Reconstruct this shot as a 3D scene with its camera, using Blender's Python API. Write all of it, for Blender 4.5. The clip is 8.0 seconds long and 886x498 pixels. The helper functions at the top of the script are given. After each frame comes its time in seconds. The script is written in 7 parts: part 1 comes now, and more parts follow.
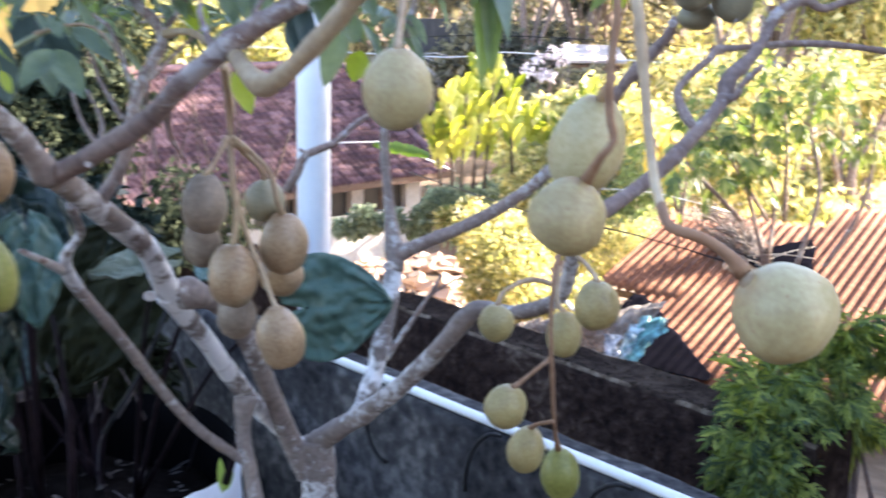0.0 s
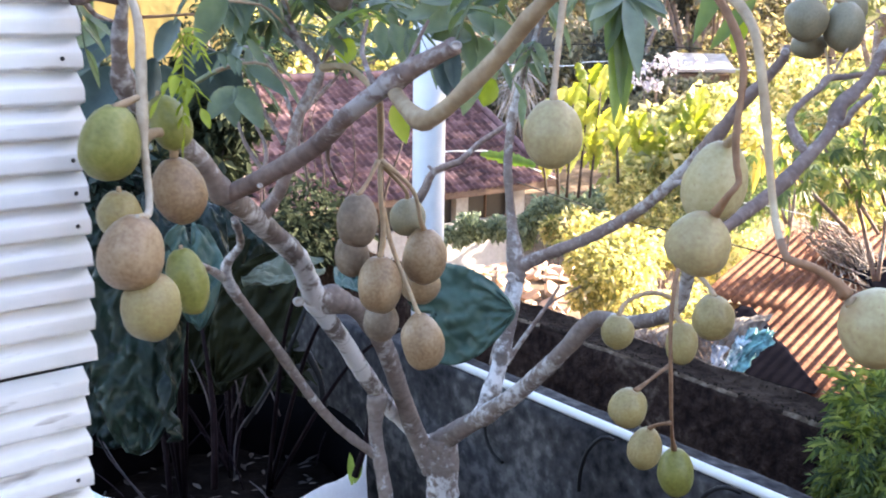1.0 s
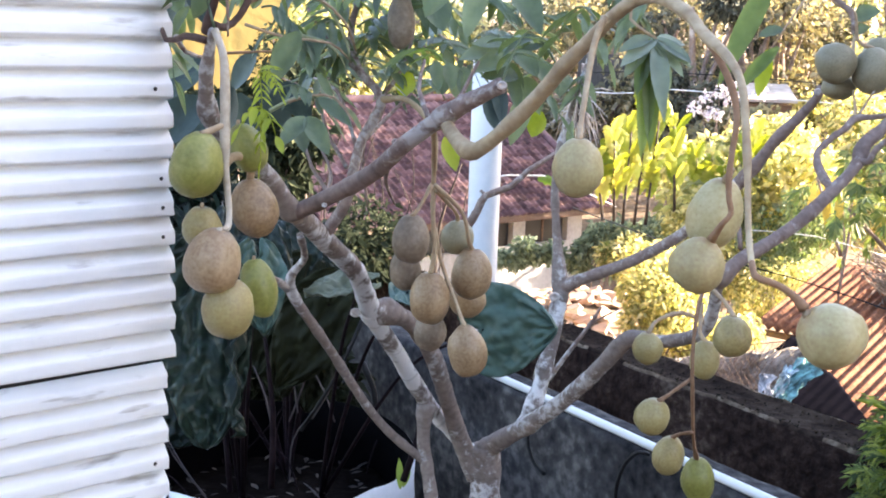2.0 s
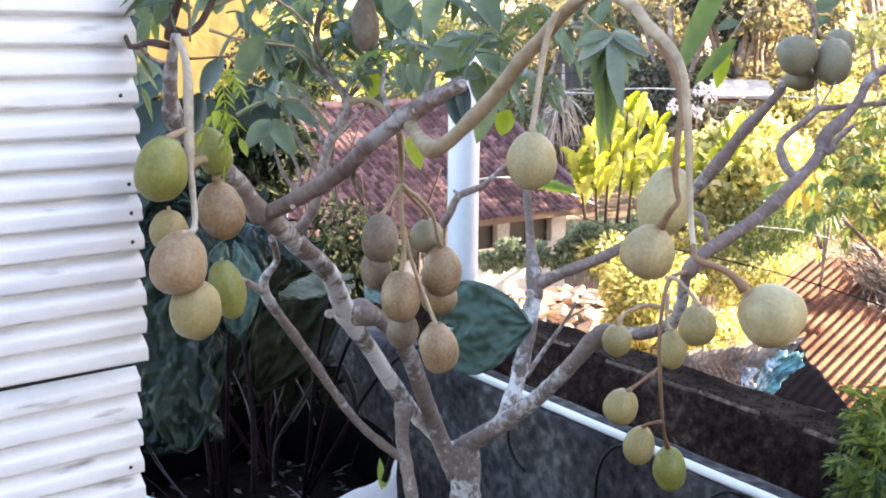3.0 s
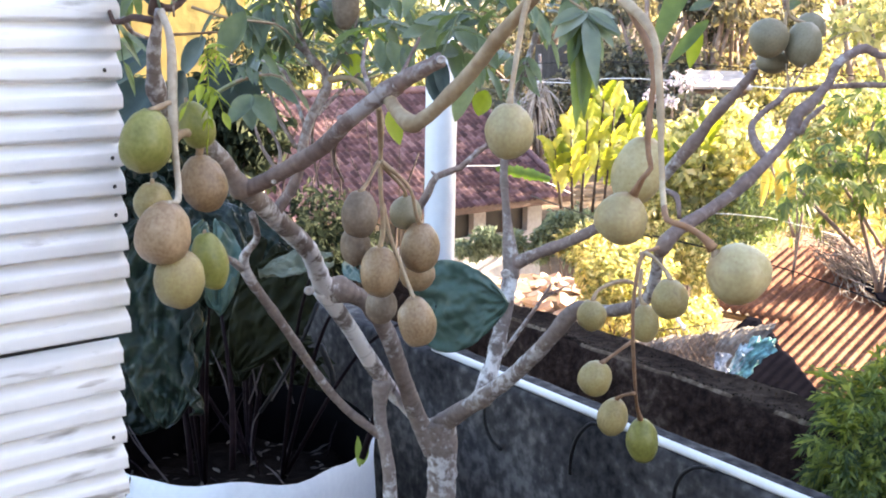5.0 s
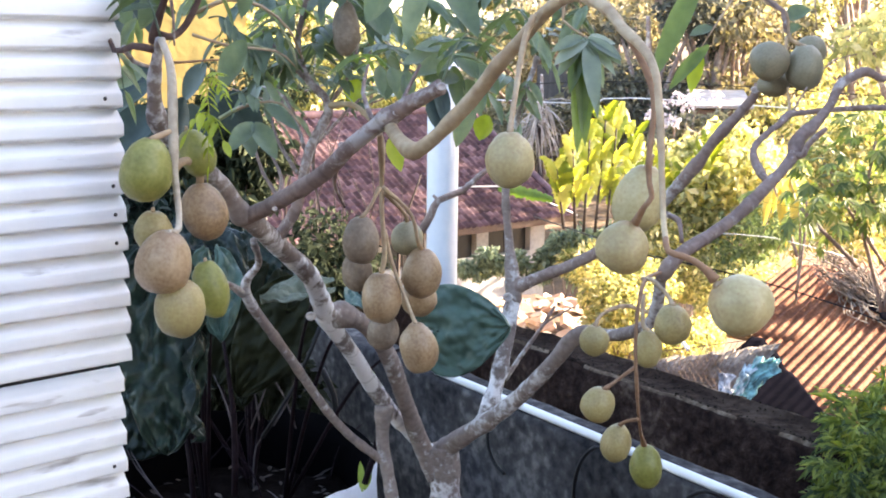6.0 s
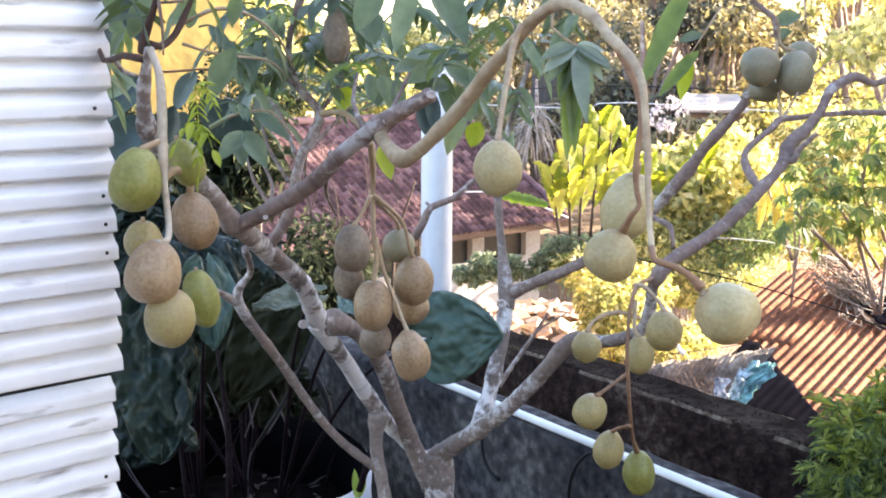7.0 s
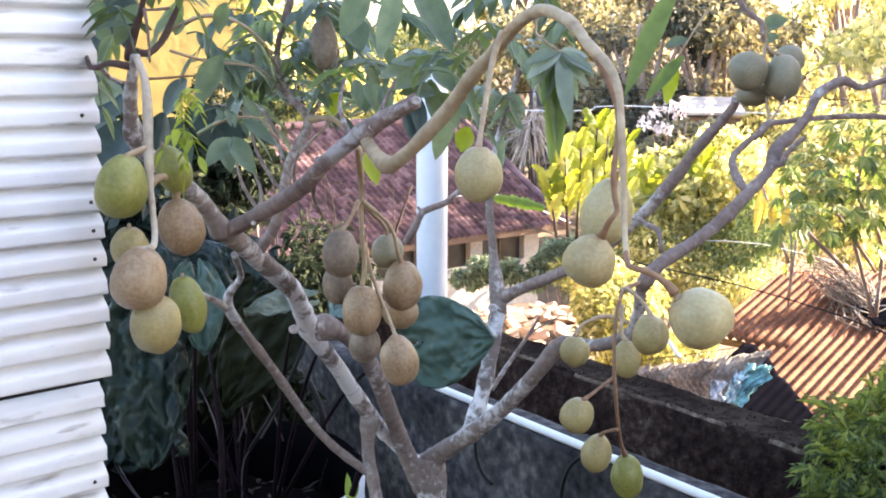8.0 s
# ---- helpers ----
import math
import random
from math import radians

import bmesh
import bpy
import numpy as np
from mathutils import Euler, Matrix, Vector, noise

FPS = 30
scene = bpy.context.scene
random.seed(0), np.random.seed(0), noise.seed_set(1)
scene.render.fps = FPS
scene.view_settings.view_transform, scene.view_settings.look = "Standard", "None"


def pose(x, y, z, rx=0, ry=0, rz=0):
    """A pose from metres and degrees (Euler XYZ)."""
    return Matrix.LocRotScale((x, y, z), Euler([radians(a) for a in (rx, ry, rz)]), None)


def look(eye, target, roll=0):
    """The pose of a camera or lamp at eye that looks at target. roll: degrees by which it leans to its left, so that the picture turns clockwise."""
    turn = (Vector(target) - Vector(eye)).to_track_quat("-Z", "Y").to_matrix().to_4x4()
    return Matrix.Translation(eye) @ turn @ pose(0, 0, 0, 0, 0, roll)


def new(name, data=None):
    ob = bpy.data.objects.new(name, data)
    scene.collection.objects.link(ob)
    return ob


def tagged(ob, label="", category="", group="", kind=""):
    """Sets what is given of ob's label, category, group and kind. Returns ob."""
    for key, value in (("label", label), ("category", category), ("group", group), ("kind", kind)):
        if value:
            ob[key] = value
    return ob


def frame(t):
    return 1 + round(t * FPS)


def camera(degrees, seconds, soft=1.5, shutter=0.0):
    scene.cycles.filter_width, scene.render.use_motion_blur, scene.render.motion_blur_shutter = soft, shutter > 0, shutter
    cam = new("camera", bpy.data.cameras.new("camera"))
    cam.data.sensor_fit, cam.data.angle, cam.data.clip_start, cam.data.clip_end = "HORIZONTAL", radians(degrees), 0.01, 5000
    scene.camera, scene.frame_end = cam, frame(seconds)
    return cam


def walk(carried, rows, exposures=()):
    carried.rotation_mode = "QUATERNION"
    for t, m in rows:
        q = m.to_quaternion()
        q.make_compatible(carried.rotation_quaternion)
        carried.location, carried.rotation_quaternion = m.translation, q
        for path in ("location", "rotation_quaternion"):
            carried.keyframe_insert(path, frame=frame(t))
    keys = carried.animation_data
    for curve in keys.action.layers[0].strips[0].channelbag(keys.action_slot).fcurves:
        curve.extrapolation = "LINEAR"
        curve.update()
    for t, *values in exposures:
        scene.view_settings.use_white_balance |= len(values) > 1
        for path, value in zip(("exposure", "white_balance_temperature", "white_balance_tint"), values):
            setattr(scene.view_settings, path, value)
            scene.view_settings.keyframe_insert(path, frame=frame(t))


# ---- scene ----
cam = camera(41.3, 8.0, soft=1.9, shutter=0.5)
PATH = [
    (0, (0.008, 0.103, 1.589), (-0.02, 2.058, 1.167), 1.1),
    (0.5, (-0.021, -0.011, 1.63), (-0.196, 1.936, 1.207), 1.0),
    (1, (-0.033, -0.077, 1.638), (-0.233, 1.87, 1.225), 0.8),
    (1.5, (-0.006, -0.208, 1.666), (-0.273, 1.739, 1.291), 2.3),
    (1.7, (0.001, -0.24, 1.672), (-0.287, 1.704, 1.296), 2.2),
    (2.8, (0.036, -0.278, 1.655), (-0.251, 1.665, 1.276), 1.0),
    (3, (0.044, -0.283, 1.663), (-0.232, 1.663, 1.293), 0.5),
    (3.5, (0.037, -0.294, 1.658), (-0.218, 1.657, 1.301), 1.3),
    (4, (0.049, -0.318, 1.64), (-0.214, 1.631, 1.275), 0.8),
    (4.5, (0.056, -0.33, 1.635), (-0.183, 1.617, 1.245), 0.8),
    (5, (0.046, -0.327, 1.644), (-0.189, 1.621, 1.258), 0.9),
    (5.2, (0.047, -0.328, 1.653), (-0.189, 1.622, 1.281), 1.1),
    (6.5, (0.048, -0.315, 1.655), (-0.194, 1.639, 1.306), 0.3),
    (7, (0.056, -0.317, 1.658), (-0.179, 1.639, 1.314), 0.3),
    (7.5, (0.067, -0.324, 1.659), (-0.168, 1.632, 1.315), -0.2),
    (8, (0.078, -0.322, 1.662), (-0.156, 1.635, 1.324), 0.1),
]
walk(cam, [(t, look(eye, target, roll)) for t, eye, target, roll in PATH],
     [(0, 2.96, 6350, 18), (0.7, 2.96, 6550, 18), (1.5, 2.98, 6850, 18), (3.0, 3.0, 7150, 18), (8.0, 3.0, 7100, 18)])

# ---- world, sun and exposure ----
SUN_AZ, SUN_EL = radians(72), radians(24)
world = bpy.data.worlds.new("sky")
scene.world = world
world.use_nodes = True
wn = world.node_tree.nodes
sky = wn.new("ShaderNodeTexSky")
sky.sky_type = 'NISHITA'
sky.sun_disc = False
sky.sun_elevation, sky.sun_rotation = SUN_EL, SUN_AZ
sky.altitude, sky.air_density, sky.dust_density = 200, 1.0, 1.5
world.node_tree.links.new(sky.outputs[0], wn["Background"].inputs[0])
wn["Background"].inputs[1].default_value = 0.12
sun = new("sun", bpy.data.lights.new("sun", "SUN"))
sun.data.energy, sun.data.angle, sun.data.color = 5.0, radians(0.6), (1.0, 0.89, 0.7)
SUN_FROM = Vector((math.sin(SUN_AZ) * math.cos(SUN_EL), math.cos(SUN_AZ) * math.cos(SUN_EL), math.sin(SUN_EL)))
sun.matrix_world = look(SUN_FROM * 30, (0, 0, 0))


# ---- materials ----
def ramp_of(nt, stops):
    r = nt.nodes.new("ShaderNodeValToRGB")
    while len(r.color_ramp.elements) < len(stops):
        r.color_ramp.elements.new(0.5)
    for e, (at, c) in zip(r.color_ramp.elements, stops):
        e.position, e.color = at, (*c, 1)
    return r


def mat(name, colors, rough=0.7, grain=20.0, stain=3.0, bump=0.3, metal=0.0, spread=0.25, through_light=0.0, glow_tint=None, coat=0.0, per_object=0.0, stretch=None, bump_scale=None, island=0.0, shine=0.5):
    """A surface with two scales of variation: colors run from dark to light; grain is the fine scale and stain the coarse one."""
    m = bpy.data.materials.new(name)
    m.use_nodes = True
    nt = m.node_tree
    n, l = nt.nodes, nt.links
    bsdf = n["Principled BSDF"]
    co = n.new("ShaderNodeTexCoord")
    src = co.outputs["Object"]
    if stretch:
        mp = n.new("ShaderNodeMapping")
        mp.inputs["Scale"].default_value = stretch
        l.new(src, mp.inputs[0])
        src = mp.outputs[0]
    fine, wide = n.new("ShaderNodeTexNoise"), n.new("ShaderNodeTexNoise")
    fine.inputs["Scale"].default_value, fine.inputs["Detail"].default_value = grain, 6
    wide.inputs["Scale"].default_value, wide.inputs["Detail"].default_value = stain, 4
    l.new(src, fine.inputs["Vector"])
    l.new(src, wide.inputs["Vector"])
    mix = n.new("ShaderNodeMix")
    mix.inputs[0].default_value = 0.5
    l.new(fine.outputs["Fac"], mix.inputs[2])
    l.new(wide.outputs["Fac"], mix.inputs[3])
    fac = mix.outputs[0]
    if per_object or island:
        info = n.new("ShaderNodeObjectInfo") if per_object else n.new("ShaderNodeNewGeometry")
        rnd = info.outputs["Random"] if per_object else info.outputs["Random Per Island"]
        amount = per_object or island
        ma = n.new("ShaderNodeMath")
        ma.operation = 'MULTIPLY_ADD'
        ma.inputs[1].default_value, ma.inputs[2].default_value = amount, -amount / 2
        l.new(rnd, ma.inputs[0])
        ad = n.new("ShaderNodeMath")
        ad.operation = 'ADD'
        l.new(fac, ad.inputs[0])
        l.new(ma.outputs[0], ad.inputs[1])
        fac = ad.outputs[0]
    k = len(colors) - 1
    r = ramp_of(nt, [(0.5 + spread * (2 * i / k - 1), c) for i, c in enumerate(colors)])
    l.new(fac, r.inputs[0])
    l.new(r.outputs[0], bsdf.inputs["Base Color"])
    bsdf.inputs["Roughness"].default_value = rough
    bsdf.inputs["Metallic"].default_value = metal
    bsdf.inputs["Specular IOR Level"].default_value = shine
    bsdf.inputs["Coat Weight"].default_value = coat
    if bump:
        b = n.new("ShaderNodeBump")
        b.inputs["Strength"].default_value, b.inputs["Distance"].default_value = bump, bump_scale or 0.4 / grain
        l.new(fine.outputs["Fac"], b.inputs["Height"])
        l.new(b.outputs[0], bsdf.inputs["Normal"])
    if through_light:
        tr = n.new("ShaderNodeBsdfTranslucent")
        if glow_tint:
            tint = n.new("ShaderNodeMix")
            tint.data_type, tint.blend_type = 'RGBA', 'MULTIPLY'
            tint.inputs[0].default_value = 1.0
            tint.inputs[7].default_value = (*glow_tint, 1)
            l.new(r.outputs[0], tint.inputs[6])
            l.new(tint.outputs[2], tr.inputs["Color"])
        else:
            l.new(r.outputs[0], tr.inputs["Color"])
        ms = n.new("ShaderNodeMixShader")
        ms.inputs[0].default_value = through_light
        l.new(bsdf.outputs[0], ms.inputs[1])
        l.new(tr.outputs[0], ms.inputs[2])
        l.new(ms.outputs[0], n["Material Output"].inputs["Surface"])
    return m


def bark_mat(name, tones, lichen, amount, patch):
    """Bark in the given tones with ring scars and pale lichen patches; amount: how much of it they cover."""
    m = mat(name, tones, 0.85, 70, 11, 0.5, spread=0.26)
    nt = m.node_tree
    n, l = nt.nodes, nt.links
    co, nz, nz2 = n.new("ShaderNodeTexCoord"), n.new("ShaderNodeTexNoise"), n.new("ShaderNodeTexNoise")
    nz.inputs["Scale"].default_value, nz.inputs["Detail"].default_value, nz.inputs["Roughness"].default_value = patch, 7, 0.65
    nz2.inputs["Scale"].default_value = 5.0
    l.new(co.outputs["Object"], nz.inputs["Vector"])
    l.new(co.outputs["Object"], nz2.inputs["Vector"])
    ad = n.new("ShaderNodeMath")
    ad.operation = 'ADD'
    l.new(nz.outputs["Fac"], ad.inputs[0])
    l.new(nz2.outputs["Fac"], ad.inputs[1])
    r = ramp_of(nt, [(0.45, (0, 0, 0)), (0.58, (0.9, 0.9, 0.9))])
    sc = n.new("ShaderNodeMath")
    sc.operation = 'MULTIPLY_ADD'
    sc.inputs[1].default_value, sc.inputs[2].default_value = 1.0, amount - 1.0
    l.new(ad.outputs[0], sc.inputs[0])
    l.new(sc.outputs[0], r.inputs[0])
    mx = n.new("ShaderNodeMix")
    mx.data_type = 'RGBA'
    bsdf = n["Principled BSDF"]
    old = bsdf.inputs["Base Color"].links[0].from_socket
    l.new(r.outputs[0], mx.inputs[0])
    l.new(old, mx.inputs[6])
    mx.inputs[7].default_value = (*lichen, 1)
    # leaf-scar rings round the limb, uneven along its length, and dark pores
    at, wob, rise = n.new("ShaderNodeAttribute"), n.new("ShaderNodeTexNoise"), n.new("ShaderNodeMath")
    at.attribute_name = "run"
    wob.inputs["Scale"].default_value, wob.inputs["Detail"].default_value = 38, 3
    l.new(co.outputs["Object"], wob.inputs["Vector"])
    rise.operation = 'MULTIPLY_ADD'
    rise.inputs[1].default_value = 0.022
    l.new(wob.outputs["Fac"], rise.inputs[0])
    l.new(at.outputs["Fac"], rise.inputs[2])
    one = n.new("ShaderNodeTexNoise")
    one.noise_dimensions = '1D'
    one.inputs["Scale"].default_value, one.inputs["Detail"].default_value = 55, 3
    l.new(rise.outputs[0], one.inputs["W"])
    rings = ramp_of(nt, [(0.32, (0.24, 0.24, 0.24)), (0.41, (0, 0, 0))])
    l.new(one.outputs["Fac"], rings.inputs[0])
    dark = n.new("ShaderNodeMix")
    dark.data_type = 'RGBA'
    l.new(rings.outputs[0], dark.inputs[0])
    l.new(mx.outputs[2], dark.inputs[6])
    dark.inputs[7].default_value = (*[c * 0.62 for c in tones[0]], 1)
    l.new(dark.outputs[2], bsdf.inputs["Base Color"])
    # relief of rings and lichen crust over the fine grain
    relief = n.new("ShaderNodeMath")
    relief.operation = 'SUBTRACT'
    l.new(r.outputs[0], relief.inputs[0])
    l.new(rings.outputs[0], relief.inputs[1])
    b2 = n.new("ShaderNodeBump")
    b2.inputs["Strength"].default_value, b2.inputs["Distance"].default_value = 0.5, 0.0015
    l.new(relief.outputs[0], b2.inputs["Height"])
    l.new(bsdf.inputs["Normal"].links[0].from_socket, b2.inputs["Normal"])
    l.new(b2.outputs[0], bsdf.inputs["Normal"])
    return m


BARK = bark_mat("bark", [(0.115, 0.074, 0.06), (0.23, 0.165, 0.14), (0.37, 0.29, 0.25)], (0.47, 0.43, 0.4), 0.36, 50)
BARK_GREY = bark_mat("bark_with_lichen", [(0.11, 0.08, 0.068), (0.225, 0.178, 0.155), (0.36, 0.305, 0.275)], (0.58, 0.56, 0.55), 0.415, 46)
BARK_WHITE = bark_mat("bark_white_with_lichen", [(0.1, 0.076, 0.068), (0.2, 0.165, 0.15), (0.34, 0.3, 0.28)], (0.8, 0.795, 0.8), 0.62, 26)
BARK_PATCHY = bark_mat("bark_patched_with_lichen", [(0.1, 0.074, 0.064), (0.205, 0.165, 0.145), (0.34, 0.295, 0.27)], (0.72, 0.71, 0.71), 0.5, 32)
BARK_TAN = mat("young_bark", [(0.25, 0.165, 0.09), (0.4, 0.3, 0.18), (0.55, 0.455, 0.3)], 0.7, 60, 10, 0.45, spread=0.22)
BARK_RED = mat("dark_red_brown_bark", [(0.035, 0.018, 0.015), (0.085, 0.046, 0.036), (0.16, 0.1, 0.08)], 0.8, 60, 10, 0.5, spread=0.25)
STEM_GREEN = mat("green_leaf_stalk", [(0.16, 0.19, 0.09), (0.27, 0.3, 0.16), (0.4, 0.42, 0.27)], 0.5, 90, 12, 0.2)
STEM = mat("fruit_stalk", [(0.26, 0.17, 0.1), (0.38, 0.27, 0.165), (0.46, 0.365, 0.23)], 0.7, 90, 14, 0.3, spread=0.2)
STEM_PALE = mat("pale_fruit_stalk", [(0.26, 0.2, 0.14), (0.42, 0.35, 0.26), (0.58, 0.52, 0.43)], 0.7, 90, 14, 0.3, spread=0.25)
STEM_RUST = mat("rusty_fruit_stalk", [(0.16, 0.08, 0.04), (0.26, 0.145, 0.08), (0.36, 0.23, 0.14)], 0.75, 90, 14, 0.3, spread=0.25)
SKIN_TAN = mat("ripe_fruit_skin", [(0.16, 0.092, 0.046), (0.285, 0.185, 0.1), (0.405, 0.29, 0.172)], 0.42, 170, 14, 0.2, spread=0.19, per_object=0.16)
SKIN_PALE = mat("pale_fruit_skin", [(0.3, 0.225, 0.105), (0.4, 0.335, 0.165), (0.49, 0.44, 0.245)], 0.42, 220, 11, 0.12, spread=0.22, per_object=0.12)
SKIN_OLIVE = mat("olive_fruit_skin", [(0.22, 0.155, 0.06), (0.32, 0.255, 0.105), (0.4, 0.345, 0.155)], 0.42, 220, 13, 0.12, spread=0.21, per_object=0.12)
SKIN_GREEN = mat("green_fruit_skin", [(0.12, 0.115, 0.022), (0.21, 0.212, 0.05), (0.32, 0.31, 0.1)], 0.42, 150, 20, 0.25, spread=0.3, per_object=0.12)
# one fruit's own grey-green; on the high cluster it carries the backlit dimness
SKIN_GREY_BACKLIT = mat("grey_green_and_backlit_fruit_skin", [(0.14, 0.118, 0.068), (0.235, 0.205, 0.125), (0.33, 0.3, 0.2)], 0.5, 220, 15, 0.15, spread=0.32, per_object=0.12)
SKIN_DARK = mat("grey_brown_fruit_skin", [(0.1, 0.068, 0.045), (0.2, 0.15, 0.105), (0.33, 0.27, 0.2)], 0.6, 120, 24, 0.2, spread=0.26)
def russet(m, colour, start):
    """Russet skin round the stalk end and a scatter of brown specks."""
    nt = m.node_tree
    n, l = nt.nodes, nt.links
    co, sep, nz, sp = n.new("ShaderNodeTexCoord"), n.new("ShaderNodeSeparateXYZ"), n.new("ShaderNodeTexNoise"), n.new("ShaderNodeTexVoronoi")
    l.new(co.outputs["Generated"], sep.inputs[0])
    nz.inputs["Scale"].default_value, nz.inputs["Detail"].default_value = 45, 5
    l.new(co.outputs["Object"], nz.inputs["Vector"])
    sp.inputs["Scale"].default_value = 130
    l.new(co.outputs["Object"], sp.inputs["Vector"])
    ad = n.new("ShaderNodeMath")
    ad.operation = 'MULTIPLY_ADD'
    ad.inputs[1].default_value = 0.35
    l.new(nz.outputs["Fac"], ad.inputs[0])
    l.new(sep.outputs["Z"], ad.inputs[2])
    r = ramp_of(nt, [(start, (0, 0, 0)), (min(1.0, start + 0.16), (1, 1, 1))])
    sc = n.new("ShaderNodeMath")
    sc.operation = 'MULTIPLY'
    sc.inputs[1].default_value = 0.8
    l.new(ad.outputs[0], sc.inputs[0])
    l.new(sc.outputs[0], r.inputs[0])
    dots = ramp_of(nt, [(0.06, (0.55, 0.55, 0.55)), (0.16, (0, 0, 0))])
    l.new(sp.outputs["Distance"], dots.inputs[0])
    mx_ = n.new("ShaderNodeMath")
    mx_.operation = 'MAXIMUM'
    l.new(r.outputs[0], mx_.inputs[0])
    l.new(dots.outputs[0], mx_.inputs[1])
    bsdf = n["Principled BSDF"]
    old = bsdf.inputs["Base Color"].links[0].from_socket
    mix_ = n.new("ShaderNodeMix")
    mix_.data_type = 'RGBA'
    l.new(mx_.outputs[0], mix_.inputs[0])
    l.new(old, mix_.inputs[6])
    mix_.inputs[7].default_value = (*colour, 1)
    l.new(mix_.outputs[2], bsdf.inputs["Base Color"])


russet(SKIN_PALE, (0.3, 0.17, 0.08), 0.84)
russet(SKIN_TAN, (0.22, 0.13, 0.07), 0.86)
russet(SKIN_OLIVE, (0.24, 0.15, 0.06), 0.86)
russet(SKIN_GREEN, (0.12, 0.12, 0.03), 0.9)
LEAF = mat("leaf", [(0.08, 0.115, 0.075), (0.14, 0.19, 0.12), (0.25, 0.3, 0.19)], 0.28, 40, 6, 0.3, through_light=0.35, glow_tint=(1.7, 1.7, 0.65), per_object=0.35)
# paler copy of LEAF with the sky's sheen put into its colour
LEAF_LIGHT = mat("pale_sheen_leaf", [(0.15, 0.19, 0.14), (0.24, 0.29, 0.215), (0.36, 0.4, 0.31)], 0.3, 40, 6, 0.2, through_light=0.35, glow_tint=(1.4, 1.5, 0.8), per_object=0.4)
LEAF_YOUNG = mat("young_leaf", [(0.24, 0.29, 0.03), (0.37, 0.43, 0.05), (0.5, 0.55, 0.09)], 0.45, 40, 6, 0.1, through_light=0.45, glow_tint=(1.2, 1.3, 0.5), per_object=0.3)
# brighter copy of LEAF, as if light came through it
LEAF_MID = mat("lit_green_leaf", [(0.12, 0.17, 0.06), (0.19, 0.25, 0.09), (0.28, 0.34, 0.14)], 0.35, 40, 6, 0.15, through_light=0.5, glow_tint=(1.5, 1.6, 0.6), per_object=0.3)
LEAF_TEAL = mat("blue_green_broad_leaf", [(0.045, 0.1, 0.078), (0.078, 0.15, 0.118), (0.12, 0.2, 0.16)], 0.42, 30, 4, 0.4, through_light=0.2, per_object=0.1)
LEAF_PALE = mat("grey_green_old_leaf", [(0.12, 0.14, 0.1), (0.2, 0.23, 0.17), (0.3, 0.32, 0.25)], 0.6, 40, 8, 0.5, through_light=0.1)
# near-black tones: the deep shade round the planter is put into this colour
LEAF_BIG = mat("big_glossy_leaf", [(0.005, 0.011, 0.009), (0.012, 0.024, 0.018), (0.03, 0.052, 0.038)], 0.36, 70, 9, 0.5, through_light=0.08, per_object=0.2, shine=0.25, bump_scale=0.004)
CONCRETE = mat("grey_render", [(0.008, 0.008, 0.01), (0.033, 0.032, 0.035), (0.062, 0.06, 0.062), (0.14, 0.136, 0.13)], 0.9, 26, 2.0, 0.6, spread=0.14, shine=0.12, bump_scale=0.012)
MOSSY = mat("mossy_stained_wall", [(0.012, 0.0066, 0.0056), (0.031, 0.0175, 0.0135), (0.068, 0.041, 0.030), (0.19, 0.138, 0.1)], 0.95, 20, 1.6, 1.0, spread=0.18, shine=0.15, bump_scale=0.03)
PVC = mat("white_plastic_pipe", [(0.7, 0.72, 0.72), (0.82, 0.83, 0.83)], 0.35, 30, 3, 0.03)
POST_PAINT = mat("white_paint", [(0.66, 0.7, 0.74), (0.8, 0.82, 0.84)], 0.55, 20, 2, 0.08)
RUST_TIN = mat("rusty_red_sheet", [(0.066, 0.024, 0.013), (0.195, 0.08, 0.043), (0.34, 0.17, 0.098)], 0.85, 26, 2.5, 0.4, spread=0.22, shine=0.2)
ROOF_TILE = mat("red_clay_tile", [(0.036, 0.016, 0.019), (0.1, 0.046, 0.05), (0.26, 0.155, 0.16)], 0.85, 6, 1.2, 0.3, per_object=0.4, spread=0.3)
ROOF_TILE_FAR = mat("red_clay_tile_rows", [(0.036, 0.016, 0.019), (0.1, 0.046, 0.05), (0.26, 0.155, 0.16)], 0.85, 6, 1.2, 0.3, island=0.4, spread=0.3)
CREAM = mat("cream_wall_paint", [(0.18, 0.165, 0.15), (0.33, 0.305, 0.28)], 0.85, 8, 0.8, 0.3)
YELLOW = mat("yellow_wall_paint", [(0.34, 0.235, 0.065), (0.46, 0.335, 0.105)], 0.8, 6, 0.6, 0.2)
DARK = mat("dark_opening", [(0.01, 0.01, 0.012), (0.03, 0.03, 0.03)], 0.4, 5, 1, 0.0)
# soil taken to near black: the shade inside the bag is in its colour
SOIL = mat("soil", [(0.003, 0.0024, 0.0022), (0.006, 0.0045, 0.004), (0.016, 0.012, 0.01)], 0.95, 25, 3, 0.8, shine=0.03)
BAG = mat("white_woven_bag", [(0.64, 0.7, 0.77), (0.8, 0.85, 0.9)], 0.6, 60, 4, 0.3)
GROUND = mat("ground", [(0.09, 0.066, 0.04), (0.21, 0.145, 0.095), (0.38, 0.27, 0.19)], 0.95, 6, 0.5, 0.6)
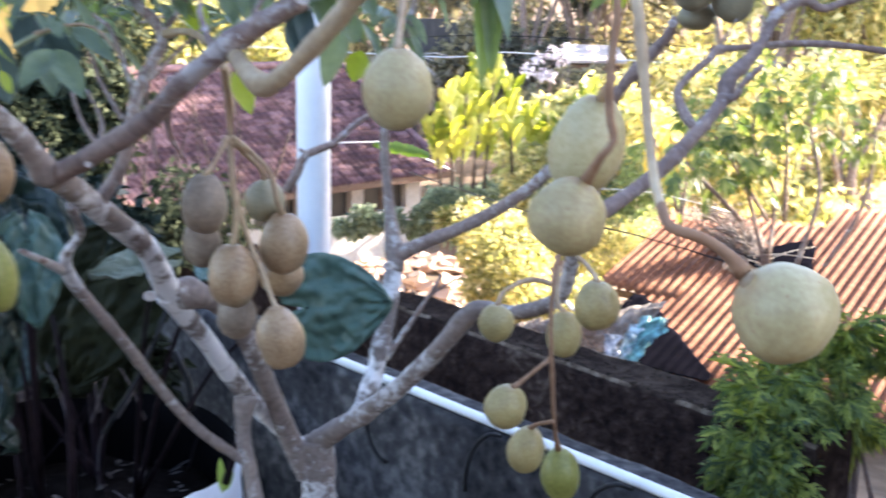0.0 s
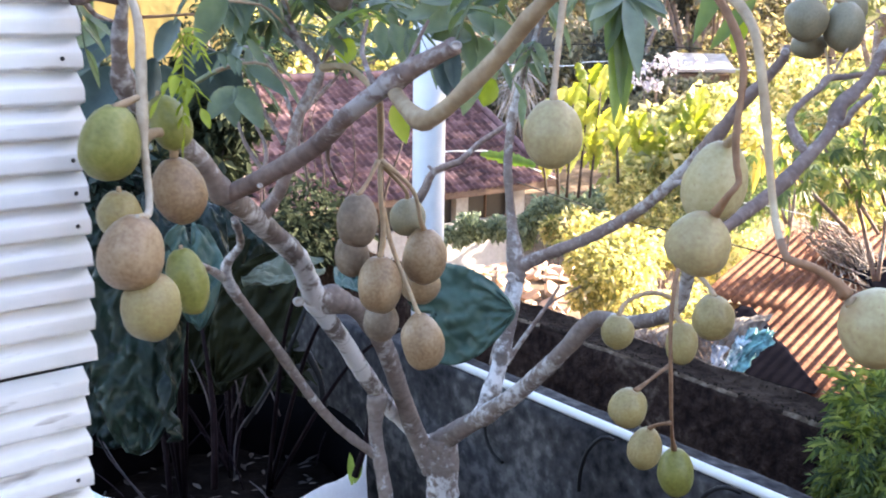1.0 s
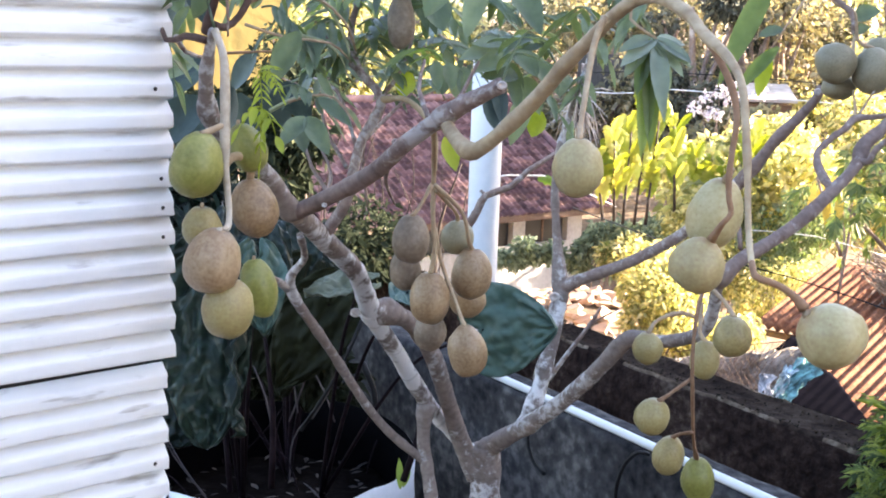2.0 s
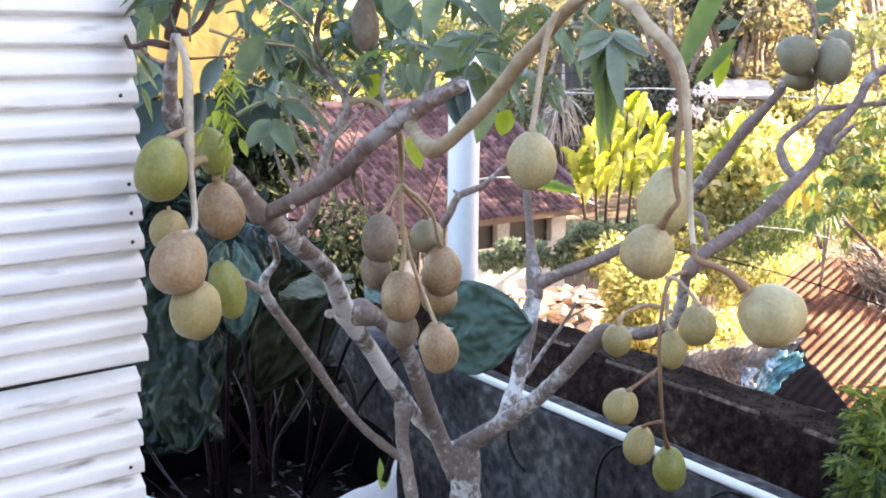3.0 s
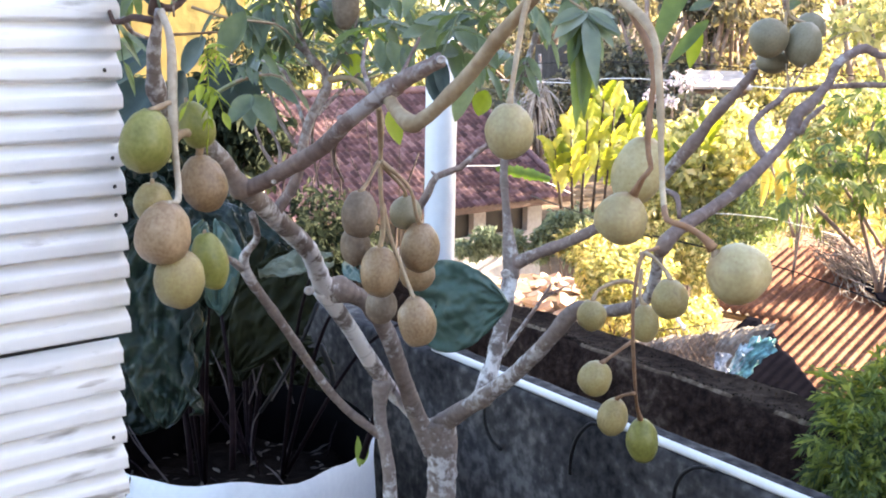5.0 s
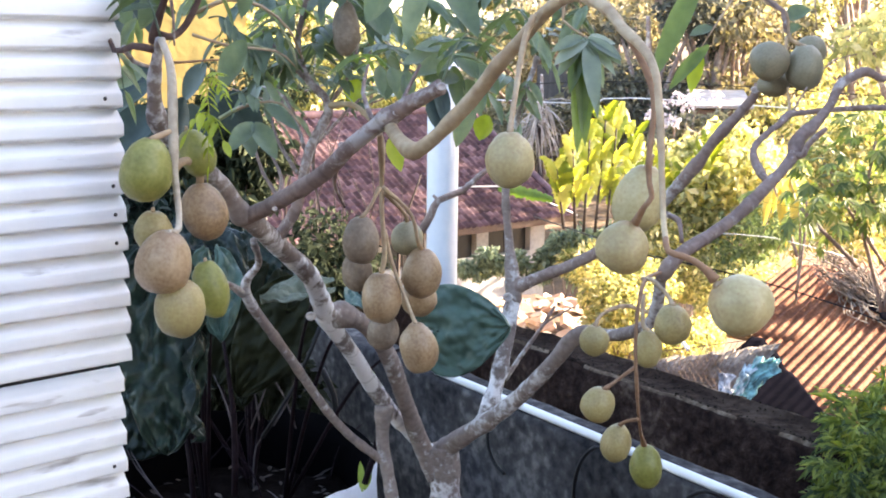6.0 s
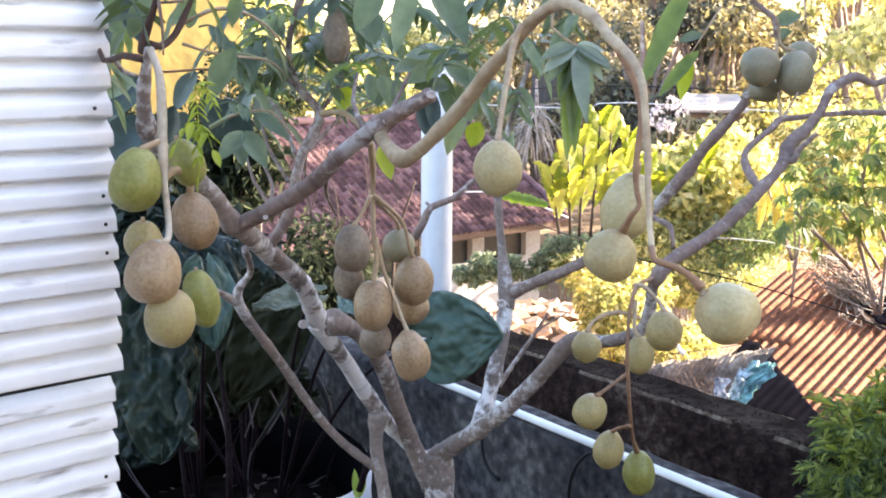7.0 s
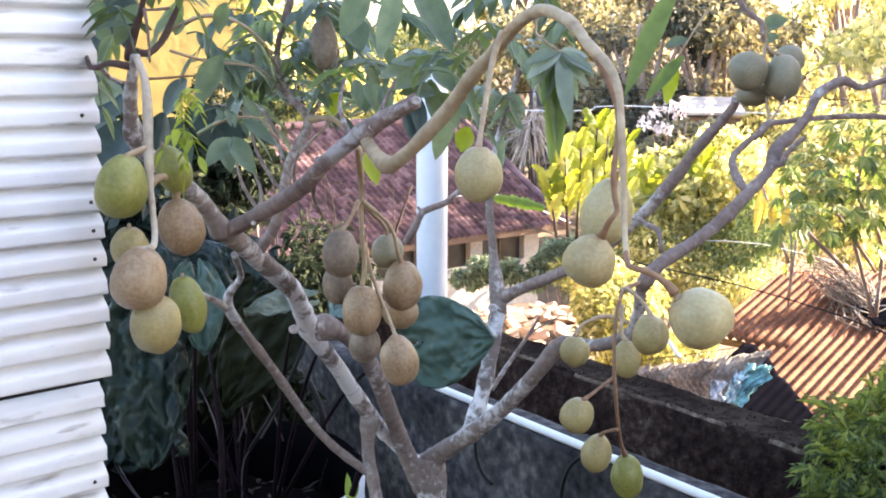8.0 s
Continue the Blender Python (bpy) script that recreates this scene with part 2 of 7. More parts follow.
# bright leaf copy with the sunlight put into its colour
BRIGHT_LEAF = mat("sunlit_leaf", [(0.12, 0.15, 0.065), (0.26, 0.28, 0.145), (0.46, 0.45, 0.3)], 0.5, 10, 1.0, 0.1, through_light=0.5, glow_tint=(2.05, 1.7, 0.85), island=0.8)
# base lightened and greyed: distance haze is put into the leaf colour
FOREST_LEAF = mat("woodland_leaf", [(0.1, 0.1, 0.075), (0.18, 0.175, 0.13), (0.34, 0.31, 0.225)], 0.6, 3, 0.3, 0.0, through_light=0.42, glow_tint=(1.8, 1.6, 0.9), island=0.7)
FEATHER_LEAF = mat("finely_cut_leaf", [(0.05, 0.085, 0.025), (0.19, 0.245, 0.05), (0.44, 0.46, 0.115)], 0.5, 12, 1.5, 0.1, through_light=0.4, glow_tint=(1.5, 1.5, 0.5), island=0.5)
# paler leaf that carries the haze before the house in its colour
HAZE_LEAF = mat("grey_green_leaf", [(0.12, 0.17, 0.11), (0.22, 0.28, 0.18), (0.36, 0.43, 0.29)], 0.6, 12, 1.5, 0.1, through_light=0.4, island=0.5)
# still paler copy of the sunlit leaf, the sun's glare put into its colour
SUN_PALED_LEAF = mat("sun_paled_lime_leaf", [(0.22, 0.23, 0.11), (0.43, 0.42, 0.22), (0.65, 0.6, 0.39)], 0.5, 10, 1.0, 0.1, through_light=0.5, glow_tint=(1.55, 1.5, 0.8), island=0.9)
COOL_LEAF = mat("cool_green_leaf", [(0.075, 0.105, 0.06), (0.145, 0.185, 0.105), (0.25, 0.29, 0.17)], 0.5, 12, 1.5, 0.1, through_light=0.4, glow_tint=(1.4, 1.6, 0.8), island=0.5)
SHRUB_LEAF = mat("feathery_leaf", [(0.03, 0.07, 0.015), (0.06, 0.13, 0.025), (0.11, 0.2, 0.04)], 0.5, 12, 1.5, 0.1, through_light=0.4, glow_tint=(1.7, 1.6, 0.5), island=0.35)
# darkened leaf: the thicket's shade is put into the colour
THICKET_SHADE_LEAF = mat("shade_dulled_leaf", [(0.018, 0.026, 0.016), (0.04, 0.052, 0.03), (0.09, 0.105, 0.06)], 0.8, 12, 1.5, 0.1, through_light=0.25, island=0.45, shine=0.1)
# black of the propped roof sheet; also painted in for the shadow below it
CLOTH_AND_SHADOW = mat("black_cloth_and_shadow", [(0.003, 0.0032, 0.0045), (0.0085, 0.008, 0.012)], 1.0, 20, 3, 0.12, shine=0.0)
BLACK_PLASTIC = mat("black_plastic", [(0.008, 0.008, 0.009), (0.02, 0.02, 0.022)], 0.6, 20, 3, 0.3, shine=0.25)


# ---- building helpers ----
def mesh_of(name, bm):
    me = bpy.data.meshes.new(name)
    bm.to_mesh(me)
    bm.free()
    return me


def part(name, bm, material, parent=None, label="", smooth=False):
    me = mesh_of(name, bm) if isinstance(bm, bmesh.types.BMesh) else bm
    if material and not me.materials:
        me.materials.append(material)
    if smooth:
        me.polygons.foreach_set("use_smooth", [True] * len(me.polygons))
    ob = new(name, me)
    if parent:
        ob.parent = parent
        if parent.matrix_basis != Matrix.Identity(4):
            ob.matrix_parent_inverse = parent.matrix_basis.inverted()
    if label:
        ob["label"] = label
    return ob


def from_lists(name, verts, faces):
    me = bpy.data.meshes.new(name)
    me.from_pydata(verts, [], faces)
    me.update()
    return me


def box(bm, size, m=Matrix.Identity(4), bevel=0.0):
    made = bmesh.ops.create_cube(bm, size=1.0, matrix=m @ Matrix.Diagonal((*size, 1)))
    if bevel:
        edges = {e for v in made["verts"] for e in v.link_edges}
        bmesh.ops.bevel(bm, geom=list(edges), offset=bevel, segments=2, affect='EDGES')


def glide(points, step):
    """A smooth line (Catmull-Rom) through points of (x, y, z, radius)."""
    pts = [Vector(p) for p in points]
    pts = [2 * pts[0] - pts[1]] + pts + [2 * pts[-1] - pts[-2]]
    out = []
    for i in range(1, len(pts) - 2):
        a, b, c, d = pts[i - 1:i + 3]
        n = max(2, int((c - b).length / step))
        for k in range(n):
            t = k / n
            out.append(0.5 * (2 * b + (c - a) * t + (2 * a - 5 * b + 4 * c - d) * t * t + (3 * b - a - 3 * c + d) * t ** 3))
    out.append(pts[-2])
    return out


def tube_data(points, sides=10, step=0.03, rough=0.06, knots=0.0, seed=0, cap=True):
    """Verts and faces of a tapering, slightly uneven round limb through (x, y, z, radius)."""
    line = glide([(*p[:3], p[3]) for p in points], step)
    verts, faces = [], []
    rnd = random.Random(seed)
    up = Vector((0.3, 0.2, 0.93))
    for i, p in enumerate(line):
        a = line[max(0, i - 1)].to_3d()
        b = line[min(len(line) - 1, i + 1)].to_3d()
        ax = (b - a).normalized()
        side = ax.cross(up)
        if side.length < 0.1:
            side = ax.cross(Vector((1, 0, 0)))
        side.normalize()
        other = ax.cross(side)
        up = side.cross(ax)
        c = Vector(p[:3])
        for k in range(sides):
            t = 2 * math.pi * k / sides
            way = side * math.cos(t) + other * math.sin(t)
            r = p[3] * (1 + rough * (noise.noise(c * 9 + way + Vector((seed, 0, 0))) * 2 + noise.noise(c * 42 + way * 1.3 + Vector((0, seed, 0)))))
            if knots:
                r *= 1 + knots * max(0, noise.noise(c * 17 + Vector((seed, 3, 1))) - 0.15) * 3
            verts.append(c + way * max(r, 0.0006))
    n = len(line)
    for i in range(n - 1):
        for k in range(sides):
            faces.append((i * sides + k, i * sides + (k + 1) % sides, (i + 1) * sides + (k + 1) % sides, (i + 1) * sides + k))
    if cap:
        faces.append(tuple(range(sides))[::-1])
        faces.append(tuple((n - 1) * sides + k for k in range(sides)))
    return verts, faces


def limb(name, points, material, parent, label="", sides=14, step=0.01, rough=0.075, knots=0.24, seed=0):
    v, f = tube_data([(*q[:3], q[3] * (0.9 if knots else 1.0)) for q in points], sides, step, rough, knots, seed)
    me = from_lists(name, v, f)
    run, total = [], 0.0
    for i in range(len(v) // sides):
        total += (v[i * sides] - v[(i - 1) * sides]).length if i else seed * 1.37
        run += [total] * sides
    me.attributes.new("run", 'FLOAT', 'POINT').data.foreach_set("value", run)
    return part(name, me, material, parent, label, smooth=True)


def leaf_blade(p, rnd):
    """A tiny upright tuft: two crossed slivers."""
    verts, faces = [], []
    for _ in range(3):
        d = Vector((rnd.uniform(-1, 1), rnd.uniform(-1, 1), rnd.uniform(0.4, 1.4))).normalized() * rnd.uniform(0.004, 0.013)
        s2 = Vector((-d.y, d.x, 0)).normalized() * 0.004
        k = len(verts)
        verts += [p - s2, p + s2, p + d]
        faces.append((k, k + 1, k + 2))
    return verts, faces


def join_lists(shapes):
    verts, faces = [], []
    for v, f in shapes:
        k = len(verts)
        verts += v
        faces += [tuple(i + k for i in q) for q in f]
    return verts, faces


def thing(name, label, category, group="", kind="", at=(0, 0, 0)):
    e = new(name)
    e.location = at
    e.empty_display_size = 0.1
    return tagged(e, label, category, group, kind)


W = Vector((-0.669, 0.743, 0))      # along the garden walls, away from the eye
Q = Vector((0.743, 0.669, 0))       # outwards, square to them
TURN_W = math.atan2(W.y, W.x)


def along(origin, length, width, z0, z1, back=0.0):
    """Matrix and size of a box that runs along W from origin."""
    mid = Vector((origin[0], origin[1], 0)) + W * (length / 2 - back) + Q * (width / 2)
    return Matrix.Translation((mid.x, mid.y, (z0 + z1) / 2)) @ Matrix.Rotation(TURN_W, 4, 'Z'), (length, width, z1 - z0)


# ---- ground and terrace ----
def ground_height(x, y):
    z = -1.4
    if y > 12.5:
        z = -1.4 - 3.4 * min(1, (y - 12.5) / 7) ** 0.9
    z += 0.35 * math.exp(-((x + 0.35) / 0.9) ** 2 - ((y - 11.6) / 1.0) ** 2)
    if y > 36:
        z += 6.0 * min(1, (y - 36) / 40) + 1.5 * min(1, max(0, (y - 70) / 150))
    return z + 0.12 * noise.noise(Vector((x * 0.3, y * 0.3, 0)))


def build_ground():
    xs = [-400, -200, -100, -60] + list(range(-40, -4, 2)) + [-4 + 0.4 * k for k in range(21)] + list(range(6, 41, 2)) + [60, 100, 200, 400]
    ys = [-400, -200, -80, -40] + list(range(-20, 8, 2)) + [8 + 0.4 * k for k in range(20)] + list(range(16, 80, 2)) + [90, 110, 140, 180, 260, 400, 700]
    verts = [(x, y, ground_height(x, y)) for y in ys for x in xs]
    n = len(xs)
    faces = [(j * n + i, j * n + i + 1, (j + 1) * n + i + 1, (j + 1) * n + i) for j in range(len(ys) - 1) for i in range(n - 1)]
    ob = part("ground", from_lists("ground", verts, faces), GROUND, smooth=True)
    tagged(ob, "grassy earth ground falling away behind the wall", "ground", kind="structure")


build_ground()
PIPE_AT = Vector((-0.189, 3.200, 0.550))
FAR_TOP = Vector((0.888, 4.800, 0.055))
bm = bmesh.new()
m_, s_ = along(PIPE_AT - Q * 14.0, 26, 13.95, -1.4, -0.1, back=14)
box(bm, s_, m_)
tagged(part("terrace_floor", bm, MOSSY), "dark grey worn concrete terrace floor", "floor", kind="structure")

def rough_wall(origin, length, width, z0, z1, back, rough, cells, lip=0.0):
    """A wall along W with an uneven, crumbling top edge and a pitted face that carries low bumps and hollows."""
    verts, faces = [], []
    base = Vector((origin[0], origin[1], 0)) - W * back
    drops = [z1 - z0, 1.6, 1.2, 0.95, 0.78, 0.66, 0.56, 0.48, 0.41, 0.35, 0.3, 0.25, 0.2, 0.16, 0.12, 0.08, 0.045, 0.015]
    ring = [(0, d) for d in drops if d <= z1 - z0] + [(0.05, 0.0), (0.22, lip), (0.45, lip), (0.7, lip), (0.86, -lip * 0.5), (0.97, 0.0), (1, 0.06), (1, 0.5), (1, z1 - z0)]
    n = int(length / cells)
    for i in range(n + 1):
        t = length * i / n
        for q, d in ring:
            p = base + W * t + Q * (q * width) + Vector((0, 0, z1 - d))
            k = rough * (1.0 if d < 0.1 else 0.55)
            pit = 0.6 * noise.noise(p * 6) + 0.35 * noise.noise(p * 17) - 0.5 * max(0, noise.noise(p * 11 + Vector((4, 0, 0))) - 0.3)
            rise = (0.6 * noise.noise(p * 5 + Vector((0, 9, 0))) + 0.4 * noise.noise(p * 19)) if d < 0.1 else 0
            verts.append(p - Q * (pit * k * (1 if q < 0.5 else -1)) + Vector((0, 0, rise * rough)))
    m = len(ring)
    for i in range(n):
        for k in range(m - 1):
            a = i * m + k
            faces.append((a, a + 1, a + m + 1, a + m))
    faces.append(tuple(range(m)))
    faces.append(tuple(n * m + k for k in range(m))[::-1])
    return from_lists("wall", verts, faces)


o_ = part("garden_wall", rough_wall(PIPE_AT - Q * 0.02, 14, 0.13, -1.4, PIPE_AT.z - 0.014, 7, 0.008, 0.035), CONCRETE, smooth=True)
tagged(o_, "low grey weathered cement wall along the terrace", "wall", kind="structure")
o_ = part("retaining_wall", rough_wall(FAR_TOP - Q * 0.21, 14.6, 0.25, -4.5, FAR_TOP.z, 0.83, 0.022, 0.045, 0.018), MOSSY, smooth=True)
tagged(o_, "dark mossy retaining wall stained with damp", "wall", kind="structure")
MOSS_CRUST = mat("black_moss_crust", [(0.011, 0.007, 0.0055), (0.03, 0.0195, 0.0145), (0.075, 0.053, 0.038)], 0.95, 22, 3, 1.0, spread=0.2, shine=0.05, bump_scale=0.02)
# weathered edge, paled further for the sky light that catches the lips
WORN_LIT_EDGE = mat("worn_and_lit_wall_edge", [(0.04, 0.026, 0.017), (0.13, 0.092, 0.062), (0.33, 0.255, 0.18)], 0.95, 26, 4, 0.9, spread=0.18, shine=0.05, bump_scale=0.02)
o_.data.materials.append(MOSS_CRUST)
o_.data.materials.append(WORN_LIT_EDGE)
for f_ in o_.data.polygons:
    if abs(f_.normal.z) > 0.3:
        p = f_.center
        across = (p - FAR_TOP).dot(Q)
        f_.material_index = 2 if (across < -0.18 or across > 0.015) and noise.noise(p * 3) > -0.3 else 1
# moss and small weeds along its top
shapes = []
rnd = random.Random(17)
for k in range(1500):
    t = rnd.uniform(-0.8, 6.5)
    p = Vector((FAR_TOP.x, FAR_TOP.y, FAR_TOP.z)) + W * t + Q * rnd.choice((rnd.uniform(-0.215, -0.18), rnd.uniform(0.0, 0.035), rnd.uniform(-0.2, 0.02)))
    p.z += 0.004 * rnd.random()
    shapes.append(leaf_blade(p, rnd))
v, f = join_lists(shapes)
MOSS = mat("moss", [(0.01, 0.01, 0.007), (0.022, 0.02, 0.013), (0.045, 0.04, 0.026)], 0.9, 30, 5, 0.2, shine=0.0, island=0.5)
tagged(part("moss", from_lists("moss", v, f), MOSS), "tufts of moss and weeds along the wall top", "moss", kind="stuff")

pipe = thing("water_pipe", "white plastic water pipe lying along the wall top", "pipe", at=tuple(PIPE_AT))
a, b = PIPE_AT - W * 4.0, PIPE_AT + W * 0.37
limb("tube", [(*(a * (1 - t) + b * t), 0.0125) for t in (0, 0.25, 0.5, 0.75, 1)], PVC, pipe, sides=14, step=0.4, rough=0.0, knots=0)

# unseen walls added to block the low sun and to back the camera
def plain_wall(name, a, b, z0, z1, thick, material, label):
    a, b = Vector((*a, 0)), Vector((*b, 0))
    mid = (a + b) / 2
    bm = bmesh.new()
    box(bm, ((b - a).length, thick, z1 - z0), Matrix.Translation((mid.x, mid.y, (z0 + z1) / 2)) @ Matrix.Rotation(math.atan2(b.y - a.y, b.x - a.x), 4, 'Z'), 0.01)
    tagged(part(name, bm, material), label, "wall", kind="structure")


# added out of view so that its shadow covers the terrace
plain_wall("sun_block_wall", (3.8, 0.2), (4.87, 8.05), -1.6, 4.8, 0.25, CREAM, "unseen plain cream wall added to block the low sun")
# added out of view behind the camera to shape the bounced light
plain_wall("rear_wall", (-6.5, -4.6), (4.5, -4.6), -0.3, 3.4, 0.25, CONCRETE, "unseen plain grey wall added behind the camera")


# ---- white corrugated fence panel ----
PANEL_AT = Vector((-0.727, 1.542, 0))
PANEL_DIR = Vector((0.669, 0.743, 0))


def corrugated_sheet(name, length, height, pitch, depth, thick):
    """A sheet in the xz plane, x from -length to 0, ribs along x: flat crowns with a sharp under-edge and a sloping top face."""
    per = (0.0, 0.04, 0.09, 0.12, 0.2, 0.4, 0.55, 0.6, 0.66, 0.8, 0.96)
    levels = [(k + p) * pitch for k in range(int(height / pitch)) for p in per]
    rows = len(levels) - 1
    verts, faces = [], []
    cols = 16
    for side in (0, 1):
        for z in levels:
            ph = (z / pitch) % 1.0
            y = depth * (min(1, ph / 0.11) if ph < 0.58 else max(0, 1 - (ph - 0.58) / 0.42))
            for i in range(cols + 1):
                x = -length * i / cols
                wob = 0.0012 * noise.noise(Vector((x * 5, z * 5, height)))
                edge = 0.0025 * noise.noise(Vector((z * 60, height, 5))) if i == 0 else 0
                verts.append((x + edge, -y + side * thick + wob, z + 0.0015 * noise.noise(Vector((x * 3, z * 2, 4)))))
    n = (rows + 1) * (cols + 1)
    for side in (0, 1):
        for j in range(rows):
            for i in range(cols):
                a = side * n + j * (cols + 1) + i
                q = (a, a + 1, a + cols + 2, a + cols + 1)
                faces.append(q if side == 0 else q[::-1])
    for j in range(rows):
        for i in (0, cols):
            a, b = j * (cols + 1) + i, (j + 1) * (cols + 1) + i
            faces.append((a, b, n + b, n + a))
    for i in range(cols):
        for j in (0, rows):
            a = j * (cols + 1) + i
            faces.append((a, a + 1, n + a + 1, n + a))
    return from_lists(name, verts, faces)


def worn_white():
    """White paint with grey smears that run along the ribs."""
    m = mat("white_painted_sheet", [(0.72, 0.74, 0.76), (0.84, 0.85, 0.86), (0.88, 0.89, 0.9)], 0.5, 14, 2.5, 0.05, spread=0.3)
    nt = m.node_tree
    n, l = nt.nodes, nt.links
    co, mp, nz = n.new("ShaderNodeTexCoord"), n.new("ShaderNodeMapping"), n.new("ShaderNodeTexNoise")
    mp.inputs["Scale"].default_value = (7, 7, 42)
    nz.inputs["Scale"].default_value, nz.inputs["Detail"].default_value = 1.0, 5
    l.new(co.outputs["Object"], mp.inputs[0])
    l.new(mp.outputs[0], nz.inputs["Vector"])
    r = ramp_of(nt, [(0.62, (0, 0, 0)), (0.74, (1, 1, 1))])
    l.new(nz.outputs["Fac"], r.inputs[0])
    mx = n.new("ShaderNodeMix")
    mx.data_type = 'RGBA'
    bsdf = n["Principled BSDF"]
    old = bsdf.inputs["Base Color"].links[0].from_socket
    l.new(r.outputs[0], mx.inputs[0])
    l.new(old, mx.inputs[6])
    mx.inputs[7].default_value = (0.36, 0.34, 0.32, 1)
    l.new(mx.outputs[2], bsdf.inputs["Base Color"])
    return m


def build_panel():
    fence = thing("fence_panel", "white painted corrugated metal fence panel, two overlapping sheets", "fence", at=(PANEL_AT.x, PANEL_AT.y, 0))
    turn = Matrix.Translation((PANEL_AT.x, PANEL_AT.y, 0)) @ Matrix.Rotation(math.atan2(PANEL_DIR.y, PANEL_DIR.x), 4, 'Z')
    white = worn_white()
    nail_mat = mat("dark_nail", [(0.02, 0.02, 0.02), (0.06, 0.05, 0.045)], 0.5, 60, 10, 0.1)
    pitch = 0.0475
    low = part("lower_sheet", corrugated_sheet("lower_sheet", 1.5, pitch * 24, pitch, 0.021, 0.002), white, fence, smooth=True)
    low.matrix_basis = turn @ Matrix.Translation((-0.003, 0.011, 1.098 - pitch * 24)) @ Matrix.Rotation(radians(-0.25), 4, 'Y')
    up_ = part("upper_sheet", corrugated_sheet("upper_sheet", 1.5, pitch * 29, pitch, 0.021, 0.002), white, fence, smooth=True)
    up_.matrix_basis = turn @ Matrix.Translation((0.002, -0.001, 1.106))
    # dark strip added so that the gap between the sheets reads as shade
    bm = bmesh.new()
    box(bm, (1.4, 0.03, 0.05), Matrix.Translation((-0.74, 0.03, 1.10)), 0.003)
    seam_shade_strip = part("seam_shade_strip", bm, BLACK_PLASTIC, fence, "dark strip added behind the seam for the gap's shade")
    seam_shade_strip.matrix_basis = turn.copy()
    for o in (low, up_, seam_shade_strip):
        o.matrix_parent_inverse = fence.matrix_basis.inverted()
    for host, spots in ((low, ((-0.03, 0.6), (-0.025, 0.98), (-0.035, 0.79), (-0.4, 0.6))), (up_, ((-0.02, 0.21), (-0.02, 0.262), (-0.022, 0.31), (-0.03, 0.45), (-0.025, 0.69), (-0.4, 0.31)))):
        for x, z in spots:
            zz = (int(z / pitch) + 0.4) * pitch
            bm = bmesh.new()
            bmesh.ops.create_uvsphere(bm, u_segments=10, v_segments=6, radius=0.0035, matrix=Matrix.Translation((x, -0.021, zz)) @ Matrix.Diagonal((1, 0.5, 1, 1)))
            nl = part("nail", bm, nail_mat, host, "", smooth=True)
            nl.matrix_parent_inverse = Matrix.Identity(4)


build_panel()

# ---- white post ----
post = thing("post", "tall white painted round post with a cut slanting top", "post", at=(-0.75, 6.0, -3.0))
POST_TOP = Vector((-0.739, 6.000, 1.570))
v, f = tube_data([(POST_TOP.x, POST_TOP.y, -4.2, 0.0852), (POST_TOP.x, POST_TOP.y, -1.0, 0.0852), (*POST_TOP, 0.0852)], 24, 0.5, 0.0, 0.0)
v = [Vector((p.x, p.y, p.z - 0.9 * max(0.0, p.x - POST_TOP.x) + 0.02)) if p.z > POST_TOP.z - 0.01 else p for p in v]
part("shaft", from_lists("shaft", v, f), POST_PAINT, post, smooth=True)

# ---- the fruit tree ----
tree = thing("fruit_tree", "small bare-limbed fruit tree with grey lichen-spotted bark", "tree", at=(-0.31, 2.64, -0.1))


def r_(p, r):
    return (*p, r)


limb("trunk", [(-0.30, 2.62, -0.15, 0.05), (-0.31, 2.63, 0.2, 0.042), r_((-0.304, 2.640, 0.508), 0.042), r_((-0.314, 2.640, 0.589), 0.045)], BARK_GREY, tree, seed=1)
limb("limb", [r_((-0.332, 2.640, 0.503), 0.03), r_((-0.372, 2.610, 0.615), 0.0265), r_((-0.396, 2.500, 0.760), 0.0235), r_((-0.412, 2.400, 0.880), 0.024), r_((-0.452, 2.300, 0.994), 0.0227), r_((-0.529, 2.200, 1.050), 0.0245)], BARK_GREY, tree, seed=2)
limb("limb", [r_((-0.515, 2.215, 1.036), 0.0235), r_((-0.529, 2.200, 1.050), 0.0252), r_((-0.535, 2.080, 1.155), 0.0227), r_((-0.560, 1.930, 1.243), 0.0227), r_((-0.571, 1.750, 1.328), 0.0218)], BARK_PATCHY, tree, seed=32)
limb("limb", [r_((-0.535, 2.200, 1.040), 0.0218), r_((-0.505, 2.350, 0.922), 0.0218), r_((-0.466, 2.500, 0.772), 0.0227), r_((-0.411, 2.600, 0.651), 0.0202), r_((-0.337, 2.660, 0.554), 0.0202)], BARK_WHITE, tree, seed=3)
limb("limb", [(-0.43, 2.52, -0.12, 0.022), r_((-0.422, 2.500, 0.402), 0.0205), r_((-0.436, 2.500, 0.555), 0.0185), r_((-0.450, 2.500, 0.645), 0.018), r_((-0.446, 2.500, 0.735), 0.021)], BARK_GREY, tree, seed=4)
limb("limb", [r_((-0.446, 2.500, 0.585), 0.0118), r_((-0.547, 2.400, 0.720), 0.0118), r_((-0.630, 2.250, 0.931), 0.0113), r_((-0.680, 2.100, 1.104), 0.0126), r_((-0.637, 2.050, 1.183), 0.0076), r_((-0.618, 1.950, 1.250), 0.0067)], BARK_GREY, tree, seed=5)
